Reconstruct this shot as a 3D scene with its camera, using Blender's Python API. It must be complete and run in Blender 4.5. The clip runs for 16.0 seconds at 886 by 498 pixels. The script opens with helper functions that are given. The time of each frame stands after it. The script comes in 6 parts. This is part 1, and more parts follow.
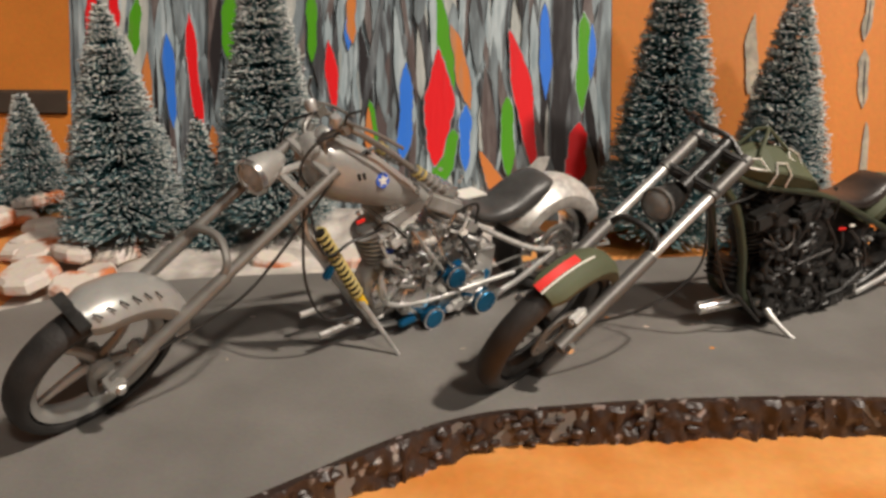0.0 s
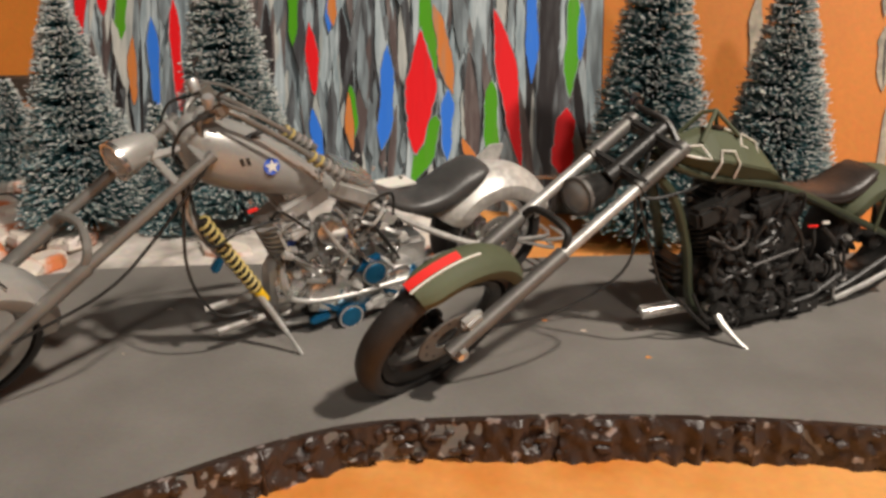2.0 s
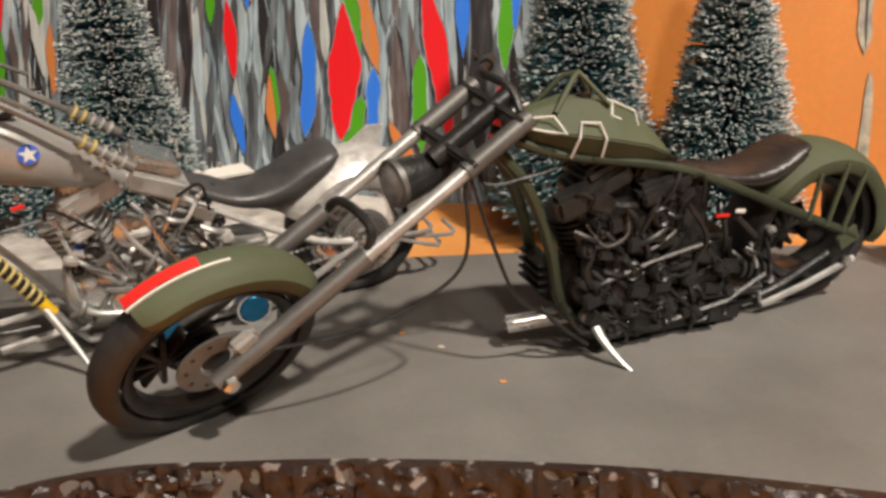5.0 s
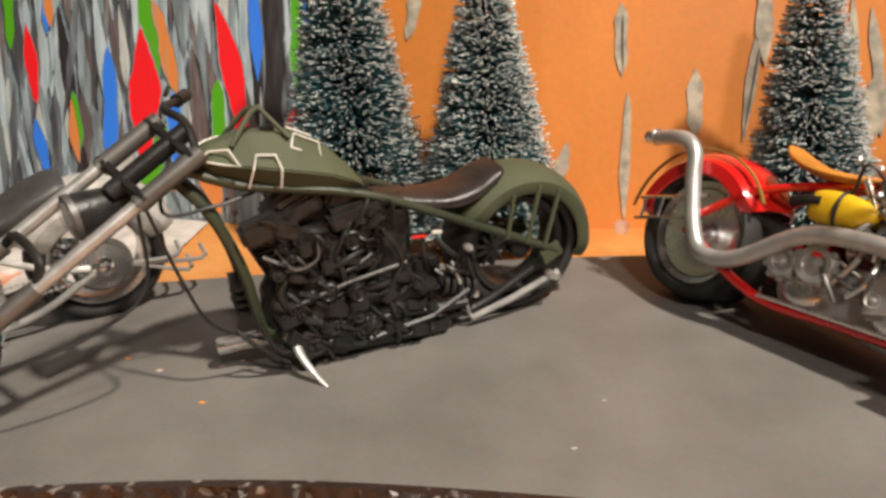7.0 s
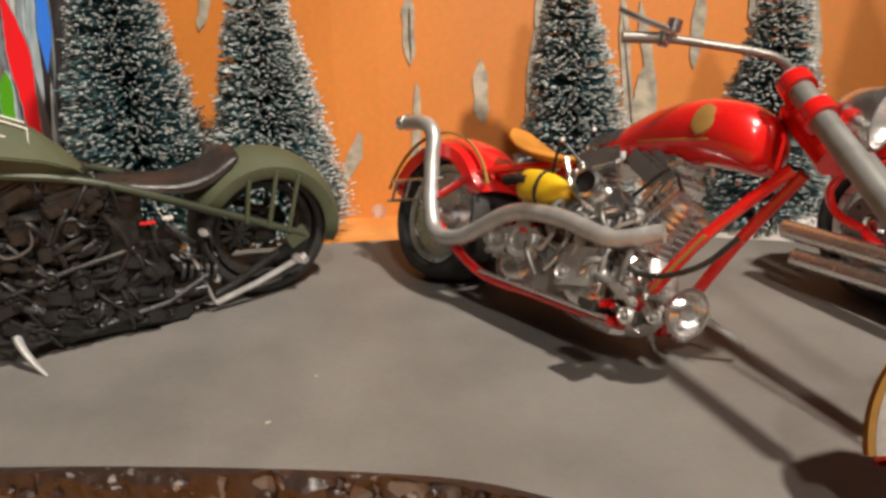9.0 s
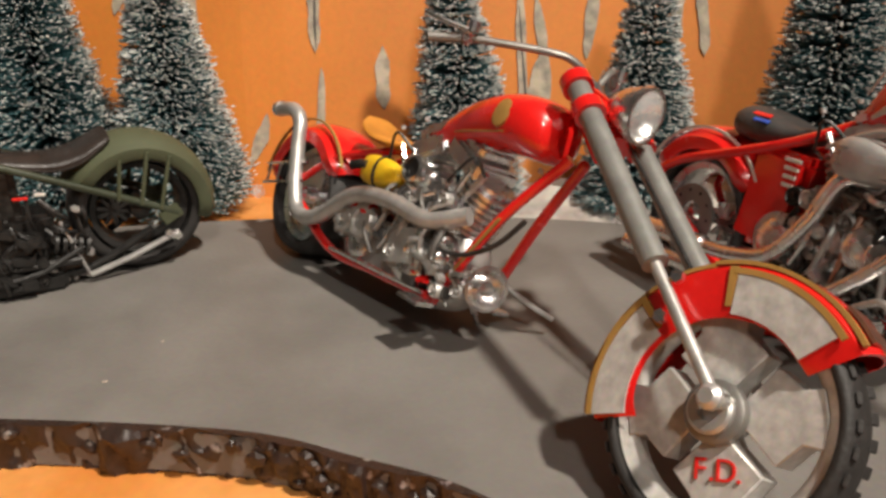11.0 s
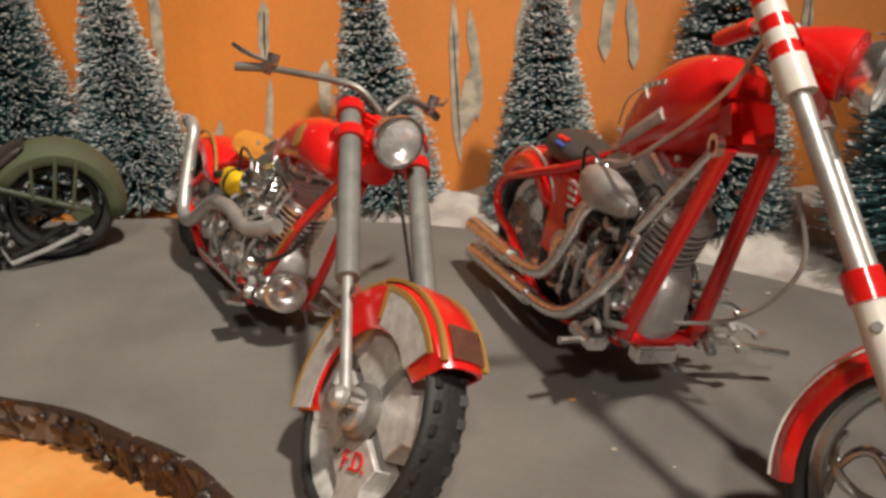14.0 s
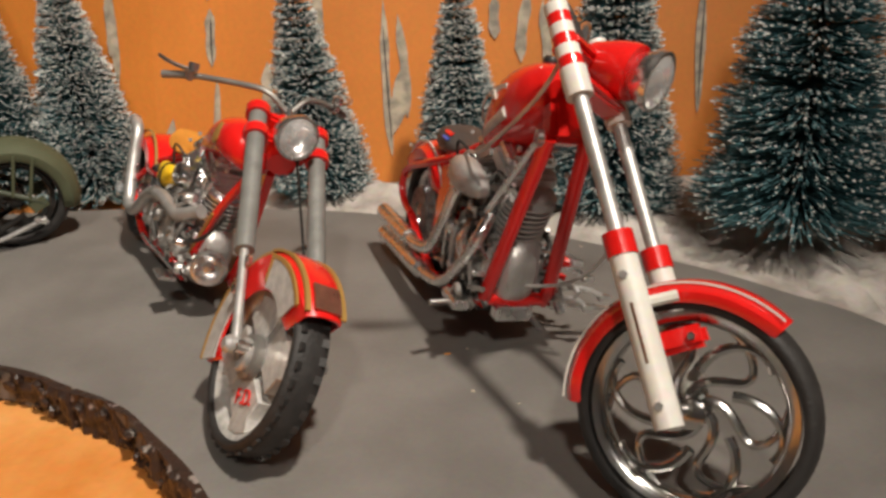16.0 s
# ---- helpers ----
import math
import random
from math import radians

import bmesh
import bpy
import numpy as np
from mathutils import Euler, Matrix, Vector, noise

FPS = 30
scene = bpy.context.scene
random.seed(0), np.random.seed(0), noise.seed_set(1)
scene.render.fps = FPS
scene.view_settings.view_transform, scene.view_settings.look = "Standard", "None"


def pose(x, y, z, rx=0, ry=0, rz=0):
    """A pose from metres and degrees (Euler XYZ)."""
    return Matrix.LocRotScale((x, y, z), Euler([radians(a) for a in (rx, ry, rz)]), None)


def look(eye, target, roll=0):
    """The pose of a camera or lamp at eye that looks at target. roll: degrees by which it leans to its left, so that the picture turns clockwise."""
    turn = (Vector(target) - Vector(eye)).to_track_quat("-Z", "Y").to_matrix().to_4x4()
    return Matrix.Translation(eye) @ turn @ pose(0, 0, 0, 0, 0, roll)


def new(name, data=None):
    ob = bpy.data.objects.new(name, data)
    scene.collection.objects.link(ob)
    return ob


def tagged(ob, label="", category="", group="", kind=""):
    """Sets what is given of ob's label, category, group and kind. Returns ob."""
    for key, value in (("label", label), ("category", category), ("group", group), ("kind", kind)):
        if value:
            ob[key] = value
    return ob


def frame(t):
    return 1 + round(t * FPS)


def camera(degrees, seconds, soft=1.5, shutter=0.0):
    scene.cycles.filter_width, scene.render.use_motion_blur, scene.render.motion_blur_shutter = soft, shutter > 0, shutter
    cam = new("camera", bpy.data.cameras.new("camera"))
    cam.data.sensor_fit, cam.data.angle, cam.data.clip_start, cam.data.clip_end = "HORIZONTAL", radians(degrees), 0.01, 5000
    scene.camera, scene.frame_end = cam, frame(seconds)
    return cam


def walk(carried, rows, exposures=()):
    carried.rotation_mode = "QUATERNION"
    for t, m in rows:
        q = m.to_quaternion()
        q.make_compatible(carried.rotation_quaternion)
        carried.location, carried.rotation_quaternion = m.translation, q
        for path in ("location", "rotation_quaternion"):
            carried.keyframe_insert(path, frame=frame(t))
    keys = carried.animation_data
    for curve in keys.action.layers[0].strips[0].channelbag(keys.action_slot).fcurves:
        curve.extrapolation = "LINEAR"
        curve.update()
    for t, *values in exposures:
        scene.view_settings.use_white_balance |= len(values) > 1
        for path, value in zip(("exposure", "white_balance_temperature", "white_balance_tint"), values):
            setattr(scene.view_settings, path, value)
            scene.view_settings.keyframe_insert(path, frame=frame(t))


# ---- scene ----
cam = camera(57.9, 16.0, soft=3.1)
METRES, EYE, TILT, LEAN, TURN = 0.6, 0.1576, -19.6, 0.0, 0.0
ROWS = [
    (0.0, 0.0, 0.0, 0.0, 0.0, 0.0, -0.0),
    (0.5, 0.0297, -0.0081, 0.0037, 0.46, 0.14, -0.02),
    (1.0, 0.0623, -0.0172, 0.0042, 1.5, 0.07, -0.21),
    (1.5, 0.0983, -0.0038, 0.0008, 3.27, -0.21, -0.56),
    (2.0, 0.1116, 0.0517, 0.0026, 5.55, -0.7, -0.94),
    (2.5, 0.117, 0.1041, 0.0008, 7.92, -1.16, -1.19),
    (3.0, 0.1258, 0.1374, 0.0026, 9.86, -1.48, -1.2),
    (5.5, 0.2701, 0.1638, 0.0071, 9.36, -1.28, 0.52),
    (6.0, 0.302, 0.1643, 0.0065, 7.97, -1.09, 0.82),
    (6.5, 0.3288, 0.1608, 0.0128, 6.38, -0.94, 1.16),
    (7.0, 0.3639, 0.1557, 0.015, 4.6, -0.82, 1.52),
    (7.5, 0.3953, 0.1557, 0.0115, 2.88, -0.82, 1.99),
    (8.0, 0.4198, 0.1542, 0.0084, 1.18, -0.91, 2.46),
    (8.5, 0.4461, 0.1503, 0.0071, -0.38, -1.11, 2.78),
    (9.0, 0.4711, 0.1467, 0.0018, -1.77, -1.24, 2.94),
    (9.5, 0.4971, 0.1412, 0.004, -2.9, -1.45, 2.84),
    (10.0, 0.5203, 0.1305, 0.0027, -3.59, -1.86, 2.64),
    (12.5, 0.6432, 0.076, 0.002, 3.16, -3.36, 0.74),
    (13.0, 0.6773, 0.0727, 0.0071, 4.53, -3.33, 0.63),
    (13.5, 0.7097, 0.0661, 0.0104, 5.27, -3.25, 0.58),
    (14.0, 0.7427, 0.0637, 0.0079, 5.61, -3.22, 0.56),
    (14.5, 0.7657, 0.0565, 0.0078, 5.63, -3.23, 0.57),
    (15.0, 0.7804, 0.0381, 0.0064, 5.45, -3.31, 0.68),
    (15.5, 0.7968, 0.018, 0.0044, 5.09, -3.41, 0.91),
    (16.0, 0.8106, -0.0106, -0.0004, 4.67, -3.48, 1.21),
]
walk(cam, [(t, pose(0, 0, EYE, TILT, LEAN, TURN) @ pose(METRES * x, METRES * y, METRES * z, 90 + pitch, roll, yaw)) for t, x, y, z, yaw, pitch, roll in ROWS],
     exposures=[(0.0, 0.08), (3.0, 0.12), (5.5, 0.27), (7.0, 0.32), (9.5, 0.22), (12.5, 0.09), (14.5, -0.03), (16.0, -0.01)])

# ---- light: warm ceiling lamps of the room ----
world = bpy.data.worlds.new("world")
scene.world = world
world.use_nodes = True
world.node_tree.nodes["Background"].inputs["Color"].default_value = (1.0, 0.93, 0.86, 1)
world.node_tree.nodes["Background"].inputs["Strength"].default_value = 0.25


def area_lamp(name, eye, target, size, watts, colour):
    data = bpy.data.lights.new(name, "AREA")
    data.shape, data.size, data.energy, data.color = "DISK", size, watts, colour
    ob = new(name, data)
    ob.matrix_world = look(eye, target)
    return ob


def spot_lamp(name, eye, target, angle, radius, watts, colour):
    data = bpy.data.lights.new(name, "SPOT")
    data.spot_size, data.spot_blend, data.shadow_soft_size, data.energy, data.color = radians(angle), 1.0, radius, watts, colour
    ob = new(name, data)
    ob.matrix_world = look(eye, target)
    return ob


spot_lamp("key_lamp", (1.02, -0.26, 1.62), (0.02, 0.33, 0.0), 47, 0.05, 174.0, (1.0, 0.90, 0.78))
area_lamp("second_lamp", (0.62, -1.02, 1.42), (0.22, 0.42, 0.05), 0.14, 11.5, (1.0, 0.92, 0.82))


# ---- materials ----
def mat(name, colour, rough=0.5, metal=0.0, vary=0.15, scale=60.0, bump=0.0, bump_scale=400.0, other=None, coat=0.0, rough_vary=0.1, threshold=None, random_vary=0.0):
    m = bpy.data.materials.new(name)
    m.use_nodes = True
    nt = m.node_tree
    p = nt.nodes["Principled BSDF"]
    co = nt.nodes.new("ShaderNodeTexCoord")
    big = nt.nodes.new("ShaderNodeTexNoise")
    big.inputs["Scale"].default_value, big.inputs["Detail"].default_value = scale, 6
    nt.links.new(co.outputs["Object"], big.inputs["Vector"])
    ramp = nt.nodes.new("ShaderNodeValToRGB")
    dark = tuple(c * (1 - vary) for c in colour)
    light = tuple(min(1, c * (1 + vary)) for c in colour) if other is None else other
    a, b = (0.35, 0.65) if threshold is None else threshold
    ramp.color_ramp.elements[0].position, ramp.color_ramp.elements[1].position = a, b
    ramp.color_ramp.elements[0].color, ramp.color_ramp.elements[1].color = (*dark, 1), (*light, 1)
    nt.links.new(big.outputs["Fac"], ramp.inputs["Fac"])
    fine = nt.nodes.new("ShaderNodeTexNoise")
    fine.inputs["Scale"].default_value, fine.inputs["Detail"].default_value = bump_scale, 4
    nt.links.new(co.outputs["Object"], fine.inputs["Vector"])
    mix = nt.nodes.new("ShaderNodeMix")
    mix.data_type, mix.blend_type = "RGBA", "MULTIPLY"
    mix.inputs["Factor"].default_value = 0.25
    nt.links.new(ramp.outputs["Color"], mix.inputs["A"])
    nt.links.new(fine.outputs["Color"], mix.inputs["B"])
    last = mix.outputs["Result"]
    bright = nt.nodes.new("ShaderNodeHueSaturation")
    bright.inputs["Value"].default_value = 1.12
    if random_vary:
        info = nt.nodes.new("ShaderNodeObjectInfo")
        rng = nt.nodes.new("ShaderNodeMapRange")
        rng.inputs["To Min"].default_value, rng.inputs["To Max"].default_value = 1.12 - random_vary, 1.12 + random_vary
        nt.links.new(info.outputs["Random"], rng.inputs["Value"])
        nt.links.new(rng.outputs["Result"], bright.inputs["Value"])
    nt.links.new(last, bright.inputs["Color"])
    nt.links.new(bright.outputs["Color"], p.inputs["Base Color"])
    rr = nt.nodes.new("ShaderNodeMapRange")
    rr.inputs["To Min"].default_value, rr.inputs["To Max"].default_value = max(0.02, rough - rough_vary), min(1, rough + rough_vary)
    nt.links.new(big.outputs["Fac"], rr.inputs["Value"])
    nt.links.new(rr.outputs["Result"], p.inputs["Roughness"])
    p.inputs["Metallic"].default_value = metal
    p.inputs["Coat Weight"].default_value = coat
    if bump:
        bn = nt.nodes.new("ShaderNodeBump")
        bn.inputs["Strength"].default_value, bn.inputs["Distance"].default_value = bump, 0.0006
        nt.links.new(fine.outputs["Fac"], bn.inputs["Height"])
        nt.links.new(bn.outputs["Normal"], p.inputs["Normal"])
    return m


ROAD = mat("road paint", (0.17, 0.158, 0.145), 0.62, 0, 0.12, 22, 0.25, 500, rough_vary=0.12)
SPECK = mat("pale specks", (0.5, 0.42, 0.33), 0.7)
KERB = mat("dark brown rock paint", (0.044, 0.026, 0.020), 0.36, 0, 0.25, 150, 0.9, 420, other=(0.26, 0.22, 0.20), threshold=(0.60, 0.65))
SAND = mat("orange ground paint", (0.68, 0.22, 0.035), 0.55, 0, 0.15, 18, 0.35, 300, other=(0.74, 0.34, 0.10))
ORANGE = mat("orange wall paint", (0.62, 0.20, 0.028), 0.6, 0, 0.1, 9, 0.2, 300)
SNOW = mat("white cotton snow", (0.42, 0.37, 0.33), 0.9, 0, 0.2, 40, 0.9, 250, other=(0.66, 0.61, 0.56))
ROCK = mat("pale layered stone", (0.78, 0.68, 0.60), 0.85, 0, 0.15, 38, 0.8, 250, other=(0.55, 0.17, 0.06), threshold=(0.49, 0.60))
STREAK = mat("grey brushed streak", (0.38, 0.34, 0.27), 0.6, 0, 0.40, 120, 0.3, 300, other=(0.52, 0.44, 0.33))
STREAK_DARK = mat("dark brushed streak", (0.06, 0.05, 0.045), 0.6, 0, 0.4, 120, 0.3, 300)
# Even grey set by how much light the added room bounces.
PLASTER = mat("room plaster", (0.38, 0.375, 0.37), 0.9)
DARKWOOD = mat("dark batten", (0.05, 0.035, 0.025), 0.6)
NEEDLE = mat("frosted green bristle", (0.045, 0.150, 0.175), 0.6, 0, 0.35, 120, other=(0.15, 0.32, 0.35))
FROST = mat("white frost", (0.50, 0.53, 0.52), 0.8, 0, 0.3, 260, other=(0.80, 0.79, 0.75))
WIRE = mat("twisted dark wire", (0.03, 0.04, 0.035), 0.5, 0.5)


def brushed(name, colour, other, low=0.42, high=0.66, fine_scale=1.0):
    """Paint dragged upwards: bristle streaks of a second colour, ridged relief."""
    m = bpy.data.materials.new(name)
    m.use_nodes = True
    nt = m.node_tree
    p = nt.nodes["Principled BSDF"]
    co = nt.nodes.new("ShaderNodeTexCoord")
    mp = nt.nodes.new("ShaderNodeMapping")
    mp.inputs["Scale"].default_value = (330 * fine_scale, 120, 14)
    nt.links.new(co.outputs["Object"], mp.inputs["Vector"])
    streak = nt.nodes.new("ShaderNodeTexNoise")
    streak.inputs["Scale"].default_value, streak.inputs["Detail"].default_value = 1.0, 5
    nt.links.new(mp.outputs["Vector"], streak.inputs["Vector"])
    mp2 = nt.nodes.new("ShaderNodeMapping")
    mp2.inputs["Scale"].default_value = (70, 40, 12)
    nt.links.new(co.outputs["Object"], mp2.inputs["Vector"])
    broad = nt.nodes.new("ShaderNodeTexNoise")
    broad.inputs["Scale"].default_value, broad.inputs["Detail"].default_value = 1.0, 3
    nt.links.new(mp2.outputs["Vector"], broad.inputs["Vector"])
    add = nt.nodes.new("ShaderNodeMath")
    add.operation = "MULTIPLY_ADD"
    add.inputs[1].default_value = 0.55
    nt.links.new(streak.outputs["Fac"], add.inputs[0])
    half_broad = nt.nodes.new("ShaderNodeMath")
    half_broad.operation = "MULTIPLY"
    half_broad.inputs[1].default_value = 0.45
    nt.links.new(broad.outputs["Fac"], half_broad.inputs[0])
    nt.links.new(half_broad.outputs["Value"], add.inputs[2])
    ramp = nt.nodes.new("ShaderNodeValToRGB")
    ramp.color_ramp.elements[0].position, ramp.color_ramp.elements[1].position = low, high
    ramp.color_ramp.elements[0].color, ramp.color_ramp.elements[1].color = (*colour, 1), (*other, 1)
    nt.links.new(add.outputs["Value"], ramp.inputs["Fac"])
    nt.links.new(ramp.outputs["Color"], p.inputs["Base Color"])
    p.inputs["Roughness"].default_value = 0.5
    bn = nt.nodes.new("ShaderNodeBump")
    bn.inputs["Strength"].default_value, bn.inputs["Distance"].default_value = 0.35, 0.0005
    nt.links.new(streak.outputs["Fac"], bn.inputs["Height"])
    nt.links.new(bn.outputs["Normal"], p.inputs["Normal"])
    return m


PAINTS = {
    "red": brushed("red mural paint", (0.86, 0.010, 0.016), (0.70, 0.020, 0.026), 0.55, 0.75),
    "green": brushed("green mural paint", (0.085, 0.36, 0.008), (0.13, 0.30, 0.04), 0.52, 0.74),
    "blue": brushed("blue mural paint", (0.035, 0.20, 0.80), (0.09, 0.25, 0.62), 0.52, 0.74),
    "orange": brushed("orange mural paint", (0.68, 0.22, 0.05), (0.45, 0.27, 0.17), 0.48, 0.72),
    "black": brushed("black mural paint", (0.024, 0.020, 0.022), (0.085, 0.082, 0.085), 0.50, 0.75),
    "dark": brushed("dark grey mural paint", (0.060, 0.060, 0.066), (0.24, 0.27, 0.29), 0.45, 0.68),
    "mid": brushed("mid grey mural paint", (0.14, 0.165, 0.18), (0.36, 0.43, 0.465), 0.42, 0.66),
    "pale": brushed("pale grey blue mural paint", (0.26, 0.33, 0.365), (0.54, 0.61, 0.64), 0.38, 0.62),
    "cream": brushed("cream grey mural paint", (0.36, 0.39, 0.38), (0.62, 0.62, 0.58), 0.38, 0.62),
    "brown": brushed("brown grey mural paint", (0.11, 0.080, 0.078), (0.27, 0.24, 0.23), 0.45, 0.70),
}


# ---- mesh helpers ----
def part(name, bm, material, parent=None, label="", smooth=True):
    me = bpy.data.meshes.new(name)
    if smooth:
        for f in bm.faces:
            f.smooth = True
    bm.to_mesh(me)
    bm.free()
    for m in (material if isinstance(material, (list, tuple)) else [material]):
        me.materials.append(m)
    if smooth:
        me.set_sharp_from_angle(angle=radians(40))
    ob = new(name, me)
    if parent is not None:
        ob.parent = parent
    if label:
        tagged(ob, label)
    return ob


def empty(name, m, label, category, group="", kind=""):
    ob = new(name)
    ob.empty_display_size = 0.01
    ob.matrix_world = m
    return tagged(ob, label, category, group, kind)


def prism(bm, outline, z0, z1):
    """Closed solid over a plan outline."""
    lo = [bm.verts.new((x, y, z0)) for x, y in outline]
    hi = [bm.verts.new((x, y, z1)) for x, y in outline]
    n = len(outline)
    bm.faces.new(hi)
    bm.faces.new(lo[::-1])
    for i in range(n):
        bm.faces.new((lo[i], lo[(i + 1) % n], hi[(i + 1) % n], hi[i]))
    bmesh.ops.recalc_face_normals(bm, faces=bm.faces)
    return bm


def spline(points, n):
    """Catmull-Rom through points, n steps a span."""
    P = [Vector(p) for p in points]
    P = [2 * P[0] - P[1]] + P + [2 * P[-1] - P[-2]]
    out = []
    for i in range(1, len(P) - 2):
        for k in range(n):
            t = k / n
            a, b, c, d = P[i - 1], P[i], P[i + 1], P[i + 2]
            out.append(0.5 * (2 * b + (c - a) * t + (2 * a - 5 * b + 4 * c - d) * t * t + (3 * b - a - 3 * c + d) * t ** 3))
    out.append(P[-2])
    return out


# ---- setting: road slab, kerb, ground, backdrop ----
LOW = -0.015          # the ground round the road slab
FRONT = spline([(-0.33, 0.02), (-0.20, 0.105), (-0.11, 0.170), (-0.0557, 0.2106), (-0.0166, 0.2411), (0.0137, 0.2571), (0.0458, 0.263), (0.0897, 0.268), (0.1544, 0.2698), (0.2242, 0.2635), (0.2861, 0.253), (0.3183, 0.239), (0.3428, 0.2270), (0.3608, 0.2120), (0.3916, 0.1806), (0.42, 0.13), (0.45, 0.02)], 12)
BACK = spline([(0.80, 0.02), (0.70, 0.18), (0.634, 0.2845), (0.6069, 0.3129), (0.5705, 0.3447), (0.50, 0.388), (0.4054, 0.4225), (0.33, 0.434), (0.2650, 0.438), (0.19, 0.434), (0.118, 0.4269), (0.0, 0.411), (-0.1144, 0.399), (-0.1697, 0.385), (-0.2135, 0.354), (-0.32, 0.27), (-0.55, 0.02)], 12)


def road_slab():
    bm = bmesh.new()
    prism(bm, [(p.x, p.y) for p in FRONT] + [(p.x, p.y) for p in BACK], LOW + 0.001, 0.0)
    ob = part("road", bm, ROAD, None, smooth=False)
    return tagged(ob, "grey painted curved road slab with pale specks", "road", kind="structure")


road = road_slab()


def kerb_face():
    """Rough chipped vertical face of the slab along the front edge."""
    bm = bmesh.new()
    pts = spline([(p.x, p.y) + (0,) for p in FRONT[::3]], 14)
    rows = 11
    grid = []
    for i, p in enumerate(pts):
        a, b = pts[max(0, i - 1)], pts[min(len(pts) - 1, i + 1)]
        t = (b - a).normalized()
        n = Vector((t.y, -t.x, 0))
        if n.y > 0 and abs(t.x) > 0.3:
            n = -n
        col = []
        for k in range(rows):
            z = 0.0006 - k / (rows - 1) * 0.0166
            q = Vector((p.x, p.y, z))
            rough = noise.noise(Vector((p.x * 230, p.y * 230, z * 210))) * 0.0026 + noise.noise(Vector((p.x * 70, p.y * 70, z * 40 + 9))) * 0.0034 + abs(noise.noise(Vector((p.x * 480, p.y * 480, z * 420)))) * 0.0010
            step = 0.0016 * (noise.cell(Vector((p.x * 62, p.y * 62, 0.5))) - 0.5)
            out = 0.0008 + (rough + step + 0.0012) * (0.25 if k == 0 else 1.0)
            q += n * out
            if k == 0:
                q.z += 0.0030 * max(0, noise.noise(Vector((p.x * 120, p.y * 120, 3))))
            col.append(bm.verts.new(q))
        inner = bm.verts.new((p.x - n.x * 0.0025, p.y - n.y * 0.0025, 0.0004))
        grid.append([inner] + col)
    for i in range(len(grid) - 1):
        for k in range(rows):
            bm.faces.new((grid[i][k], grid[i + 1][k], grid[i + 1][k + 1], grid[i][k + 1]))
    bmesh.ops.recalc_face_normals(bm, faces=bm.faces)
    ob = part("kerb", bm, KERB, None)
    return tagged(ob, "chipped dark brown rock edge of the road slab", "kerb", kind="structure")


kerb = kerb_face()


def kerb_chips():
    rnd = random.Random(17)
    pts = spline([(p.x, p.y, 0) for p in FRONT[30:170:4]], 6)
    for q in range(110):
        i = rnd.randrange(1, len(pts) - 1)
        t = (pts[i + 1] - pts[i - 1]).normalized()
        n = Vector((t.y, -t.x, 0))
        c = pts[i] + n * rnd.uniform(0.0002, 0.0030)
        c.z = -0.001 - 0.012 * rnd.random() ** 1.6
        bm = bmesh.new()
        bmesh.ops.create_icosphere(bm, subdivisions=1, radius=1.0)
        sx, sy, sz = rnd.uniform(0.0014, 0.0042), rnd.uniform(0.0010, 0.0022), rnd.uniform(0.0010, 0.0030)
        for v in bm.verts:
            v.co *= 1 + 0.35 * noise.noise(v.co * 2 + Vector((q, 0, 0)))
        bmesh.ops.transform(bm, matrix=Matrix.Translation(c) @ Matrix.Rotation(math.atan2(t.y, t.x), 4, "Z") @ Matrix.Diagonal((sx, sy, sz, 1)), verts=bm.verts)
        part("chip", bm, KERB, kerb, smooth=False)


kerb_chips()


def ground_sheet():
    bm = bmesh.new()
    nx, ny = 150, 90
    vs = [[bm.verts.new((-0.9 + 2.2 * i / nx, -0.35 + 1.05 * j / ny, LOW + 0.0016 * noise.noise(Vector((i * 0.22, j * 0.22, 0))) + 0.0008 * noise.noise(Vector((i * 0.7, j * 0.7, 4))))) for j in range(ny + 1)] for i in range(nx + 1)]
    for i in range(nx):
        for j in range(ny):
            bm.faces.new((vs[i][j], vs[i + 1][j], vs[i + 1][j + 1], vs[i][j + 1]))
    ob = part("ground", bm, SAND)
    return tagged(ob, "orange painted uneven ground of the diorama", "ground", kind="structure")


ground_sheet()

# backdrop boards lean back a little; base line in plan
LEANBACK = 0.30
BASE = [(-0.60, 0.606), (-0.28, 0.5955), (0.1178, 0.5395), (0.185, 0.5277), (0.215, 0.5228), (0.240, 0.5196), (0.265, 0.5180), (0.300, 0.5171), (0.95, 0.508)]


def board_y(x):
    for (x0, y0), (x1, y1) in zip(BASE, BASE[1:]):
        if x <= x1:
            return y0 + (y1 - y0) * (x - x0) / (x1 - x0)
    return BASE[-1][1]


def on_board(x, z, proud=0.0):
    return Vector((x, board_y(x) + LEANBACK * (z - LOW) - proud, z))


def board(name, x0, x1, material, label, top=0.34):
    bm = bmesh.new()
    xs = [x0] + [x for x, _ in BASE if x0 < x < x1] + [x1]
    cols = []
    for x in xs:
        cols.append([bm.verts.new(on_board(x, z, d)) for z, d in ((LOW - 0.004, 0), (top, 0), (top, -0.012), (LOW - 0.004, -0.012))])
    for a, b in zip(cols, cols[1:]):
        for k in range(4):
            bm.faces.new((a[k], a[(k + 1) % 4], b[(k + 1) % 4], b[k]))
    bm.faces.new(cols[0][::-1])
    bm.faces.new(cols[-1])
    bmesh.ops.recalc_face_normals(bm, faces=bm.faces)
    return tagged(part(name, bm, material, smooth=False), label, "backdrop", kind="structure")


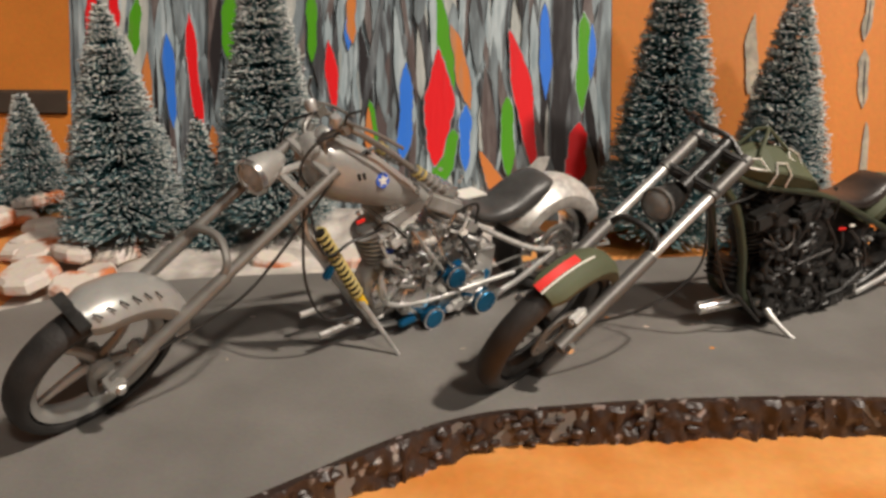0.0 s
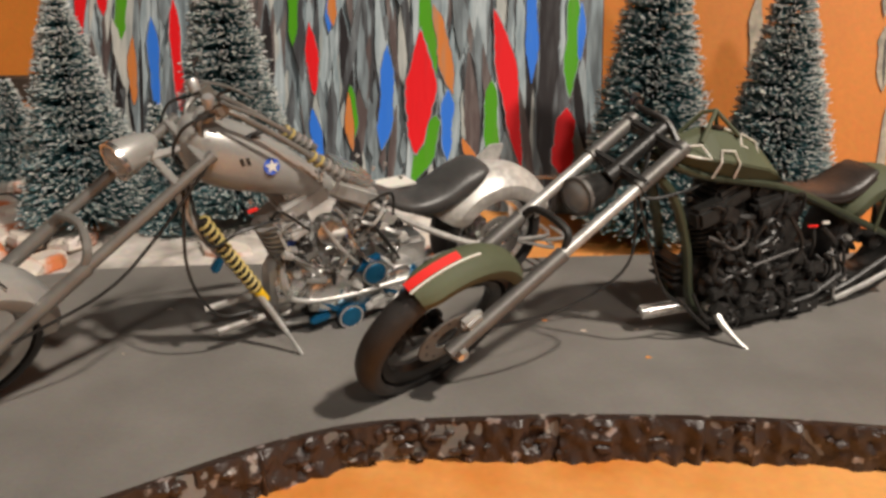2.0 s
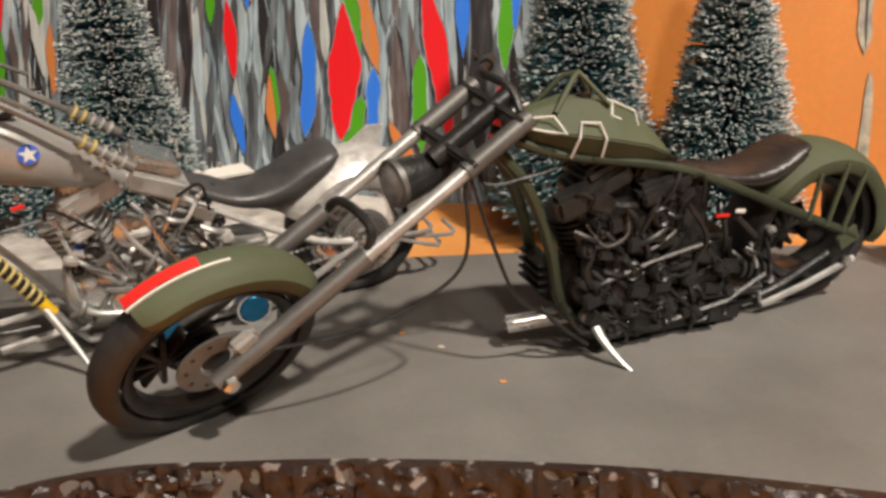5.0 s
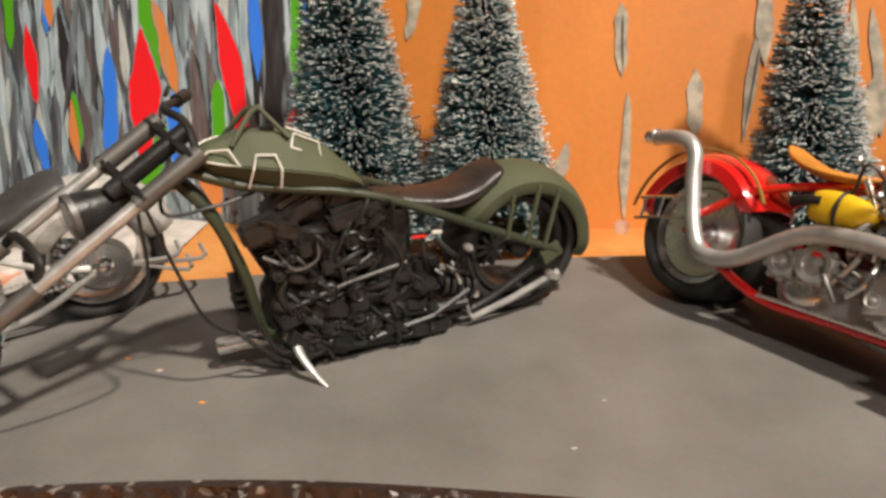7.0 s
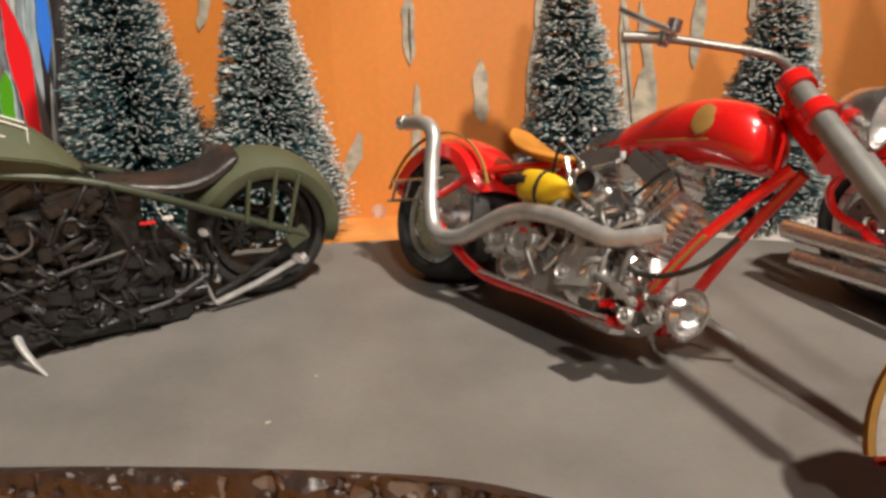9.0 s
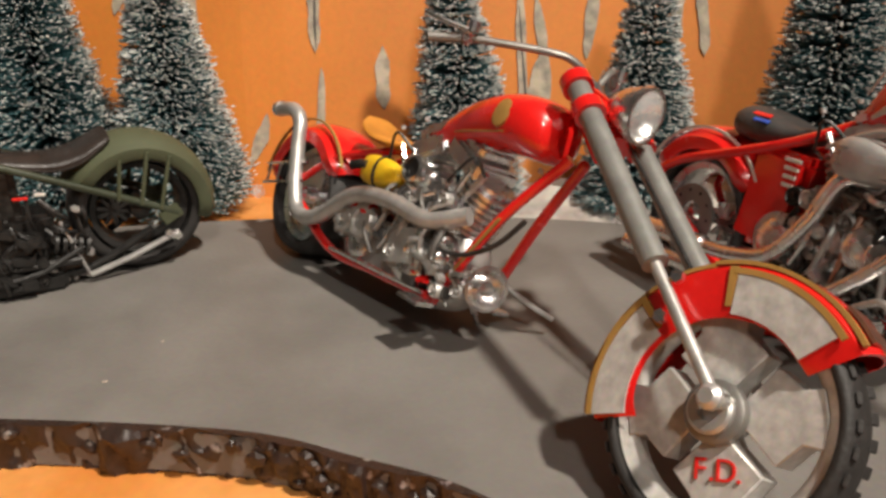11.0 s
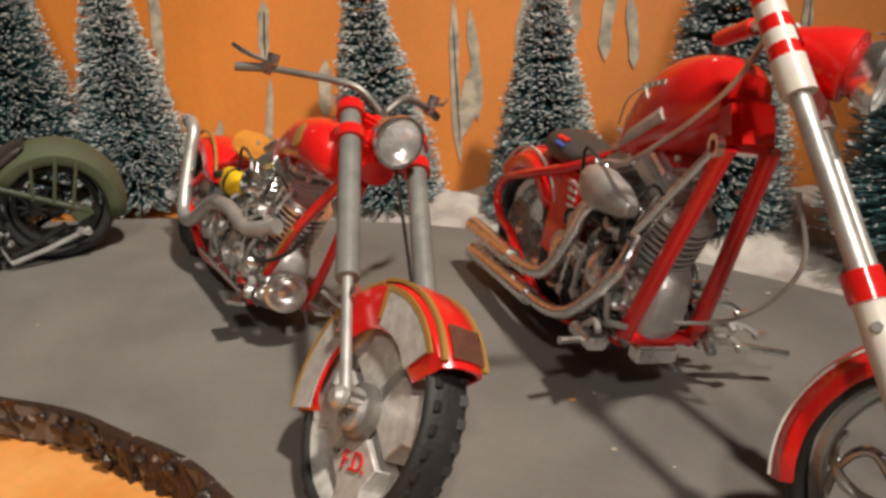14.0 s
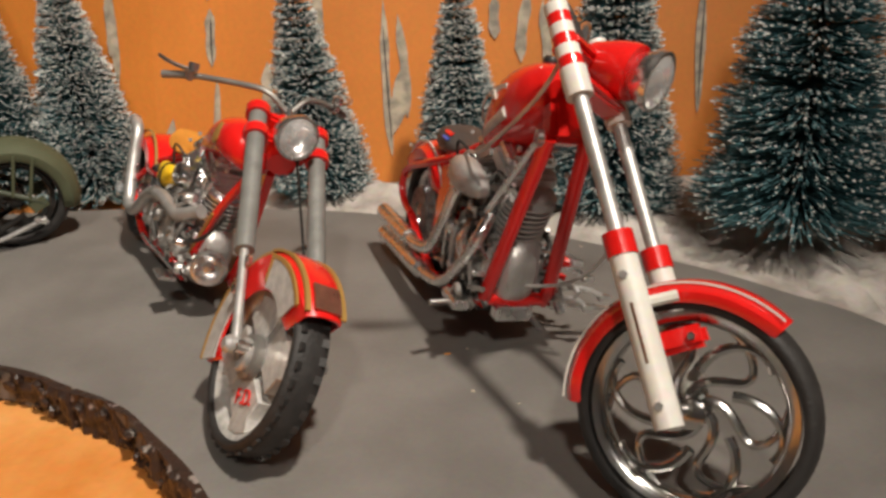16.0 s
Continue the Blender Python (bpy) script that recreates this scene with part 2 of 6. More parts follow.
wall_orange = board("wall_north", 0.118, 0.95, ORANGE, "orange painted backdrop board with grey streaks")
wall_mural = board("wall_mural", -0.2855, 0.1175, PAINTS["mid"], "abstract mural board of upright brush strokes")
wall_left = board("wall_left", -0.60, -0.286, ORANGE, "orange painted backdrop board")


def room():
    """Plain unseen room added round the diorama table to bounce the lamps' light."""
    def box(name, a, b, label):
        bm = bmesh.new()
        prism(bm, [(a[0], a[1]), (b[0], a[1]), (b[0], b[1]), (a[0], b[1])], a[2], b[2])
        tagged(part(name, bm, PLASTER, smooth=False), label, "room", kind="structure")
    box("room_wall_south", (-1.7, -1.55, -0.8), (1.9, -1.5, 2.1), "unseen plain room wall")
    box("room_wall_west", (-1.75, -1.5, -0.8), (-1.7, 1.2, 2.1), "unseen plain room wall")
    box("room_wall_east", (1.9, -1.5, -0.8), (1.95, 1.2, 2.1), "unseen plain room wall")
    box("room_wall_back", (-1.7, 1.2, -0.8), (1.9, 1.25, 2.1), "unseen plain room wall")
    box("ceiling", (-1.7, -1.5, 2.1), (1.9, 1.2, 2.15), "unseen plain ceiling")
    box("floor", (-1.7, -1.5, -0.85), (1.9, 1.2, -0.8), "unseen plain floor of the room")


room()


# ---- bottle-brush trees ----
def bottle_tree(x, y, z, height, radius, seed, frost=1.0, group="frosted trees", label="", sparse=1.0, lean=0.0, layer=0.0046):
    rnd = random.Random(seed)
    tree = empty("frosted_tree", pose(x, y, z, 0, lean, 0) @ pose(0, 0, 0, 0, 0, rnd.uniform(0, 360)), label or "frosted green bottle-brush fir tree with white tips", "tree", group)
    bm = bmesh.new()
    for s in range(2):
        pts = []
        for k in range(70):
            a = k * 0.9 + s * math.pi
            pts.append(Vector((0.0009 * math.cos(a), 0.0009 * math.sin(a), height * k / 69)))
        rings = []
        for p in pts:
            rings.append([bm.verts.new(p + Vector((0.0008 * math.cos(u), 0.0008 * math.sin(u), 0))) for u in (0, 2.1, 4.2)])
        for r0, r1 in zip(rings, rings[1:]):
            for k in range(3):
                bm.faces.new((r0[k], r0[(k + 1) % 3], r1[(k + 1) % 3], r1[k]))
    part("trunk", bm, WIRE, tree)
    V, F, SV, SF = [], [], [], []
    layers = int(height / (layer * 0.80))
    z0 = height * 0.06
    for L in range(layers):
        f = L / layers
        zc = z0 + (height - z0) * f
        R = radius * (1 - f) ** 0.82 * (1 + 0.05 * rnd.uniform(-1, 1)) + 0.002
        n = int((70 + 175 * (R / radius)) * sparse)
        tilt_a, tilt = rnd.uniform(0, 6.28), rnd.uniform(0, 0.10)
        for k in range(n):
            a = 6.283 * k / n + rnd.uniform(-0.1, 0.1)
            rr = R * rnd.uniform(0.84, 1.03)
            zz = zc + rnd.uniform(-0.0013, 0.0013)
            dz = rr * (0.10 + tilt * math.cos(a - tilt_a) + rnd.uniform(-0.10, 0.10))
            ca, sa = math.cos(a), math.sin(a)
            w = 0.00042
            i = len(V)
            V += [(-sa * w, ca * w, zz), (sa * w, -ca * w, zz), (ca * rr * 0.97 + sa * w * 0.6, sa * rr * 0.97 - ca * w * 0.6, zz + dz), (ca * rr - sa * w * 0.6, sa * rr + ca * w * 0.6, zz + dz), (ca * rr * 0.6, sa * rr * 0.6, zz + dz * 0.6 - w * 1.6)]
            F += [(i, i + 1, i + 2, i + 3), (i, i + 4, i + 3), (i + 1, i + 4, i + 2)]
            for _ in range(2 if rnd.random() < 0.36 * frost else (1 if rnd.random() < 0.6 * frost else 0)):
                rr = rr * rnd.uniform(0.86, 1.0)
                s = rnd.uniform(0.00036, 0.00078)
                e = rnd.uniform(1.0, 2.2)
                c = Vector((ca * rr * 1.0, sa * rr * 1.0, zz + dz))
                rad, tan, up = Vector((ca, sa, 0.15)), Vector((-sa, ca, 0)), Vector((0, 0, 1))
                j = len(SV)
                for q in (rad * s * e, tan * s, -rad * s * e * 1.6, -tan * s, up * s * 0.8, -up * s * 0.8):
                    SV.append(tuple(c + q))
                SF += [(j + p, j + (p + 1) % 4, j + 4) for p in range(4)] + [(j + (p + 1) % 4, j + p, j + 5) for p in range(4)]
    for nm, v, fc, m, lab in (("crown", V, F, NEEDLE, "dark green wire bristles"), ("frost", SV, SF, FROST, "white frost on the bristle tips")):
        me = bpy.data.meshes.new(nm)
        me.from_pydata(v, [], fc)
        me.materials.append(m)
        ob = new(nm, me)
        ob.parent = tree
        tagged(ob, lab)
    return tree


bottle_tree(-0.297, 0.566, LOW, 0.088, 0.030, 1, label="small frosted bottle-brush tree beside pale rocks")
bottle_tree(-0.194, 0.472, LOW + 0.011, 0.142, 0.039, 2, frost=1.55)
bottle_tree(-0.150, 0.485, LOW, 0.085, 0.020, 3, label="small dark bottle-brush tree behind a larger one", frost=0.5)
bottle_tree(-0.108, 0.497, LOW + 0.008, 0.185, 0.040, 4, frost=1.55)
bottle_tree(0.140, 0.497, LOW, 0.195, 0.044, 5, frost=1.0)
bottle_tree(0.210, 0.492, LOW, 0.165, 0.038, 6, frost=1.55)
bottle_tree(0.368, 0.482, LOW + 0.003, 0.152, 0.034, 7, lean=-3.5, layer=0.0056, frost=1.55)
bottle_tree(0.459, 0.466, LOW, 0.145, 0.034, 8, layer=0.0056, frost=1.55)
bottle_tree(0.547, 0.450, LOW, 0.190, 0.042, 9, layer=0.0056, frost=1.55)
bottle_tree(0.632, 0.388, LOW + 0.014, 0.190, 0.054, 10, frost=0.85, sparse=1.25, layer=0.0082, label="large dark bottle-brush tree with thin frost")
bottle_tree(0.718, 0.372, LOW + 0.004, 0.190, 0.050, 11, frost=0.75, sparse=1.25, layer=0.0082, label="large dark bottle-brush tree with thin frost")


# ---- painted strokes on the boards ----
stroke_rnd = random.Random(21)


def stroke_mesh(bm, x, z, half, wide, slant, proud, rnd, index=0, n=22):
    """Lens-shaped brush stroke lying on a board."""
    left, right = [], []
    bend, ph = rnd.uniform(-0.25, 0.25), rnd.uniform(0, 6)
    skew = rnd.uniform(-0.25, 0.25)
    for k in range(n + 1):
        u = -1 + 2 * k / n
        w = wide * max(0.05, (1 - abs(u) ** 3.0) * (1 + skew * u)) * (1 + 0.16 * math.sin(u * 5 + ph))
        cx = x + slant * u * half + wide * bend * math.sin(u * 2.6 + ph)
        ragged = wide * 0.16 * noise.noise(Vector((x * 900, u * 9, ph)))
        zz = z + u * half
        left.append(bm.verts.new(on_board(cx - w + ragged, zz, proud)))
        right.append(bm.verts.new(on_board(cx + w + wide * 0.16 * noise.noise(Vector((x * 700, u * 11, ph + 5))), zz, proud)))
    for k in range(n):
        f = bm.faces.new((left[k], right[k], right[k + 1], left[k + 1]))
        f.material_index = index


def mural():
    names = ["dark", "mid", "pale", "cream", "brown", "black"]
    proud = 0.0010
    for k in range(420):
        x = stroke_rnd.uniform(-0.282, 0.1165)
        z = stroke_rnd.uniform(-0.01, 0.16)
        half, wide = stroke_rnd.uniform(0.018, 0.060), stroke_rnd.uniform(0.0012, 0.0050)
        if not -0.284 < x - wide * 1.6 or not x + wide * 1.6 < 0.1165:
            continue
        proud += 0.000009
        bm = bmesh.new()
        stroke_mesh(bm, x, max(z, LOW + half + 0.002), half, wide, stroke_rnd.gauss(0, 0.10), proud, stroke_rnd, 0)
        part("brush_stroke", bm, PAINTS[names[stroke_rnd.choices(range(6), (4, 6, 6, 3, 3, 2))[0]]], wall_mural, smooth=False)
    rows = {
        "black": [(0.0845, 0.077, 0.080, 0.0078, 0), (-0.1751, 0.012, 0.025, 0.0044, 0), (-0.0558, 0.0739, 0.0376, 0.0042, -0.1), (-0.1388, 0.0886, 0.04, 0.0043, 0), (0.033, 0.0601, 0.0233, 0.004, -0.1)],
        "green": [(0.0004, 0.1098, 0.0335, 0.0057, -0.19), (-0.232, 0.1119, 0.0195, 0.0052, 0.13), (-0.158, 0.1144, 0.022, 0.0052, 0), (0.0004, 0.0237, 0.0191, 0.0074, 0.36), (0.0979, 0.0925, 0.0283, 0.0046, 0), (0.046, 0.0412, 0.024, 0.0048, 0), (-0.266, 0.063, 0.0266, 0.0026, 0), (-0.0956, 0.1148, 0.0217, 0.0038, 0), (-0.0517, 0.0462, 0.0159, 0.0038, -0.1)],
        "blue": [(-0.2044, 0.0757, 0.0292, 0.0043, -0.07), (-0.0274, 0.0566, 0.0296, 0.005, 0.05), (0.0718, 0.0995, 0.0274, 0.0039, 0), (0.1036, 0.1001, 0.0158, 0.0023, 0), (0.016, 0.0401, 0.0196, 0.0041, 0), (-0.0681, 0.117, 0.0157, 0.0029, 0), (-0.0772, 0.0297, 0.0162, 0.0038, -0.2)],
        "orange": [(0.0127, 0.0887, 0.0248, 0.0045, -0.26), (-0.2219, 0.0715, 0.0211, 0.0035, 0), (0.036, 0.0116, 0.0175, 0.0057, -0.42), (-0.0530, 0.0403, 0.0167, 0.0029, -0.1), (-0.066, 0.121, 0.0157, 0.0034, 0), (-0.1703, 0.0235, 0.0183, 0.0035, -0.09)],
        "red": [(-0.0037, 0.061, 0.0345, 0.0091, 0.03), (0.057, 0.0647, 0.0422, 0.0059, -0.21), (-0.081, 0.0814, 0.0207, 0.0042, -0.1), (-0.1848, 0.0799, 0.0373, 0.0044, -0.11), (-0.266, 0.1158, 0.0243, 0.0045, 0), (0.0938, 0.0316, 0.0185, 0.007, 0.09), (-0.2468, 0.128, 0.0161, 0.0043, 0)],
    }
    proud = 0.0042
    for colour, items in rows.items():
        for x, z, half, wide, slant in items:
            proud += 0.00003
            for grow, c, d in ((1.10, ("mid", "pale", "dark")[int(abs(x) * 1000) % 3], 0.0), (1.0, colour, 0.00006)):
                bm = bmesh.new()
                stroke_mesh(bm, x, max(z, LOW + half * 1.22 + 0.001), half * (1.20 if grow > 1 else 1.16), wide * 1.0 * grow, slant, proud + d, random.Random(int(x * 9000) + 7), 0, 30)
                part("brush_stroke", bm, PAINTS[c], wall_mural, smooth=False)


mural()


def streaks():
    rnd = random.Random(5)
    rows = [(0.2833, 0.0846, 0.019, 0.0036, 0.017), (0.2844, 0.0230, 0.0342, 0.0026, 0.037), (0.3222, 0.0509, 0.0176, 0.0042, 0.01), (0.3521, 0.0615, 0.0321, 0.0028, 0.16), (0.1674, 0.1021, 0.014, 0.0038, 0.255), (0.4169, 0.0624, 0.0334, 0.0034, -0.073), (0.4464, 0.0823, 0.0241, 0.0036, 0.135), (0.2479, 0.0180, 0.0145, 0.0038, 0.38), (0.4053, 0.0548, 0.0500, 0.0030, -0.037), (0.211, 0.0861, 0.0313, 0.0036, -0.056), (0.4981, 0.0854, 0.0227, 0.0040, 0.102), (0.6130, 0.0720, 0.044, 0.0030, 0.05), (0.2850, 0.125, 0.016, 0.003, 0.1), (0.3590, 0.094, 0.026, 0.0042, 0.0), (0.5125, 0.0800, 0.022, 0.0034, -0.03), (0.4790, 0.0920, 0.014, 0.0036, 0.0), (0.4125, 0.0400, 0.020, 0.0052, 0.15), (0.2095, 0.1000, 0.026, 0.0036, 0.08)]
    proud = 0.0008
    for k, (x, z, half, wide, slant) in enumerate(rows):
        proud += 0.00004
        bm = bmesh.new()
        stroke_mesh(bm, x, z, half, wide, slant, proud, rnd, 0, 16)
        part("grey_streak", bm, STREAK, wall_orange, smooth=False)
        if k in (0, 3, 8, 11, 12):
            bm = bmesh.new()
            stroke_mesh(bm, x + wide * 0.1, z - half * 0.1, half * 0.8, wide * 0.22, slant * 1.2, proud + 0.00002, rnd, 0, 16)
            part("dark_streak", bm, STREAK_DARK, wall_orange, smooth=False)


streaks()


def batten():
    bm = bmesh.new()
    for x0, x1, z0, z1, d in ((-0.42, -0.2880, 0.0485, 0.0665, 0.004),):
        cols = [[bm.verts.new(on_board(x, z, p)) for z, p in ((z0, 0.0002), (z1, 0.0002), (z1 - 0.002, d), (z0 + 0.002, d))] for x in (x0, x1)]
        for k in range(4):
            bm.faces.new((cols[0][k], cols[0][(k + 1) % 4], cols[1][(k + 1) % 4], cols[1][k]))
        bm.faces.new(cols[0][::-1]), bm.faces.new(cols[1])
    bmesh.ops.recalc_face_normals(bm, faces=bm.faces)
    tagged(part("batten", bm, DARKWOOD, wall_left, "dark wooden batten", smooth=False))


batten()


# ---- snow and rocks behind the road ----
def snow_bank(x0, x1, height, seed, label):
    bm = bmesh.new()
    nx, ny = int((x1 - x0) / 0.004), 22
    def back_y(x):
        best = min(BACK, key=lambda p: abs(p.x - x) + (10 if p.y < 0.05 else 0))
        return best.y
    cols = []
    for i in range(nx + 1):
        x = x0 + (x1 - x0) * i / nx
        ya, yb = back_y(x) + 0.001, board_y(x) - 0.002
        col = []
        for j in range(ny + 1):
            f = j / ny
            y = ya + (yb - ya) * f
            lump = 0.5 + 0.5 * noise.noise(Vector((x * 26 + seed, y * 26, 0))) + 0.35 * noise.noise(Vector((x * 90, y * 90, seed)))
            ends = min(1, 6 * min(i, nx - i) / nx)
            hh = height * lump * ends * (0.35 + 0.65 * math.sin(min(1, f * 1.6) * 1.5708)) * (1 - 0.6 * max(0, f - 0.8) / 0.2)
            col.append(bm.verts.new((x, y, LOW + 0.0012 + max(-0.001, hh))))
        cols.append(col)
    for a, c in zip(cols, cols[1:]):
        for j in range(ny):
            bm.faces.new((a[j], c[j], c[j + 1], a[j + 1]))
    ob = tagged(part("snow", bm, SNOW), label, "snow", kind="structure")


snow_bank(-0.235, 0.035, 0.011, 3, "white cotton snow along the back of the road")
snow_bank(0.305, 0.775, 0.018, 8, "white cotton snow heaped round the trees")


def rock(x, y, z, sx, sy, sz, turn, tilt, seed):
    rnd = random.Random(seed)
    bm = bmesh.new()
    n = rnd.randint(6, 8)
    rings = []
    for h, s in ((0, 0.86), (0.25, 1.0), (0.75, 0.97), (1.0, 0.80)):
        rings.append([bm.verts.new((math.cos(6.283 * k / n) * s * (1 + 0.25 * noise.noise(Vector((k * 1.7, seed, 0)))) * 0.5, math.sin(6.283 * k / n) * s * (1 + 0.25 * noise.noise(Vector((k * 1.7, seed, 7)))) * 0.5, h + 0.12 * noise.noise(Vector((k, seed, h * 3))))) for k in range(n)])
    for a, c in zip(rings, rings[1:]):
        for k in range(n):
            bm.faces.new((a[k], a[(k + 1) % n], c[(k + 1) % n], c[k]))
    bm.faces.new(rings[0][::-1]), bm.faces.new(rings[-1])
    bmesh.ops.transform(bm, matrix=Matrix.Diagonal((sx, sy, sz, 1)), verts=bm.verts)
    ob = part("rock", bm, ROCK, smooth=False)
    ob.matrix_world = pose(x, y, z, tilt, rnd.uniform(-8, 8), turn)
    tagged(ob, "pale layered stone with orange stains lying in snow", "rock", "rocks beside the road")


rock_rnd = random.Random(11)
for k in range(26):
    f = k / 25
    x = -0.335 + 0.16 * rock_rnd.random()
    y = 0.400 + 0.125 * rock_rnd.random() + (0.03 if x < -0.27 else 0.0)
    if y < 0.385 + (x + 0.1697) * 0.62 + 0.026:
        y += 0.035
    rock(x, y, LOW + 0.0015 + 0.004 * (k % 3), rock_rnd.uniform(0.022, 0.042), rock_rnd.uniform(0.018, 0.032), rock_rnd.uniform(0.005, 0.010), rock_rnd.uniform(0, 180), rock_rnd.uniform(-12, 12), k + 3)
for x, y in ((-0.10, 0.445), (-0.05, 0.450), (0.015, 0.462)):
    rock(x, y, LOW + 0.002, rock_rnd.uniform(0.03, 0.045), rock_rnd.uniform(0.016, 0.024), 0.008, rock_rnd.uniform(-20, 20), rock_rnd.uniform(-8, 8), int(x * 1000) + 300)


def specks():
    rnd = random.Random(4)
    for k in range(60):
        x, y = rnd.uniform(-0.12, 0.58), rnd.uniform(0.20, 0.41)
        if y < 0.285 - 0.4 * max(0, x - 0.3) and x < 0.42:
            continue
        bm = bmesh.new()
        n, r = 7, rnd.uniform(0.0004, 0.0013)
        bm.faces.new([bm.verts.new((x + r * rnd.uniform(0.6, 1.5) * math.cos(6.283 * q / n), y + r * rnd.uniform(0.4, 1.0) * math.sin(6.283 * q / n), 0.00025)) for q in range(n)])
        part("speck", bm, SPECK if k % 4 else SAND, road, smooth=False)


specks()


# ---- bike materials ----
SILVER = mat("silver model paint", (0.40, 0.39, 0.37), 0.34, 0.40, 0.08, 60, 0.05, 900)
SILVER_DULL = mat("dull silver plastic", (0.21, 0.20, 0.185), 0.42, 0.45, 0.1, 80, 0.1, 900)
CHROME = mat("bright chrome", (0.84, 0.83, 0.82), 0.27, 1.0, 0.06, 90, rough_vary=0.06)
# Chrome toned down: the wheel's dark reflections are put into its colour.
RIM_CHROME = mat("chrome rim darkened for reflections", (0.50, 0.49, 0.47), 0.20, 1.0, 0.12, 90, rough_vary=0.08)
STEEL = mat("satin steel", (0.54, 0.53, 0.51), 0.42, 0.65, 0.15, 120, 0.1, 900)
GUNMETAL = mat("dark grey fork metal", (0.155, 0.148, 0.14), 0.50, 0.6, 0.12, 120, 0.1, 900)
FORK_GREY = mat("grey fork paint", (0.26, 0.26, 0.245), 0.42, 0.35, 0.12, 120, 0.1, 900)
RUBBER = mat("black tyre rubber", (0.022, 0.020, 0.019), 0.62, 0, 0.25, 150, 0.4, 900)
BLACK = mat("satin black plastic", (0.020, 0.019, 0.018), 0.38, 0.1, 0.3, 160, 0.3, 900)
ENGINE_BLACK = mat("dark engine metal", (0.035, 0.032, 0.030), 0.40, 0.45, 0.4, 220, 0.4, 900)
OLIVE = mat("olive drab paint", (0.075, 0.085, 0.045), 0.72, 0.0, 0.1, 50, 0.12, 900)
OLIVE_DARK = mat("dark olive frame paint", (0.040, 0.048, 0.028), 0.42, 0.1, 0.12, 60, 0.1, 900)
WHITE = mat("white paint", (0.72, 0.69, 0.63), 0.4, 0, 0.06, 90)
RED = mat("gloss red paint", (0.72, 0.012, 0.010), 0.24, 0, 0.05, 60, 0.04, 900, coat=0.6)
RED_FLAT = mat("red marking", (0.72, 0.025, 0.02), 0.4, 0, 0.05)
YELLOW = mat("yellow plastic", (0.78, 0.48, 0.015), 0.4, 0, 0.08)
OCHRE = mat("ochre leather", (0.55, 0.22, 0.03), 0.5, 0, 0.15, 90, 0.3, 700)
LEATHER = mat("dark brown leather", (0.030, 0.023, 0.020), 0.36, 0, 0.25, 90, 0.4, 600)
LEATHER_GREY = mat("dark grey vinyl", (0.050, 0.048, 0.047), 0.42, 0, 0.2, 90, 0.3, 600)
BLUE = mat("blue anodised metal", (0.012, 0.12, 0.24), 0.3, 0.6, 0.15, 90)
BLUE_INK = mat("blue marking", (0.05, 0.12, 0.55), 0.4, 0, 0.15, 200)
COIL = mat("dull yellow coil", (0.46, 0.36, 0.13), 0.45, 0, 0.15)
COPPER = mat("copper tint metal", (0.42, 0.22, 0.15), 0.3, 0.8, 0.2, 150)
GOLD = mat("gold leaf line", (0.36, 0.20, 0.05), 0.55, 0.1, 0.1)
SILVER_LIGHT = mat("light silver paint", (0.56, 0.54, 0.51), 0.36, 0.25, 0.16, 320, 0.05, 900)
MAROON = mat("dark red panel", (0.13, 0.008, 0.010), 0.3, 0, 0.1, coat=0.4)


def lens_glass():
    m = bpy.data.materials.new("clear lens")
    m.use_nodes = True
    p = m.node_tree.nodes["Principled BSDF"]
    p.inputs["Alpha"].default_value = 0.22
    p.inputs["Roughness"].default_value = 0.06
    p.inputs["Base Color"].default_value = (0.80, 0.82, 0.82, 1)
    p.inputs["Coat Weight"].default_value = 0.6
    return m


LENS = lens_glass()


# ---- bike mesh kit: x ahead, y to the bike's left, z up, from the rear contact ----
def tube(pts, r, seg=9, bm=None, smooth=0, r_end=None):
    bm = bm or bmesh.new()
    P = [Vector(p) for p in pts]
    if smooth and len(P) > 2:
        P = spline(P, smooth)
    n = None
    rings = []
    for i, p in enumerate(P):
        t = (P[min(i + 1, len(P) - 1)] - P[max(i - 1, 0)]).normalized()
        if n is None:
            n = t.orthogonal().normalized()
        n = (n - t * n.dot(t)).normalized()
        b = t.cross(n)
        rr = r if r_end is None else r + (r_end - r) * i / (len(P) - 1)
        rings.append([bm.verts.new(p + (n * math.cos(6.28319 * k / seg) + b * math.sin(6.28319 * k / seg)) * rr) for k in range(seg)])
    for a, c in zip(rings, rings[1:]):
        for k in range(seg):
            bm.faces.new((a[k], a[(k + 1) % seg], c[(k + 1) % seg], c[k]))
    bm.faces.new(rings[0][::-1])
    bm.faces.new(rings[-1])
    return bm


def axis_frame(origin, axis, up=(0, 0, 1)):
    """Matrix whose z runs along axis."""
    z = Vector(axis).normalized()
    x = Vector(up).cross(z)
    x = x.normalized() if x.length > 1e-6 else z.orthogonal().normalized()
    y = z.cross(x)
    m = Matrix((x, y, z)).transposed().to_4x4()
    m.translation = Vector(origin)
    return m


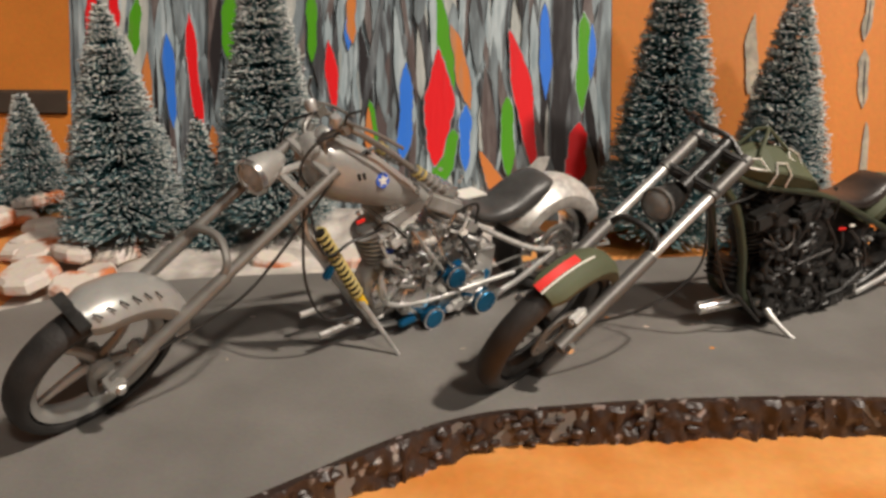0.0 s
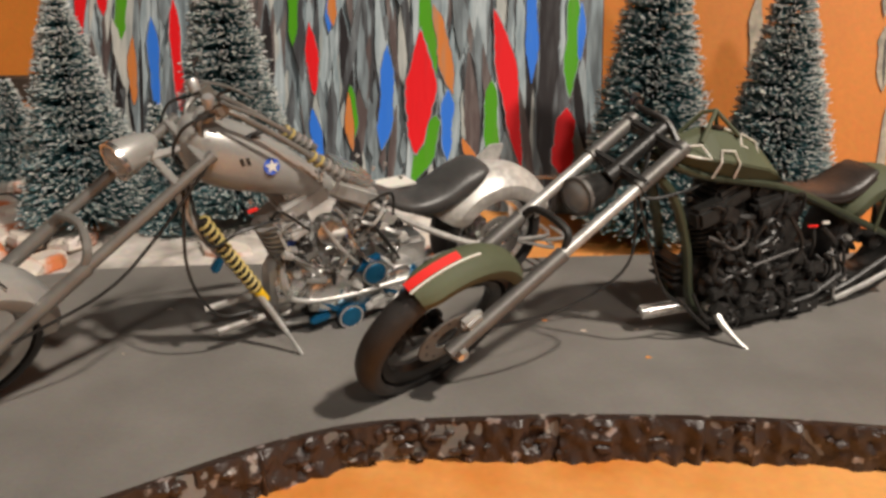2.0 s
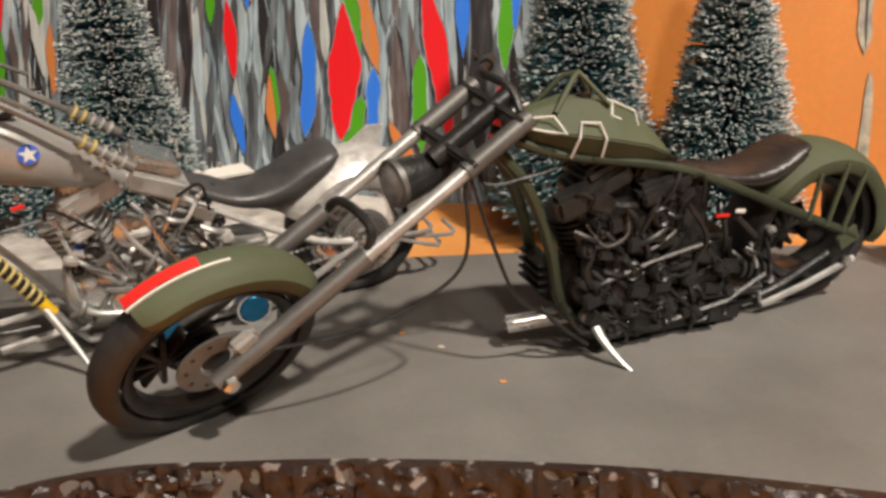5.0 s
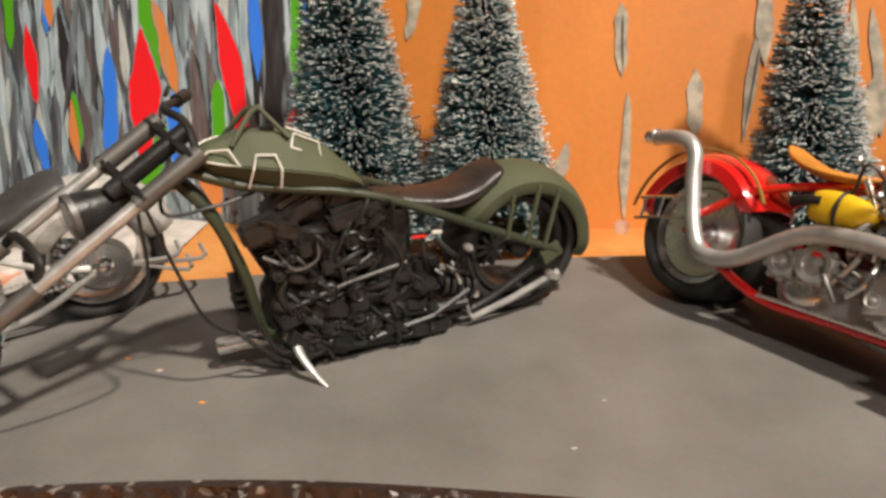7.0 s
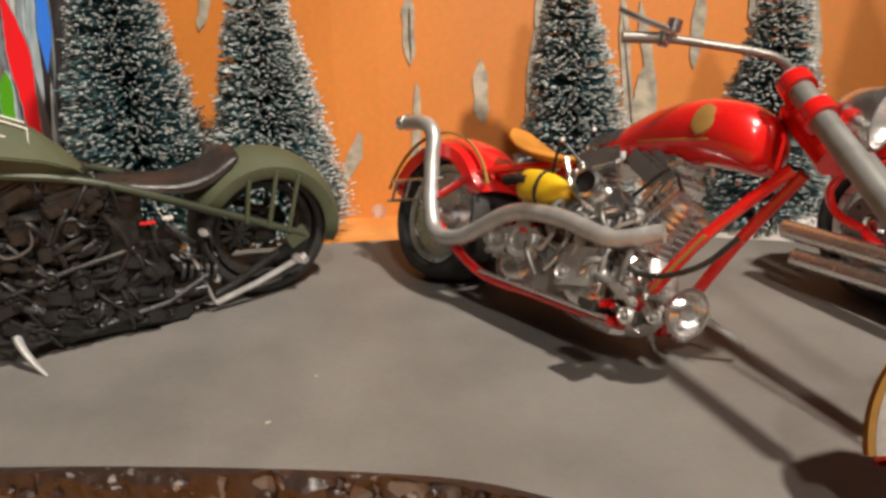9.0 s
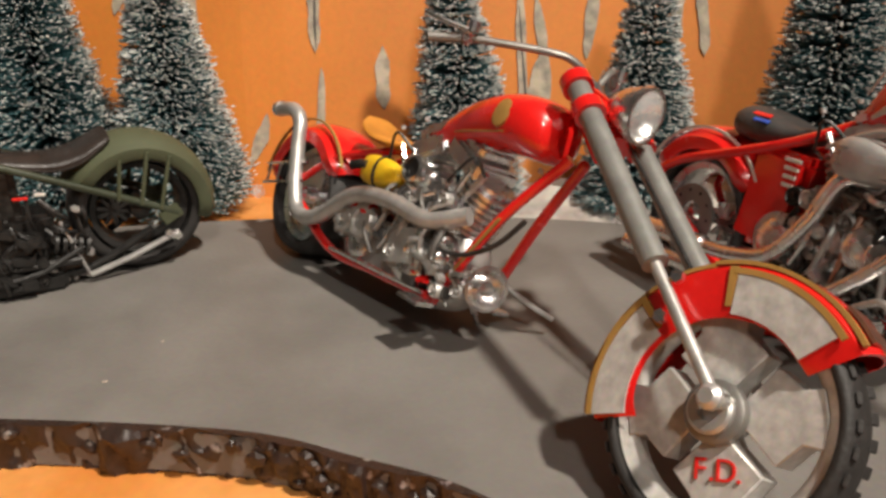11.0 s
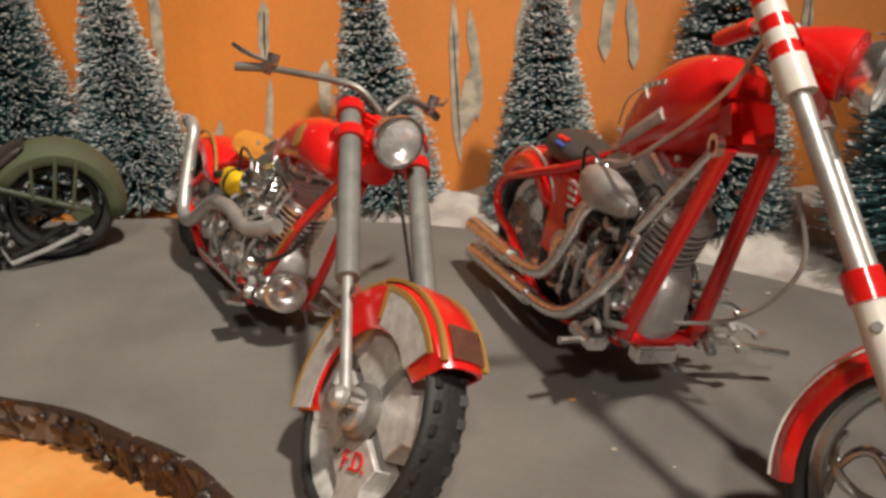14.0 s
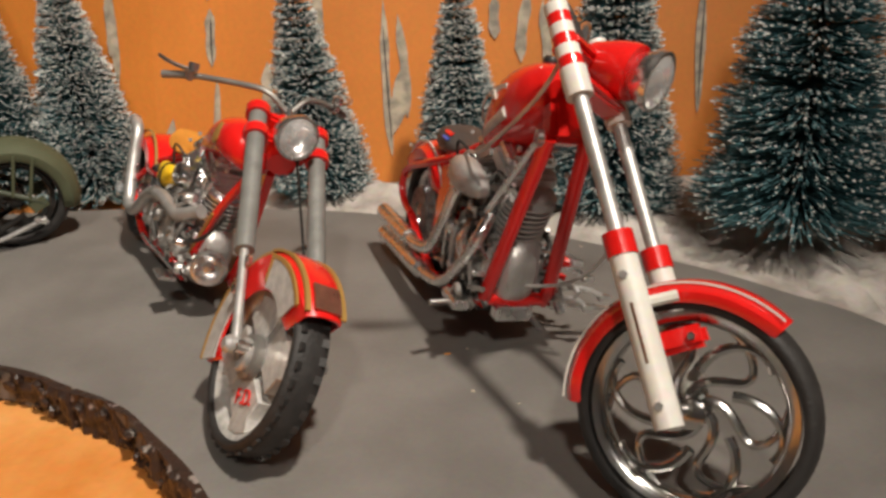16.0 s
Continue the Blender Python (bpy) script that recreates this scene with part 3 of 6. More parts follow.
def lathe(profile, m, seg=24, bm=None, closed=False):
    """Rings of (radius, height) about the z of m."""
    bm = bm or bmesh.new()
    rings = [[bm.verts.new(m @ Vector((r * math.cos(6.28319 * k / seg), r * math.sin(6.28319 * k / seg), h))) for k in range(seg)] for r, h in profile]
    pairs = list(zip(rings, rings[1:])) + ([(rings[-1], rings[0])] if closed else [])
    for a, c in pairs:
        for k in range(seg):
            bm.faces.new((a[k], a[(k + 1) % seg], c[(k + 1) % seg], c[k]))
    if not closed:
        bm.faces.new(rings[0][::-1])
        bm.faces.new(rings[-1])
    bmesh.ops.recalc_face_normals(bm, faces=bm.faces)
    return bm


def loft(sections, seg=22, bm=None):
    """Body along x: sections of (x, z middle, half height, half width, power, y shift)."""
    bm = bm or bmesh.new()
    rings = []
    for s in sections:
        x, zc, hz, hy = s[:4]
        p = s[4] if len(s) > 4 else 2.4
        ys = s[5] if len(s) > 5 else 0.0
        ring = []
        for k in range(seg):
            a = 6.28319 * k / seg
            c, d = math.cos(a), math.sin(a)
            ring.append(bm.verts.new((x, ys + hy * math.copysign(abs(c) ** (2 / p), c), zc + hz * math.copysign(abs(d) ** (2 / p), d))))
        rings.append(ring)
    for a, c in zip(rings, rings[1:]):
        for k in range(seg):
            bm.faces.new((a[k], a[(k + 1) % seg], c[(k + 1) % seg], c[k]))
    bm.faces.new(rings[0][::-1])
    bm.faces.new(rings[-1])
    bmesh.ops.recalc_face_normals(bm, faces=bm.faces)
    return bm


def fine(sections, n=5):
    """Sections smoothed along the body."""
    full = [tuple(s) + (2.4, 0.0)[len(s) - 4:] for s in sections]
    a = spline([s[0:3] for s in full], n)
    b = spline([s[3:6] for s in full], n)
    return [(*u, max(0.0003, v[0]), max(1.2, v[1]), v[2]) for u, v in zip(a, b)]


def chunk(c, size, m=None, bevel=0.0006, bm=None):
    """Bevelled block."""
    own = bmesh.new()
    bmesh.ops.create_cube(own, size=1.0)
    bmesh.ops.scale(own, vec=size, verts=own.verts)
    bmesh.ops.bevel(own, geom=list(own.edges), offset=min(bevel, min(size) * 0.3), segments=2, affect="EDGES")
    M = Matrix.Translation(c) @ (m or Matrix())
    bmesh.ops.transform(own, matrix=M, verts=own.verts)
    if bm is None:
        return own
    tmp = bpy.data.meshes.new("tmp")
    own.to_mesh(tmp)
    own.free()
    bm.from_mesh(tmp)
    bpy.data.meshes.remove(tmp)
    return bm


def stadium(c, length, radius, depth, angle=0, bevel=0.0008):
    """Upright rounded slab facing along y."""
    bm = bmesh.new()
    out = []
    for k in range(24):
        a = 6.28319 * k / 24
        out.append((math.cos(a) * radius + (length / 2 if math.cos(a) >= 0 else -length / 2), math.sin(a) * radius))
    ca, sa = math.cos(radians(angle)), math.sin(radians(angle))
    rows = []
    for s, d in ((1.0, -depth / 2), (1.0, depth / 2 - bevel), (1.0 - bevel / radius, depth / 2)):
        rows.append([bm.verts.new((c[0] + (u * ca - v * sa) * s, c[1] + d, c[2] + (u * sa + v * ca) * s)) for u, v in out])
    for a, b in zip(rows, rows[1:]):
        for k in range(24):
            bm.faces.new((a[k], a[(k + 1) % 24], b[(k + 1) % 24], b[k]))
    bm.faces.new(rows[0][::-1])
    bm.faces.new(rows[-1])
    bmesh.ops.recalc_face_normals(bm, faces=bm.faces)
    return bm


def wheel_matrix(centre, axis, root):
    """Wheel pose in the bike's space: y of the wheel along its axle (to the left)."""
    inv = root.matrix_basis.inverted()
    c = inv @ Vector(centre)
    y = (inv.to_3x3() @ Vector(axis)).normalized()
    x = y.cross(Vector((0, 0, 1))).normalized()
    z = x.cross(y)
    m = Matrix((x, y, z)).transposed().to_4x4()
    m.translation = c
    return m


def fender(m, R, half, a0, a1, thick=0.0009, crown=0.32, n=26, flare=0.0, side=0.0):
    """Curved mudguard round a wheel; angles from ahead upwards, in degrees."""
    bm = bmesh.new()
    prof = []
    for k in range(9):
        u = -1 + 2 * k / 8
        prof.append((u * half, R - crown * half * (abs(u) ** 2.6)))
    if side:
        prof = [(-half, R - crown * half - side)] + prof + [(half, R - crown * half - side)]
    inner = [(y * 0.95, r - thick) for y, r in prof[::-1]]
    ring = prof + inner
    rows = []
    for i in range(n + 1):
        f = i / n
        a = radians(a0 + (a1 - a0) * f)
        end = 1 - 0.25 * max(0, 1 - min(f, 1 - f) * 9) ** 2
        rows.append([bm.verts.new(m @ Vector(((r + flare * f) * math.cos(a), y * end, (r + flare * f) * math.sin(a)))) for y, r in ring])
    for a, c in zip(rows, rows[1:]):
        for k in range(len(ring)):
            bm.faces.new((a[k], a[(k + 1) % len(ring)], c[(k + 1) % len(ring)], c[k]))
    bm.faces.new(rows[0][::-1])
    bm.faces.new(rows[-1])
    bmesh.ops.recalc_face_normals(bm, faces=bm.faces)
    return bm


def band(m, R, y0, y1, a0, a1, thick=0.0005, n=22):
    """Painted strip lying on a mudguard."""
    bm = bmesh.new()
    rows = []
    for i in range(n + 1):
        a = radians(a0 + (a1 - a0) * i / n)
        rows.append([bm.verts.new(m @ Vector((r * math.cos(a), y, r * math.sin(a)))) for y, r in ((y0, R), (y1, R), (y1, R + thick), (y0, R + thick))])
    for a, c in zip(rows, rows[1:]):
        for k in range(4):
            bm.faces.new((a[k], a[(k + 1) % 4], c[(k + 1) % 4], c[k]))
    bm.faces.new(rows[0][::-1])
    bm.faces.new(rows[-1])
    bmesh.ops.recalc_face_normals(bm, faces=bm.faces)
    return bm


def wheel(root, name, m, R, half, rim_r, rim_mat, kind, disc=0, lug=False):
    """rim > tyre, hub, spokes, brake disc. m: wheel pose in the bike's space."""
    my = m @ Matrix.Rotation(radians(-90), 4, "X")      # z of the lathe along the axle
    rim_half = half * 0.62
    rim = part(name, lathe([(rim_r, -rim_half), (rim_r + 0.0012, -rim_half - 0.0005), (rim_r + 0.0012, rim_half + 0.0005), (rim_r, rim_half), (rim_r - 0.0012, rim_half - 0.0006), (rim_r - 0.0022, rim_half * 0.5), (rim_r - 0.0022, -rim_half * 0.5), (rim_r - 0.0012, -rim_half + 0.0006)], my, 48, closed=True), rim_mat, root)
    prof = []
    for k in range(13):
        a = radians(-118 + 236 * k / 12)
        prof.append((rim_r + 0.0006 + (R - rim_r) * 0.5 + (R - rim_r) * 0.5 * math.cos(a) - 0.0003, half * math.sin(a) * (1.0 if abs(math.sin(a)) < 0.9 else 0.98)))
    bm = lathe(prof, my, 56, closed=True)
    part("tyre", bm, RUBBER, rim, "black rubber tyre")
    if lug:
        block = None
        for q in range(34):
            for s in (-1, 1):
                a = 6.28319 * (q + (0.5 if s > 0 else 0)) / 34
                mm = my @ Matrix.Rotation(a, 4, "Z") @ Matrix.Translation((R - 0.0004, 0, s * half * 0.48)) @ Matrix.Rotation(s * 0.45, 4, "Y")
                if block is None:
                    ob = part("tread_block", chunk((0, 0, 0), (0.0011, 0.0027, half * 0.62), None, 0.0002), RUBBER, rim)
                    block = ob.data
                else:
                    ob = new("tread_block", block)
                    ob.parent = rim
                ob.matrix_basis = mm
    hub = part("hub", lathe([(0.0022, -half * 1.05), (0.0042, -half * 0.9), (0.0042, -half * 0.5), (0.0028, -half * 0.4), (0.0028, half * 0.4), (0.0042, half * 0.5), (0.0042, half * 0.9), (0.0022, half * 1.05)], my, 18), rim_mat, rim)
    inner = rim_r - 0.0018
    if kind == "five":
        for k in range(5):
            mm = my @ Matrix.Rotation(6.28319 * k / 5 + 0.35, 4, "Z")
            bm = bmesh.new()
            for s in (-1, 1):
                b2 = chunk((0.003 + (inner - 0.003) / 2, s * 0.0012, 0), (inner - 0.002, 0.0016, half * 0.7), mm, 0.0004, None)
                tmp = bpy.data.meshes.new("t")
                b2.to_mesh(tmp), b2.free()
                bm.from_mesh(tmp)
                bpy.data.meshes.remove(tmp)
            part("spoke", bm, rim_mat, rim)
    elif kind == "blade":
        for k in range(5):
            a0 = 6.28319 * k / 5 + 0.2
            pts = []
            for q in range(9):
                f = q / 8
                pts.append(my @ Vector(((0.003 + (inner - 0.003) * f) * math.cos(a0 + 0.25 * f), (0.003 + (inner - 0.003) * f) * math.sin(a0 + 0.25 * f), 0.0006 * math.sin(f * 3.1))))
            part("spoke", tube(pts, 0.0021, 8, r_end=0.0012), rim_mat, rim)
    elif kind == "swirl":
        for k in range(6):
            a0 = 6.28319 * k / 6
            for s in (0, 1):
                pts = []
                for q in range(15):
                    f = q / 14
                    r = 0.004 + (inner - 0.004) * (f if s == 0 else 0.35 + 0.62 * math.sin(f * 1.9))
                    a = a0 + (1.25 * math.sin(f * 2.6) if s == 0 else 0.35 + 0.95 * f)
                    pts.append(my @ Vector((r * math.cos(a), r * math.sin(a), 0.0008)))
                part("spoke", tube(pts, 0.0016, 8, r_end=0.0010), rim_mat, rim)
    elif kind == "cross":
        # four shield-shaped solid spokes with a narrow neck at the rim
        for k in range(4):
            a0 = 6.28319 * k / 4 + 1.16
            bm = bmesh.new()
            out = [(0.0030, -0.60), (0.0075, -0.50), (inner * 0.74, -0.68), (inner * 0.85, -0.30), (inner * 1.03, -0.27), (inner * 1.04, 0.0), (inner * 1.03, 0.27), (inner * 0.85, 0.30), (inner * 0.74, 0.68), (0.0075, 0.50), (0.0030, 0.60)]
            rows = [[bm.verts.new(my @ Vector((r * math.cos(a0 + a), r * math.sin(a0 + a), z))) for r, a in out] for z in (-half * 0.62, half * 0.62)]
            bm.faces.new(rows[0][::-1]), bm.faces.new(rows[1])
            for q in range(len(out)):
                bm.faces.new((rows[0][q], rows[0][(q + 1) % len(out)], rows[1][(q + 1) % len(out)], rows[1][q]))
            bmesh.ops.recalc_face_normals(bm, faces=bm.faces)
            bmesh.ops.bevel(bm, geom=list(bm.edges), offset=0.0003, segments=1, affect="EDGES")
            part("spoke", bm, rim_mat, rim)
    elif kind == "solid":
        part("rim_disc", lathe([(0.004, half * 0.3), (inner * 0.5, half * 0.42), (inner, half * 0.55), (inner, -half * 0.55), (inner * 0.5, -half * 0.42), (0.004, -half * 0.3)], my, 40), rim_mat, rim)
    if disc:
        z = disc * half * 1.02
        bm = lathe([(0.005, z - 0.0004), (0.0118, z - 0.0004), (0.0118, z + 0.0004), (0.005, z + 0.0004)], my, 36, closed=True)
        part("brake_disc", bm, SILVER_DULL, rim, "drilled steel brake disc")
        for k in range(10):
            a = 6.28319 * k / 10
            tube([my @ Vector((0.0092 * math.cos(a), 0.0092 * math.sin(a), z - 0.0006)), my @ Vector((0.0092 * math.cos(a), 0.0092 * math.sin(a), z + 0.0006))], 0.0007, 7, bm := bmesh.new())
            part("disc_hole", bm, BLACK, rim)
    return rim


def bolts(root, places, axis, r=0.0009, material=None, name="bolt"):
    for p in places:
        v = Vector(axis).normalized()
        part(name, tube([Vector(p) - v * 0.0006, Vector(p) + v * 0.0009], r, 6), material or CHROME, root)


def engine(root, x, z, s, side, case, cyl, trim, cover, width=0.010):
    """V-twin: crankcase, two finned cylinders with heads, pushrods, covers, gearbox, carburettor. s: size; side: the side that is seen."""
    part("crankcase", loft(fine([(x - 0.019 * s, z, 0.009 * s, width * 0.55, 3), (x - 0.012 * s, z, 0.0135 * s, width * 0.8, 3), (x + 0.004 * s, z - 0.0005, 0.0145 * s, width * 0.85, 2.6), (x + 0.016 * s, z, 0.0125 * s, width * 0.8, 2.8), (x + 0.021 * s, z, 0.007 * s, width * 0.5, 3)])), case, root)
    for tilt, dx in ((24, 0.009), (-24, -0.009)):
        a = radians(tilt)
        ax = Vector((math.sin(a), 0, math.cos(a)))
        base = Vector((x + dx * s, 0, z + 0.010 * s))
        m = axis_frame(base, ax, (0, 1, 0))
        prof = [(0.0068 * s, 0)]
        for k in range(8):
            h = (0.002 + k * 0.0021) * s
            prof += [(0.0068 * s, h), (0.0092 * s, h + 0.0002 * s), (0.0092 * s, h + 0.0010 * s), (0.0068 * s, h + 0.0012 * s)]
        prof += [(0.0068 * s, 0.0195 * s)]
        part("cylinder", lathe(prof, m, 22), cyl, root, "finned engine cylinder")
        head = part("cylinder_head", chunk((0, 0, 0.0225 * s), (0.0175 * s, 0.0175 * s, 0.0066 * s), m, 0.0014), cyl, root)
        part("rocker_cover", chunk((0, 0, 0.0280 * s), (0.0150 * s, 0.0160 * s, 0.0048 * s), m, 0.0018), trim, head)
        for k in (-1, 1):
            part("pushrod_tube", tube([(x + dx * s * 0.35 + k * 0.0014, side * width * 0.92, z + 0.006 * s), base + ax * 0.022 * s + Vector((k * 0.0034 * s, side * 0.0085 * s, 0))], 0.0009 * s, 8), trim, root)
        for k in (-1, 1):
            for q in (-1, 1):
                part("head_bolt", tube([m @ Vector((k * 0.006 * s, q * 0.0062 * s, 0.0300 * s)), m @ Vector((k * 0.006 * s, q * 0.0062 * s, 0.0312 * s))], 0.0008 * s, 6), STEEL if trim is not ENGINE_BLACK else BLACK, head)
        part("spark_lead", tube([base + ax * 0.021 * s + Vector((0.004 * s, side * 0.009 * s, 0)), base + ax * 0.026 * s + Vector((0, side * 0.0135 * s, 0)), base + ax * 0.016 * s + Vector((-0.006 * s, side * 0.012 * s, 0))], 0.0006, 6, smooth=4), BLACK, root)
    # covers on the seen side
    y = side * width * 0.92
    cov = part("primary_cover", stadium((x - 0.012 * s, y, z - 0.003 * s), 0.028 * s, 0.0088 * s, 0.0055, 4), cover, root)
    for q, r in ((-0.014, 0.0066), (0.014, 0.0074)):
        part("round_cover", lathe([(r * s, 0), (r * s, 0.0016), (r * s * 0.82, 0.0026), (r * s * 0.4, 0.0030), (0.0006, 0.0030)], axis_frame((x - 0.012 * s + q * s, y + side * 0.0022, z - 0.003 * s + q * s * 0.07), (0, side, 0)), 22), trim, cov)
    part("cam_cover", lathe([(0.0075 * s, 0), (0.0075 * s, 0.002), (0.006 * s, 0.003), (0.003 * s, 0.0034), (0.0005, 0.0034)], axis_frame((x + 0.013 * s, y - side * 0.001, z + 0.0025 * s), (0, side, 0)), 22), trim, root)
    part("gearbox", chunk((x - 0.031 * s, 0, z + 0.001 * s), (0.017 * s, width * 1.5, 0.017 * s), None, 0.002), case, root)
    part("carburettor", lathe([(0.0045 * s, 0), (0.0052 * s, 0.002), (0.0040 * s, 0.004), (0.0046 * s, 0.009), (0.0020 * s, 0.0098)], axis_frame((x, side * width * 0.25, z + 0.020 * s), (0.1, side, 0.1)), 18), trim, root)
    bolts(root, [(x - 0.012 * s + 0.021 * s * math.cos(k), y + side * 0.0028, z - 0.003 * s + 0.0072 * s * math.sin(k)) for k in (0.5, 1.3, 1.9, 2.6, 3.7, 4.4, 5.0, 5.8)], (0, side, 0), 0.0007 * s, trim, "cover_bolt")


def clutter(root, seed, n, box, side, mats, size=1.0, rods=0.45):
    """Small castings, rods, rings and bolts packed on the seen side of an engine. box: x0, x1, z0, z1, y."""
    rnd = random.Random(seed)
    x0, x1, z0, z1, y0 = box
    for k in range(n):
        x, z = rnd.uniform(x0, x1), rnd.uniform(z0, z1)
        y = side * (y0 + rnd.uniform(-0.0030, 0.0012))
        m = mats[k % len(mats)]
        u = rnd.random()
        if u < rods:
            a, l = rnd.choice((0.1, 0.5, 0.9, 1.4, 2.2, 2.7)) + rnd.uniform(-0.15, 0.15), rnd.uniform(0.006, 0.015) * size
            dx, dz = math.cos(a) * l / 2, math.sin(a) * l / 2
            part("engine_rod", tube([(x - dx, y - side * 0.001, z - dz), (x + rnd.uniform(-0.001, 0.001), y + side * 0.0012, z + rnd.uniform(-0.001, 0.001)), (x + dx, y - side * 0.001, z + dz)], rnd.uniform(0.0006, 0.0012) * size, 7, smooth=3), m, root)
        elif u < rods + 0.30:
            part("engine_bracket", chunk((x, y, z), (rnd.uniform(0.0035, 0.0085) * size, 0.0034, rnd.uniform(0.0022, 0.0050) * size), Matrix.Rotation(rnd.uniform(-0.8, 0.8), 4, "Y"), 0.0007), m, root)
        else:
            r = rnd.uniform(0.0014, 0.0034) * size
            part("engine_cap", lathe([(r, -0.003), (r, 0.0008), (r * 0.84, 0.0014), (r * 0.62, 0.0006), (r * 0.34, 0.0006), (r * 0.28, 0.0018), (0.0003, 0.0019)], axis_frame((x, y, z), (rnd.uniform(-0.25, 0.25), side, rnd.uniform(-0.1, 0.3))), 14), m, root)


def chain(root, x0, x1, y, z0, z1):
    bm = bmesh.new()
    for k in range(int(abs(x1 - x0) / 0.0022)):
        f = k / (abs(x1 - x0) / 0.0022)
        for s in (0.0036, -0.0036):
            chunk((x0 + (x1 - x0) * f, y, z0 + (z1 - z0) * f + s), (0.0017, 0.0012, 0.0009), None, 0.0002, bm)
    part("drive_chain", bm, STEEL, root)


def headlight(root, m, r, depth, shell, rim_mat, bowl=True):
    """m: z runs out of the lens."""
    body = part("headlight", lathe([(0.001, -depth), (r * 0.45, -depth * 0.92), (r * 0.78, -depth * 0.6), (r * 0.97, -depth * 0.2), (r, 0), (r * 0.9, 0.0003), (r * 0.72, -depth * 0.24), (r * 0.3, -depth * 0.40), (0.001, -depth * 0.42)], m, 30), shell, root)
    part("lamp_ring", lathe([(r * 0.93, -0.0006), (r * 1.06, -0.0006), (r * 1.06, 0.0012), (r * 0.93, 0.0012)], m, 30, closed=True), rim_mat, body)
    part("lens", lathe([(r * 0.93, 0.0), (r * 0.93, 0.0008), (r * 0.78, r * 0.26), (r * 0.50, r * 0.42), (r * 0.22, r * 0.50), (0.0004, r * 0.51)], m, 26), LENS, body, "clear ribbed lamp lens")
    part("bulb", lathe([(0.0004, 0), (r * 0.14, 0.0004), (r * 0.14, 0.002), (0.0004, 0.0027)], m @ Matrix.Translation((0, 0, -depth * 0.40)), 12), WHITE, body)
    return body


def bike_root(origin, heading, lean, name, label):
    m = Matrix.Translation((*origin, 0)) @ Matrix.Rotation(radians(heading), 4, "Z") @ Matrix.Rotation(radians(-lean), 4, "X")
    ob = empty(name, m, label, "motorcycle", "model motorcycles")
    bpy.context.view_layer.update()
    ob.matrix_world = m
    return ob


def loc(root, p):
    return root.matrix_basis.inverted() @ Vector(p)


def axle_dir(heading, lean):
    h, l = radians(heading), radians(lean)
    return Vector((-math.sin(h) * math.cos(l), math.cos(h) * math.cos(l), -math.sin(l)))


def faceted(sections, bm=None):
    """Angular body: sections of (x, top, crease, bottom, half width)."""
    bm = bmesh.new()
    rings = []
    for x, top, crease, bot, w in sections:
        rings.append([bm.verts.new((x, y, z)) for y, z in ((w * 0.30, top), (w, crease), (w * 0.94, crease - (crease - bot) * 0.12), (w * 0.62, bot), (-w * 0.62, bot), (-w * 0.94, crease - (crease - bot) * 0.12), (-w, crease), (-w * 0.30, top))])
    for a, c in zip(rings, rings[1:]):
        for q in range(8):
            bm.faces.new((a[q], a[(q + 1) % 8], c[(q + 1) % 8], c[q]))
    bm.faces.new(rings[0][::-1]), bm.faces.new(rings[-1])
    bmesh.ops.recalc_face_normals(bm, faces=bm.faces)
    bmesh.ops.bevel(bm, geom=list(bm.edges), offset=0.0005, segments=2, affect="EDGES")
    return bm


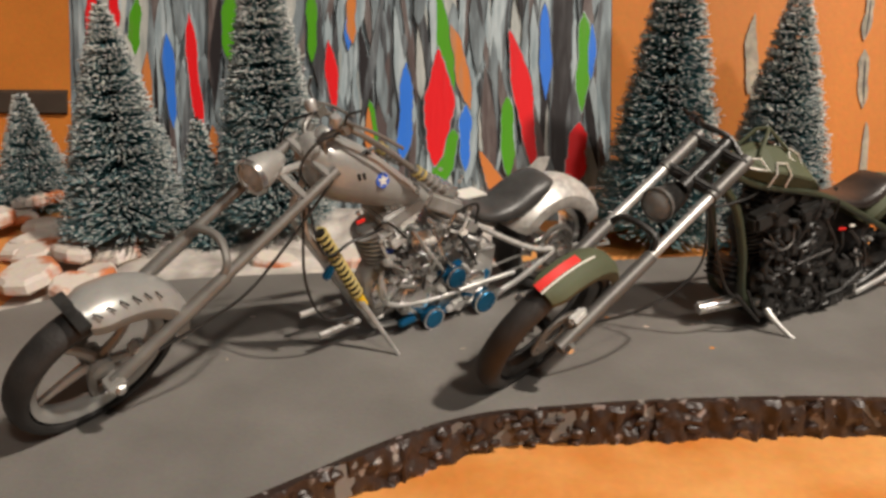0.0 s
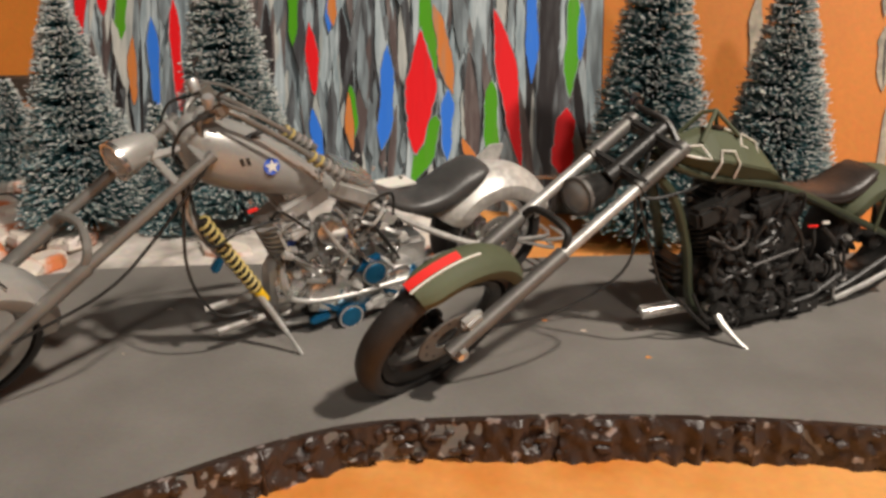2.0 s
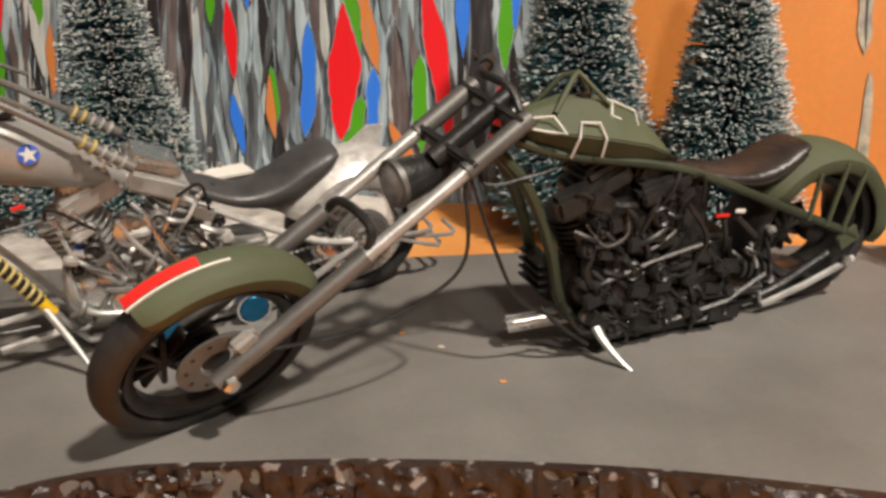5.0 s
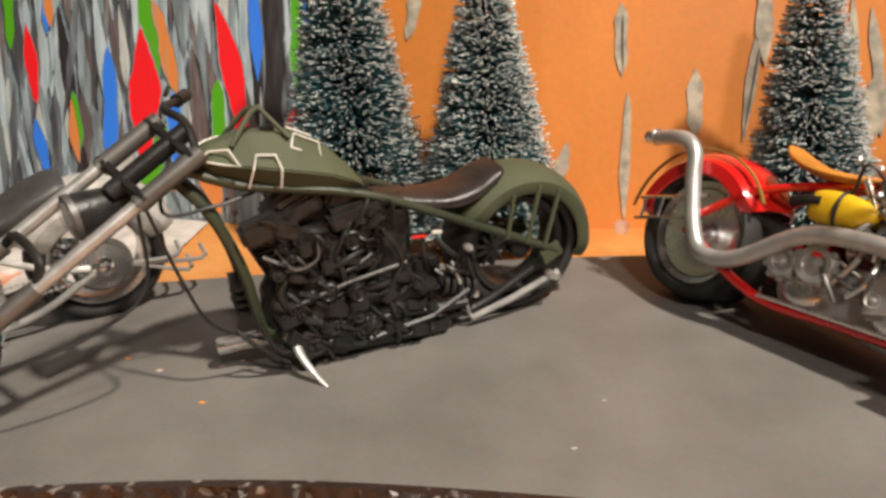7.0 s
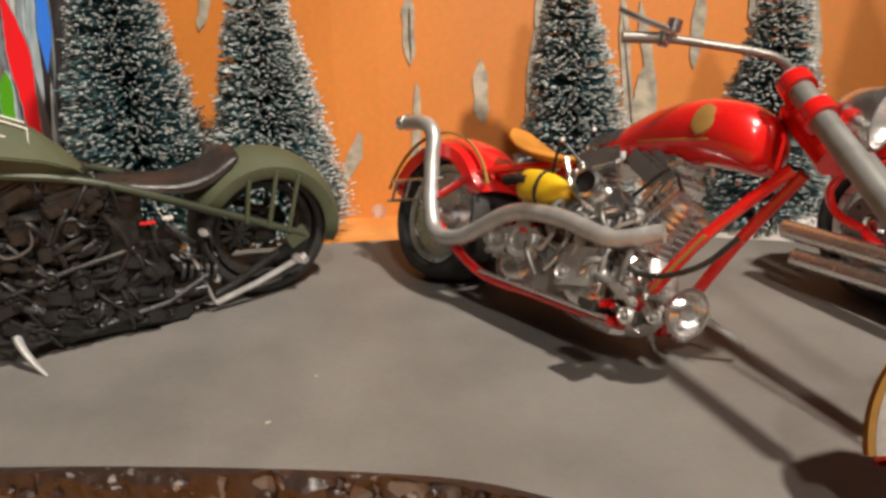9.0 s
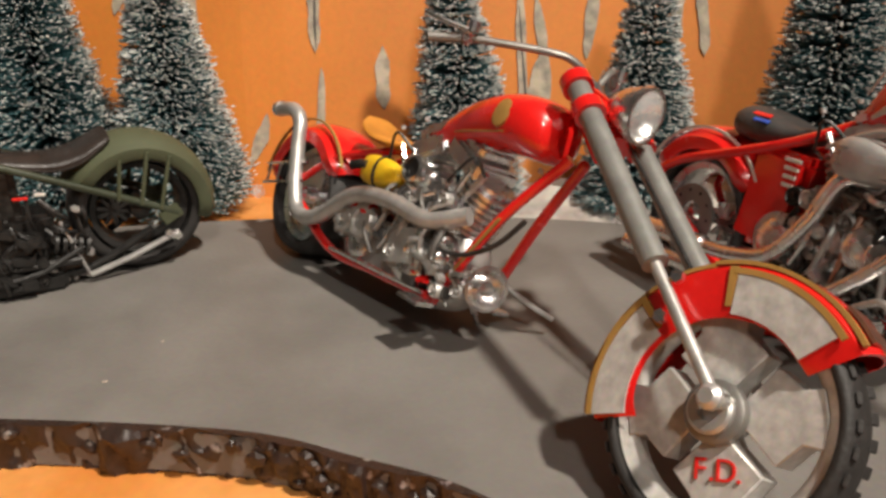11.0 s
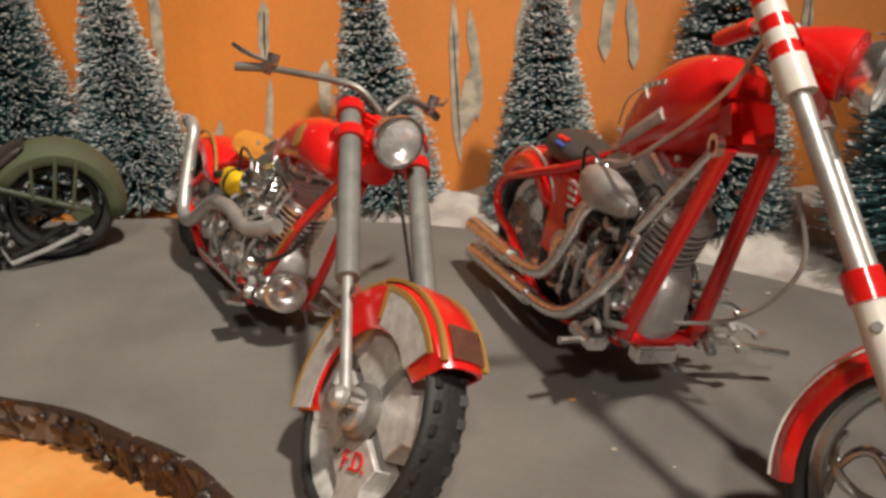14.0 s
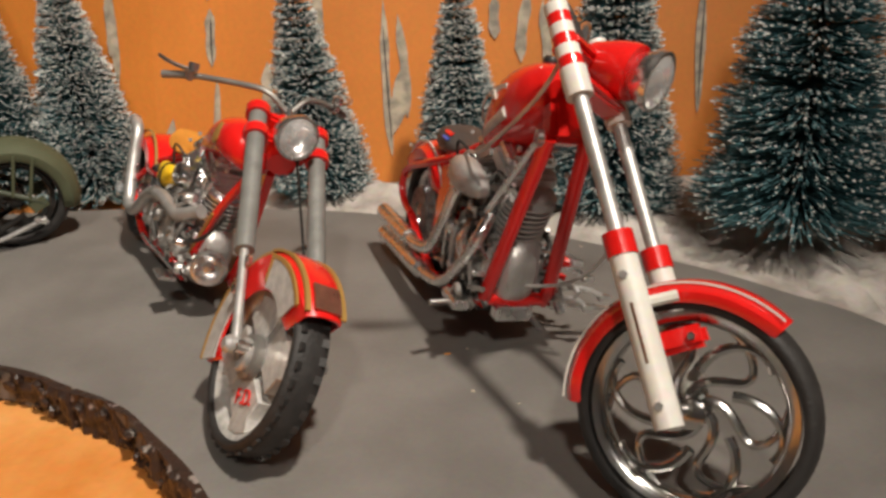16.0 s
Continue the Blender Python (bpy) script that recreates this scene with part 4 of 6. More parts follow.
# ---- silver jet-styled chopper ----
def silver_bike():
    root = bike_root((0.0384, 0.3854), 216, 10, "motorcycle", "silver jet-styled model chopper with blue engine covers, leaning on its stand")
    axle = axle_dir(235.9, 30.2)
    wm = wheel_matrix((-0.1213, 0.2501, 0.0273), axle, root)
    wheel(root, "front_wheel", wm, 0.0315, 0.0058, 0.0245, SILVER, "blade", 0)
    rear = Matrix.Translation((-0.011, 0, 0.0268))
    wheel(root, "rear_wheel", rear, 0.0268, 0.0105, 0.0188, CHROME, "five", 1)
    C, A = wm.translation, (wm.to_3x3() @ Vector((0, 1, 0)))
    F = part("front_fender", fender(wm, 0.0362, 0.0095, 72, 182, crown=0.42, side=0.004), SILVER, root, "silver rounded front mudguard with louvres")
    part("fender_edge", band(wm, 0.0345, -0.0080, 0.0080, 66, 72.5, 0.0016, 6), BLACK, F, "black leading edge")
    for k in range(6):
        a = radians(76 + 7.5 * k)
        p = wm @ Vector((0.0362 * math.cos(a), 0.0052, 0.0362 * math.sin(a)))
        q = wm @ Vector((0.0356 * math.cos(a + 0.05), 0.0078, 0.0356 * math.sin(a + 0.05)))
        part("louvre", tube([p, q], 0.00032, 6), BLACK, F)
    # fork: long flat-sided legs with a curved brace
    top = Vector((0.124, 0.004, 0.0900))
    ax = (top - C).normalized()
    for s, nm in ((1, "fork_leg"), (-1, "fork_leg")):
        o = A * (s * 0.0112)
        up = top + A * (s * 0.0112)
        part(nm, tube([C + o, C + o + (up - C - o) * 0.50], 0.0027, 10), SILVER_DULL, root, "silver fork slider")
        part("fork_tube", tube([C + o + (up - C - o) * 0.48, up + ax * 0.004], 0.0021, 10), SILVER_DULL, root)
        part("axle_clamp", chunk(C + o, (0.008, 0.0042, 0.007), axis_frame((0, 0, 0), ax).to_3x3().to_4x4(), 0.001), SILVER, root)
        part("axle_nut", lathe([(0.0024, 0), (0.0024, 0.002), (0.0016, 0.003), (0.0004, 0.003)], axis_frame(C + o + A * s * 0.002, A * s), 6), CHROME, root)
        part("fork_gusset", tube([C + o * 0.95 + ax * 0.016, C + o * 1.05 + ax * 0.05], 0.0011, 6), SILVER, root)
    mid = C + ax * 0.050
    n = ax.cross(A).normalized()
    part("fork_brace", tube([mid + A * 0.0112, mid + A * 0.009 + ax * 0.006 - n * 0.004, mid + ax * 0.0095 - n * 0.005, mid - A * 0.009 + ax * 0.006 - n * 0.004, mid - A * 0.0112], 0.0016, 8, smooth=5), SILVER_DULL, root, "arched brace between the fork legs")
    part("brake_caliper", chunk(C + A * 0.0078 + ax * 0.013, (0.009, 0.004, 0.006), axis_frame((0, 0, 0), ax).to_3x3().to_4x4(), 0.0012), CHROME, root)
    for d in (0.0, 0.012):
        part("triple_clamp", chunk(top - ax * d, (0.005, 0.0245, 0.0030), Matrix((n, A, ax)).transposed().to_4x4(), 0.0008), SILVER, root)
    headlight(root, axis_frame((0.148, 0.006, 0.0875), (0.88, 0.35, -0.25)), 0.0068, 0.016, SILVER, CHROME)
    part("lamp_bracket", tube([(0.137, 0.003, 0.086), (0.126, 0.003, 0.088)], 0.0016, 8), STEEL, root)
    # pulled-back bars
    for s in (1, -1):
        part("handlebar", tube([top + ax * 0.004 + A * s * 0.006, (0.1200, s * 0.008, 0.0990), (0.1130, s * 0.0105, 0.1030), (0.1000, s * 0.0125, 0.0960), (0.0830, s * 0.0140, 0.0838)], 0.0012, 9, smooth=6), SILVER_DULL, root)
        g = part("grip", tube([(0.0830, s * 0.0140, 0.0838), (0.0680, s * 0.0165, 0.0725)], 0.0019, 10), SILVER_DULL, root, "ribbed silver grip")
        for k in range(5):
            f = 0.1 + 0.17 * k
            p = Vector((0.0830, s * 0.0140, 0.0838)).lerp(Vector((0.0680, s * 0.0165, 0.0725)), f)
            part("grip_ring", lathe([(0.0020, -0.0005), (0.0027, -0.0005), (0.0027, 0.0005), (0.0020, 0.0005)], axis_frame(p, (-0.75, 0, -0.65)), 10, closed=True), COIL if k < 2 else STEEL, g)
        part("lever", tube([(0.1140, s * 0.0120, 0.1065), (0.1030, s * 0.0170, 0.1020), (0.0920, s * 0.0190, 0.0955)], 0.0007, 6, smooth=4), SILVER_DULL, root)
        part("switch_block", chunk((0.1130, s * 0.0105, 0.1035), (0.0055, 0.0045, 0.0055), Matrix.Rotation(0.5, 4, "Y"), 0.0010), SILVER_DULL, root)
        part("reservoir", lathe([(0.0020, 0), (0.0023, 0.0036), (0.0018, 0.0046), (0.0004, 0.0048)], axis_frame((0.1165, s * 0.0090, 0.1040), (0.2, s * 0.3, 1)), 12), STEEL, root)
        part("mirror_stalk", tube([(0.1130, s * 0.0105, 0.1050), (0.1150, s * 0.0150, 0.1100), (0.1120, s * 0.0200, 0.1130)], 0.0005, 6, smooth=3), BLACK, root)
        part("bar_cable", tube([(0.1150, s * 0.0110, 0.1020), (0.1260, s * 0.0120, 0.0990), (0.1300, s * 0.0080, 0.0880), (0.1240, s * 0.0060, 0.0780)], 0.0006, 6, smooth=5), BLACK, root)
        part("riser", tube([(0.1225, s * 0.0050, 0.0930), (0.1180, s * 0.0060, 0.1000)], 0.0018, 9), SILVER_DULL, root)
    part("instrument_pod", lathe([(0.0004, 0), (0.004, 0.001), (0.004, 0.006), (0.0032, 0.0075), (0.0004, 0.0078)], axis_frame((0.119, 0.002, 0.094), (-0.5, 0, 0.85)), 18), STEEL, root)
    # fuselage tank, tapering back
    tank = part("tank", loft(fine([(0.1265, 0.0890, 0.0045, 0.0045), (0.1225, 0.0872, 0.0108, 0.0098), (0.1140, 0.0842, 0.0132, 0.0130), (0.1000, 0.0792, 0.0122, 0.0138), (0.0880, 0.0733, 0.0096, 0.0122), (0.0760, 0.0672, 0.0062, 0.0098), (0.0620, 0.0612, 0.0034, 0.0065)], 6), 28), SILVER, root, "silver fuselage-shaped tank with a round marking")
    star = axis_frame((0.0968, 0.0134, 0.0808), (-0.10, 1, 0.22))
    disc = part("round_marking", lathe([(0.0031, -0.0006), (0.0031, 0.0004), (0.0004, 0.0005)], star, 22), BLUE_INK, tank)
    bm = bmesh.new()
    pts = [bm.verts.new(star @ Vector(((0.0029 if k % 2 == 0 else 0.0012) * math.cos(1.5708 + k * 0.6283), (0.0029 if k % 2 == 0 else 0.0012) * math.sin(1.5708 + k * 0.6283), 0.0007))) for k in range(10)]
    bm.faces.new(pts)
    part("star", bm, WHITE, disc)
    for k in range(2):
        part("number_bar", chunk((0.1075 - k * 0.0022, 0.0136, 0.0838), (0.0013, 0.0004, 0.0030), Matrix.Rotation(0.3, 4, "Y"), 0.0001), BLACK, tank)
    part("canopy_slot", chunk((0.1040, 0.0080, 0.0905), (0.014, 0.0035, 0.0014), Matrix.Rotation(0.36, 4, "Y") @ Matrix.Rotation(0.75, 4, "X"), 0.0005), BLACK, tank)
    part("filler_cap", lathe([(0.0026, 0), (0.0026, 0.001), (0.0004, 0.0014)], axis_frame((0.112, 0, 0.0970), (-0.1, 0, 1)), 16), CHROME, tank)
    # wing panel behind the tank, on the far side
    bm = bmesh.new()
    prism(bm, [(0.054, -0.004), (0.049, -0.013), (0.027, -0.014), (0.025, -0.005)], 0.0540, 0.0550)
    part("wing", bm, WHITE, root, "pale wing-shaped side panel", smooth=False)
    # frame
    for s in (1, -1):
        part("side_rail", tube([(0.0700, s * 0.0070, 0.0640), (0.0484, s * 0.0100, 0.0523), (0.0254, s * 0.0120, 0.0390), (0.0060, s * 0.0132, 0.0298), (-0.0060, s * 0.0135, 0.0272)], 0.0014, 8, smooth=4), SILVER_LIGHT, root, "pale frame rail")
        part("lower_rail", tube([(0.092, s * 0.009, 0.008), (0.060, s * 0.0095, 0.006), (0.020, s * 0.0115, 0.010), (-0.011, s * 0.0130, 0.0268)], 0.0015, 8, smooth=5), STEEL, root)
        dt = part("down_tube", tube([(0.122, s * 0.003, 0.080), (0.126, s * 0.006, 0.062), (0.110, s * 0.0085, 0.036), (0.092, s * 0.009, 0.008)], 0.0014, 8, smooth=6), STEEL, root)
    # yellow-banded coil on the near down tube
    a, b = Vector((0.1228, 0.0115, 0.0625)), Vector((0.1040, 0.0125, 0.0290))
    ce = axis_frame(a, b - a)
    L = (b - a).length
    coil = part("coil_cover", tube([a, b], 0.0019, 10), BLACK, root, "black tube with a yellow coil")
    part("coil", tube([ce @ Vector((0.0025 * math.cos(k * 0.7), 0.0025 * math.sin(k * 0.7), L * k / 118)) for k in range(119)], 0.00058, 6), COIL, coil)
    part("coil_end", tube([b, b + (b - a).normalized() * 0.006], 0.0021, 10), YELLOW, coil)
    part("kickstand", tube([(0.1035, 0.0130, 0.0270), (0.0970, 0.0210, 0.0150), (0.0921, 0.029, 0.0052)], 0.0015, 8, smooth=4, r_end=0.0008), STEEL, root, "steel stand propping the bike")
    for y0, s in ((-0.0095, -1), (0.0085, 1)):
        part("foot_peg", tube([(0.100, y0 * 0.9, 0.013), (0.1195, y0, 0.0108)], 0.0015, 8), SILVER_LIGHT, root, "long ribbed silver forward peg")
    part("exhaust", tube([(0.085, 0.010, 0.044), (0.094, 0.0135, 0.036), (0.090, 0.014, 0.022), (0.070, 0.0145, 0.018), (0.045, 0.0155, 0.020), (0.020, 0.0165, 0.022)], 0.0012, 10, smooth=6), STEEL, root)
    engine(root, 0.0715, 0.0230, 1.18, 1, STEEL, STEEL, CHROME, STEEL, 0.0105)
    for x, z, r in ((0.0350, 0.0092, 0.0060), (0.0650, 0.0082, 0.0050), (0.0545, 0.0270, 0.0052)):
        cap = part("blue_cover", lathe([(r, -0.002), (r, 0.002), (r * 0.85, 0.0032), (r * 0.3, 0.0036), (0.0004, 0.0036)], axis_frame((x, 0.0138, z), (0, 1, 0)), 22), BLUE, root, "blue anodised engine cover")
        part("cover_ring", lathe([(r * 0.95, 0.002), (r * 1.1, 0.002), (r * 1.1, 0.0028), (r * 0.95, 0.0028)], axis_frame((x, 0.0138, z), (0, 1, 0)), 22, closed=True), CHROME, cap)
    for x, z, l, an in ((0.0560, 0.0100, 0.010, 30), (0.0740, 0.0150, 0.011, -40), (0.0360, 0.0215, 0.008, 50), (0.0570, 0.0310, 0.013, 20), (0.0780, 0.0090, 0.009, 10), (0.0700, 0.0190, 0.007, 70), (0.1190, 0.0440, 0.006, 60), (0.0450, 0.0150, 0.007, -20)):
        part("blue_bracket", chunk((x, 0.0130, z), (l, 0.0035, 0.0032), Matrix.Rotation(radians(an), 4, "Y"), 0.0008), BLUE, root)
    for x, z in ((0.0880, 0.0450), (0.0650, 0.0465)):
        part("blue_badge", lathe([(0.0024, 0), (0.0024, 0.0012), (0.0004, 0.0015)], axis_frame((x, 0.0098, z), (0, 1, 0)), 14), BLUE_INK, root)
    for k in range(5):
        part("hose", tube([(0.094 - k * 0.009, 0.010, 0.052), (0.090 - k * 0.010, 0.0145, 0.042 - (k % 2) * 0.006), (0.078 - k * 0.009, 0.0135, 0.030)], 0.0008, 6, smooth=4), (STEEL, CHROME, STEEL, CHROME, BLACK)[k], root)
    clutter(root, 31, 70, (0.040, 0.094, 0.010, 0.052, 0.0140), 1, (STEEL, SILVER_DULL, CHROME, SILVER_DULL, SILVER_LIGHT, ENGINE_BLACK))
    part("belly_plate", chunk((0.0560, 0.0, 0.0110), (0.0560, 0.0200, 0.0060), None, 0.0020), ENGINE_BLACK, root)
    part("red_tag", chunk((0.1035, 0.010, 0.0625), (0.004, 0.001, 0.0014), Matrix.Rotation(0.2, 4, "Y"), 0.0002), RED_FLAT, root)
    part("clutch_cable", tube([(0.126, 0.004, 0.078), (0.122, 0.014, 0.054), (0.110, 0.016, 0.058), (0.094, 0.012, 0.058)], 0.0006, 6, smooth=6), BLACK, root)
    part("brake_cable", tube([(0.127, 0.006, 0.078), (0.130, 0.014, 0.045), (0.121, 0.015, 0.024), (0.106, 0.013, 0.020)], 0.0006, 6, smooth=6), BLACK, root)
    part("front_cable", tube([top + A * 0.013, (0.142, 0.017, 0.060), (0.160, 0.020, 0.046), C + A * 0.014 + ax * 0.018], 0.0006, 6, smooth=6), BLACK, root)
    # seat and tail
    seat = part("seat", loft(fine([(0.0590, 0.0605, 0.0010, 0.0045), (0.0490, 0.0565, 0.0028, 0.0085), (0.0340, 0.0500, 0.0036, 0.0108), (0.0210, 0.0500, 0.0054, 0.0118), (0.0095, 0.0545, 0.0070, 0.0120), (0.0010, 0.0590, 0.0050, 0.0112), (-0.0035, 0.0615, 0.0022, 0.0090)], 5)), LEATHER_GREY, root, "dark grey moulded seat")
    part("rear_fender", fender(rear, 0.0340, 0.0135, 25, 162, crown=0.45, side=0.006), SILVER_LIGHT, root, "silver rear mudguard")
    # upright fin on the tip of the far tailplane
    bm = bmesh.new()
    prism(bm, [(-0.006, -0.010), (-0.012, -0.030), (-0.036, -0.030), (-0.030, -0.008)], 0.0425, 0.0437)
    part("tailplane", bm, SILVER_LIGHT, root, "pale flat tailplane", smooth=False)
    bm = bmesh.new()
    prof = [(-0.0130, 0.0434), (-0.0300, 0.0560), (-0.0372, 0.0555), (-0.0345, 0.0434)]
    rows = [[bm.verts.new((x, -0.0295 + d, z)) for x, z in prof] for d in (-0.0006, 0.0006)]
    bm.faces.new(rows[0][::-1]), bm.faces.new(rows[1])
    for k in range(4):
        bm.faces.new((rows[0][k], rows[0][(k + 1) % 4], rows[1][(k + 1) % 4], rows[1][k]))
    bmesh.ops.recalc_face_normals(bm, faces=bm.faces)
    part("tail_fin", bm, SILVER_LIGHT, root, "small upright tail fin", smooth=False)
    part("tail_rod", tube([(-0.018, 0.004, 0.053), (-0.046, 0.004, 0.0500)], 0.0008, 6), CHROME, root)
    for k, (x, z) in enumerate(((-0.044, 0.016), (-0.050, 0.020), (-0.040, 0.024))):
        part("tail_bracket", tube([(-0.022, 0.010, 0.024), (x, 0.012, z), (x - 0.004, -0.004, z - 0.002)], 0.0009, 6, smooth=3), STEEL, root)
    chain(root, 0.040, -0.011, 0.0115, 0.020, 0.0268)
    part("sprocket", lathe([(0.004, -0.0005), (0.0098, -0.0005), (0.0098, 0.0005), (0.004, 0.0005)], axis_frame((-0.011, 0.0128, 0.0268), (0, 1, 0)), 30, closed=True), CHROME, root)
    part("axle_bolt", lathe([(0.003, -0.001), (0.003, 0.0016), (0.0016, 0.0026), (0.0004, 0.0026)], axis_frame((-0.011, 0.0145, 0.0268), (0, 1, 0)), 6), CHROME, root)
    return root


silver_bike()


# ---- olive army chopper ----
def army_bike():
    root = bike_root((0.2168, 0.3899), 208.5, 3.5, "motorcycle", "olive drab army-styled model chopper with black engine, leaning on its stand")
    axle = axle_dir(228, 30)
    wm = wheel_matrix((0.0388, 0.2791, 0.0280), axle, root)
    wheel(root, "front_wheel", wm, 0.0326, 0.0052, 0.0240, BLACK, "five", 1)
    rear = Matrix.Translation((-0.0015, 0, 0.0272))
    wheel(root, "rear_wheel", rear, 0.0272, 0.0108, 0.0185, BLACK, "five", 0)
    C, A = wm.translation, (wm.to_3x3() @ Vector((0, 1, 0)))
    F = part("front_fender", fender(wm, 0.0356, 0.0068, 52, 150, crown=0.40, side=0.003), OLIVE, root, "olive front mudguard with a red tip")
    part("red_tip", band(wm, 0.0353, -0.0036, -0.0004, 51, 84, 0.0008, 8), RED_FLAT, F, "red painted stripe")
    part("white_line", band(wm, 0.0353, 0.0000, 0.0007, 51, 96, 0.0008, 10), WHITE, F)
    tl, tr = loc(root, (0.1261, 0.3245, 0.0813)), loc(root, (0.1091, 0.3373, 0.0894))
    ax = ((tl + tr) / 2 - C).normalized()
    w = (tl - tr).normalized()
    n = ax.cross(w).normalized()
    for up, s in ((tl, 1), (tr, -1)):
        lo = C + A * (s * 0.0105)
        d = up - lo
        part("fork_slider", tube([lo - d.normalized() * 0.003, lo + d * 0.45], 0.0029, 12), GUNMETAL, root, "grey fork slider")
        part("fork_tube", tube([lo + d * 0.43, lo + d * 0.80], 0.0022, 12), STEEL, root, "bright steel fork tube")
        part("fork_sleeve", tube([lo + d * 0.78, up], 0.0030, 12), GUNMETAL, root)
        part("axle_nut", lathe([(0.0026, 0), (0.0026, 0.0018), (0.0014, 0.0028), (0.0004, 0.0028)], axis_frame(lo + A * s * 0.0024, A * s), 6), CHROME, root)
    lo = C + A * 0.0105
    mid = lambda f: C + ((tl + tr) / 2 - C) * f
    m3 = Matrix((n, w, ax)).transposed().to_4x4()
    for f in (0.80, 0.97):
        part("triple_clamp", chunk(mid(f), (0.0060, 0.0270, 0.0030), m3, 0.0008), BLACK, root, "black fork clamp")
    part("fork_brace", tube([mid(0.45) + w * 0.0108, mid(0.50) + w * 0.007 - n * 0.004, mid(0.50) - w * 0.007 - n * 0.004, mid(0.45) - w * 0.0108], 0.0015, 8, smooth=5), BLACK, root)
    cal = part("brake_caliper", chunk(C + A * 0.0085 + ax * 0.010, (0.013, 0.0042, 0.0085), m3, 0.0016), STEEL, root, "steel brake caliper")
    bolts(cal, [C + A * 0.011 + ax * 0.007, C + A * 0.011 + ax * 0.013], A, 0.0012)
    part("steering_stem", tube([mid(0.75), mid(1.02)], 0.0032, 10), BLACK, root)
    # drag bars on short risers
    hb = mid(1.0)
    ge = Vector((0.1090, -0.0262, 0.0925))
    part("riser", tube([hb, hb + Vector((-0.002, 0, 0.004))], 0.0017, 8), BLACK, root)
    part("handlebar", tube([hb + w * 0.008, hb + Vector((-0.002, 0, 0.004)), hb - w * 0.010 + Vector((-0.001, 0, 0.004)), ge + Vector((0.004, 0.008, 0.000))], 0.0014, 8, smooth=4), BLACK, root)
    part("grip", tube([ge + Vector((0.004, 0.008, 0)), ge], 0.0023, 10), BLACK, root)
    part("lever", tube([ge + Vector((0.007, 0.006, 0.002)), ge + Vector((0.005, -0.001, 0.003))], 0.0008, 6), BLACK, root)
    headlight(root, axis_frame(loc(root, (0.0875, 0.3132, 0.0653)), (0.93, 0.25, -0.1)), 0.0070, 0.022, BLACK, GUNMETAL)
    part("lamp_bracket", tube([loc(root, (0.0875, 0.3132, 0.0653)) + Vector((-0.012, 0, 0.004)), mid(0.80)], 0.0014, 8), BLACK, root)
    # angular tank with side decal lines and an open roll hoop
    tank = part("tank", faceted([(0.1150, 0.0790, 0.0782, 0.0768, 0.0030), (0.1080, 0.0822, 0.0772, 0.0728, 0.0095), (0.0950, 0.0848, 0.0756, 0.0688, 0.0135), (0.0820, 0.0826, 0.0724, 0.0636, 0.0140), (0.0710, 0.0770, 0.0692, 0.0606, 0.0128), (0.0630, 0.0690, 0.0650, 0.0586, 0.0105), (0.0575, 0.0615, 0.0605, 0.0570, 0.0070)]), OLIVE, root, "angular olive tank with white outline markings", smooth=False)
    part("hoop", tube([(0.1015, 0.0070, 0.0818), (0.0940, 0.0030, 0.0905), (0.0905, 0.0, 0.0915), (0.0940, -0.0030, 0.0905), (0.1015, -0.0070, 0.0818)], 0.0009, 7), OLIVE, tank)
    part("hoop_brace", tube([(0.0905, 0, 0.0915), (0.0830, 0.0065, 0.0820)], 0.0008, 7), OLIVE, tank)
    part("hoop_brace", tube([(0.0905, 0, 0.0915), (0.0830, -0.0065, 0.0820)], 0.0008, 7), OLIVE, tank)
    part("filler_cap", lathe([(0.0024, 0), (0.0024, 0.0012), (0.0004, 0.0015)], axis_frame((0.0885, 0, 0.0838), (0, 0, 1)), 16), BLACK, tank)
    for s in (1, -1):
        part("decal_outline", tube([(0.0985, s * 0.0118, 0.0690), (0.0968, s * 0.0139, 0.0752), (0.0950, s * 0.0112, 0.0792), (0.0890, s * 0.0115, 0.0784), (0.0880, s * 0.0142, 0.0740), (0.0885, s * 0.0125, 0.0680)], 0.00042, 5), WHITE, tank)
        part("decal_outline", tube([(0.1120, s * 0.0062, 0.0786), (0.1055, s * 0.0110, 0.0776), (0.1005, s * 0.0128, 0.0768), (0.1030, s * 0.0090, 0.0815), (0.1085, s * 0.0062, 0.0810), (0.1120, s * 0.0062, 0.0786)], 0.00042, 5), WHITE, tank)
        part("decal_outline", tube([(0.0830, s * 0.0078, 0.0790), (0.0735, s * 0.0076, 0.0745), (0.0730, s * 0.0046, 0.0785), (0.0810, s * 0.0044, 0.0826), (0.0830, s * 0.0078, 0.0790)], 0.00042, 5), WHITE, tank)
        part("top_rail", tube([(0.1170, s * 0.0055, 0.0760), (0.1000, s * 0.0085, 0.0690), (0.0700, s * 0.0100, 0.0625), (0.0520, s * 0.0115, 0.0570), (0.0180, s * 0.0125, 0.0410), (-0.0160, s * 0.0130, 0.0245)], 0.0016, 9, smooth=4), OLIVE_DARK, root, "olive frame rail")
        part("down_tube", tube([(0.1190, s * 0.0035, 0.0720), (0.1105, s * 0.0070, 0.0600), (0.1035, s * 0.0088, 0.0400), (0.0990, s * 0.0092, 0.0180), (0.0880, s * 0.0095, 0.0075)], 0.0020, 9, smooth=5), OLIVE_DARK, root, "olive frame down tube")
        part("lower_rail", tube([(0.0880, s * 0.0095, 0.0075), (0.0500, s * 0.0100, 0.0062), (0.0210, s * 0.0115, 0.0075), (-0.0045, s * 0.0135, 0.0200)], 0.0016, 9, smooth=4), BLACK, root)
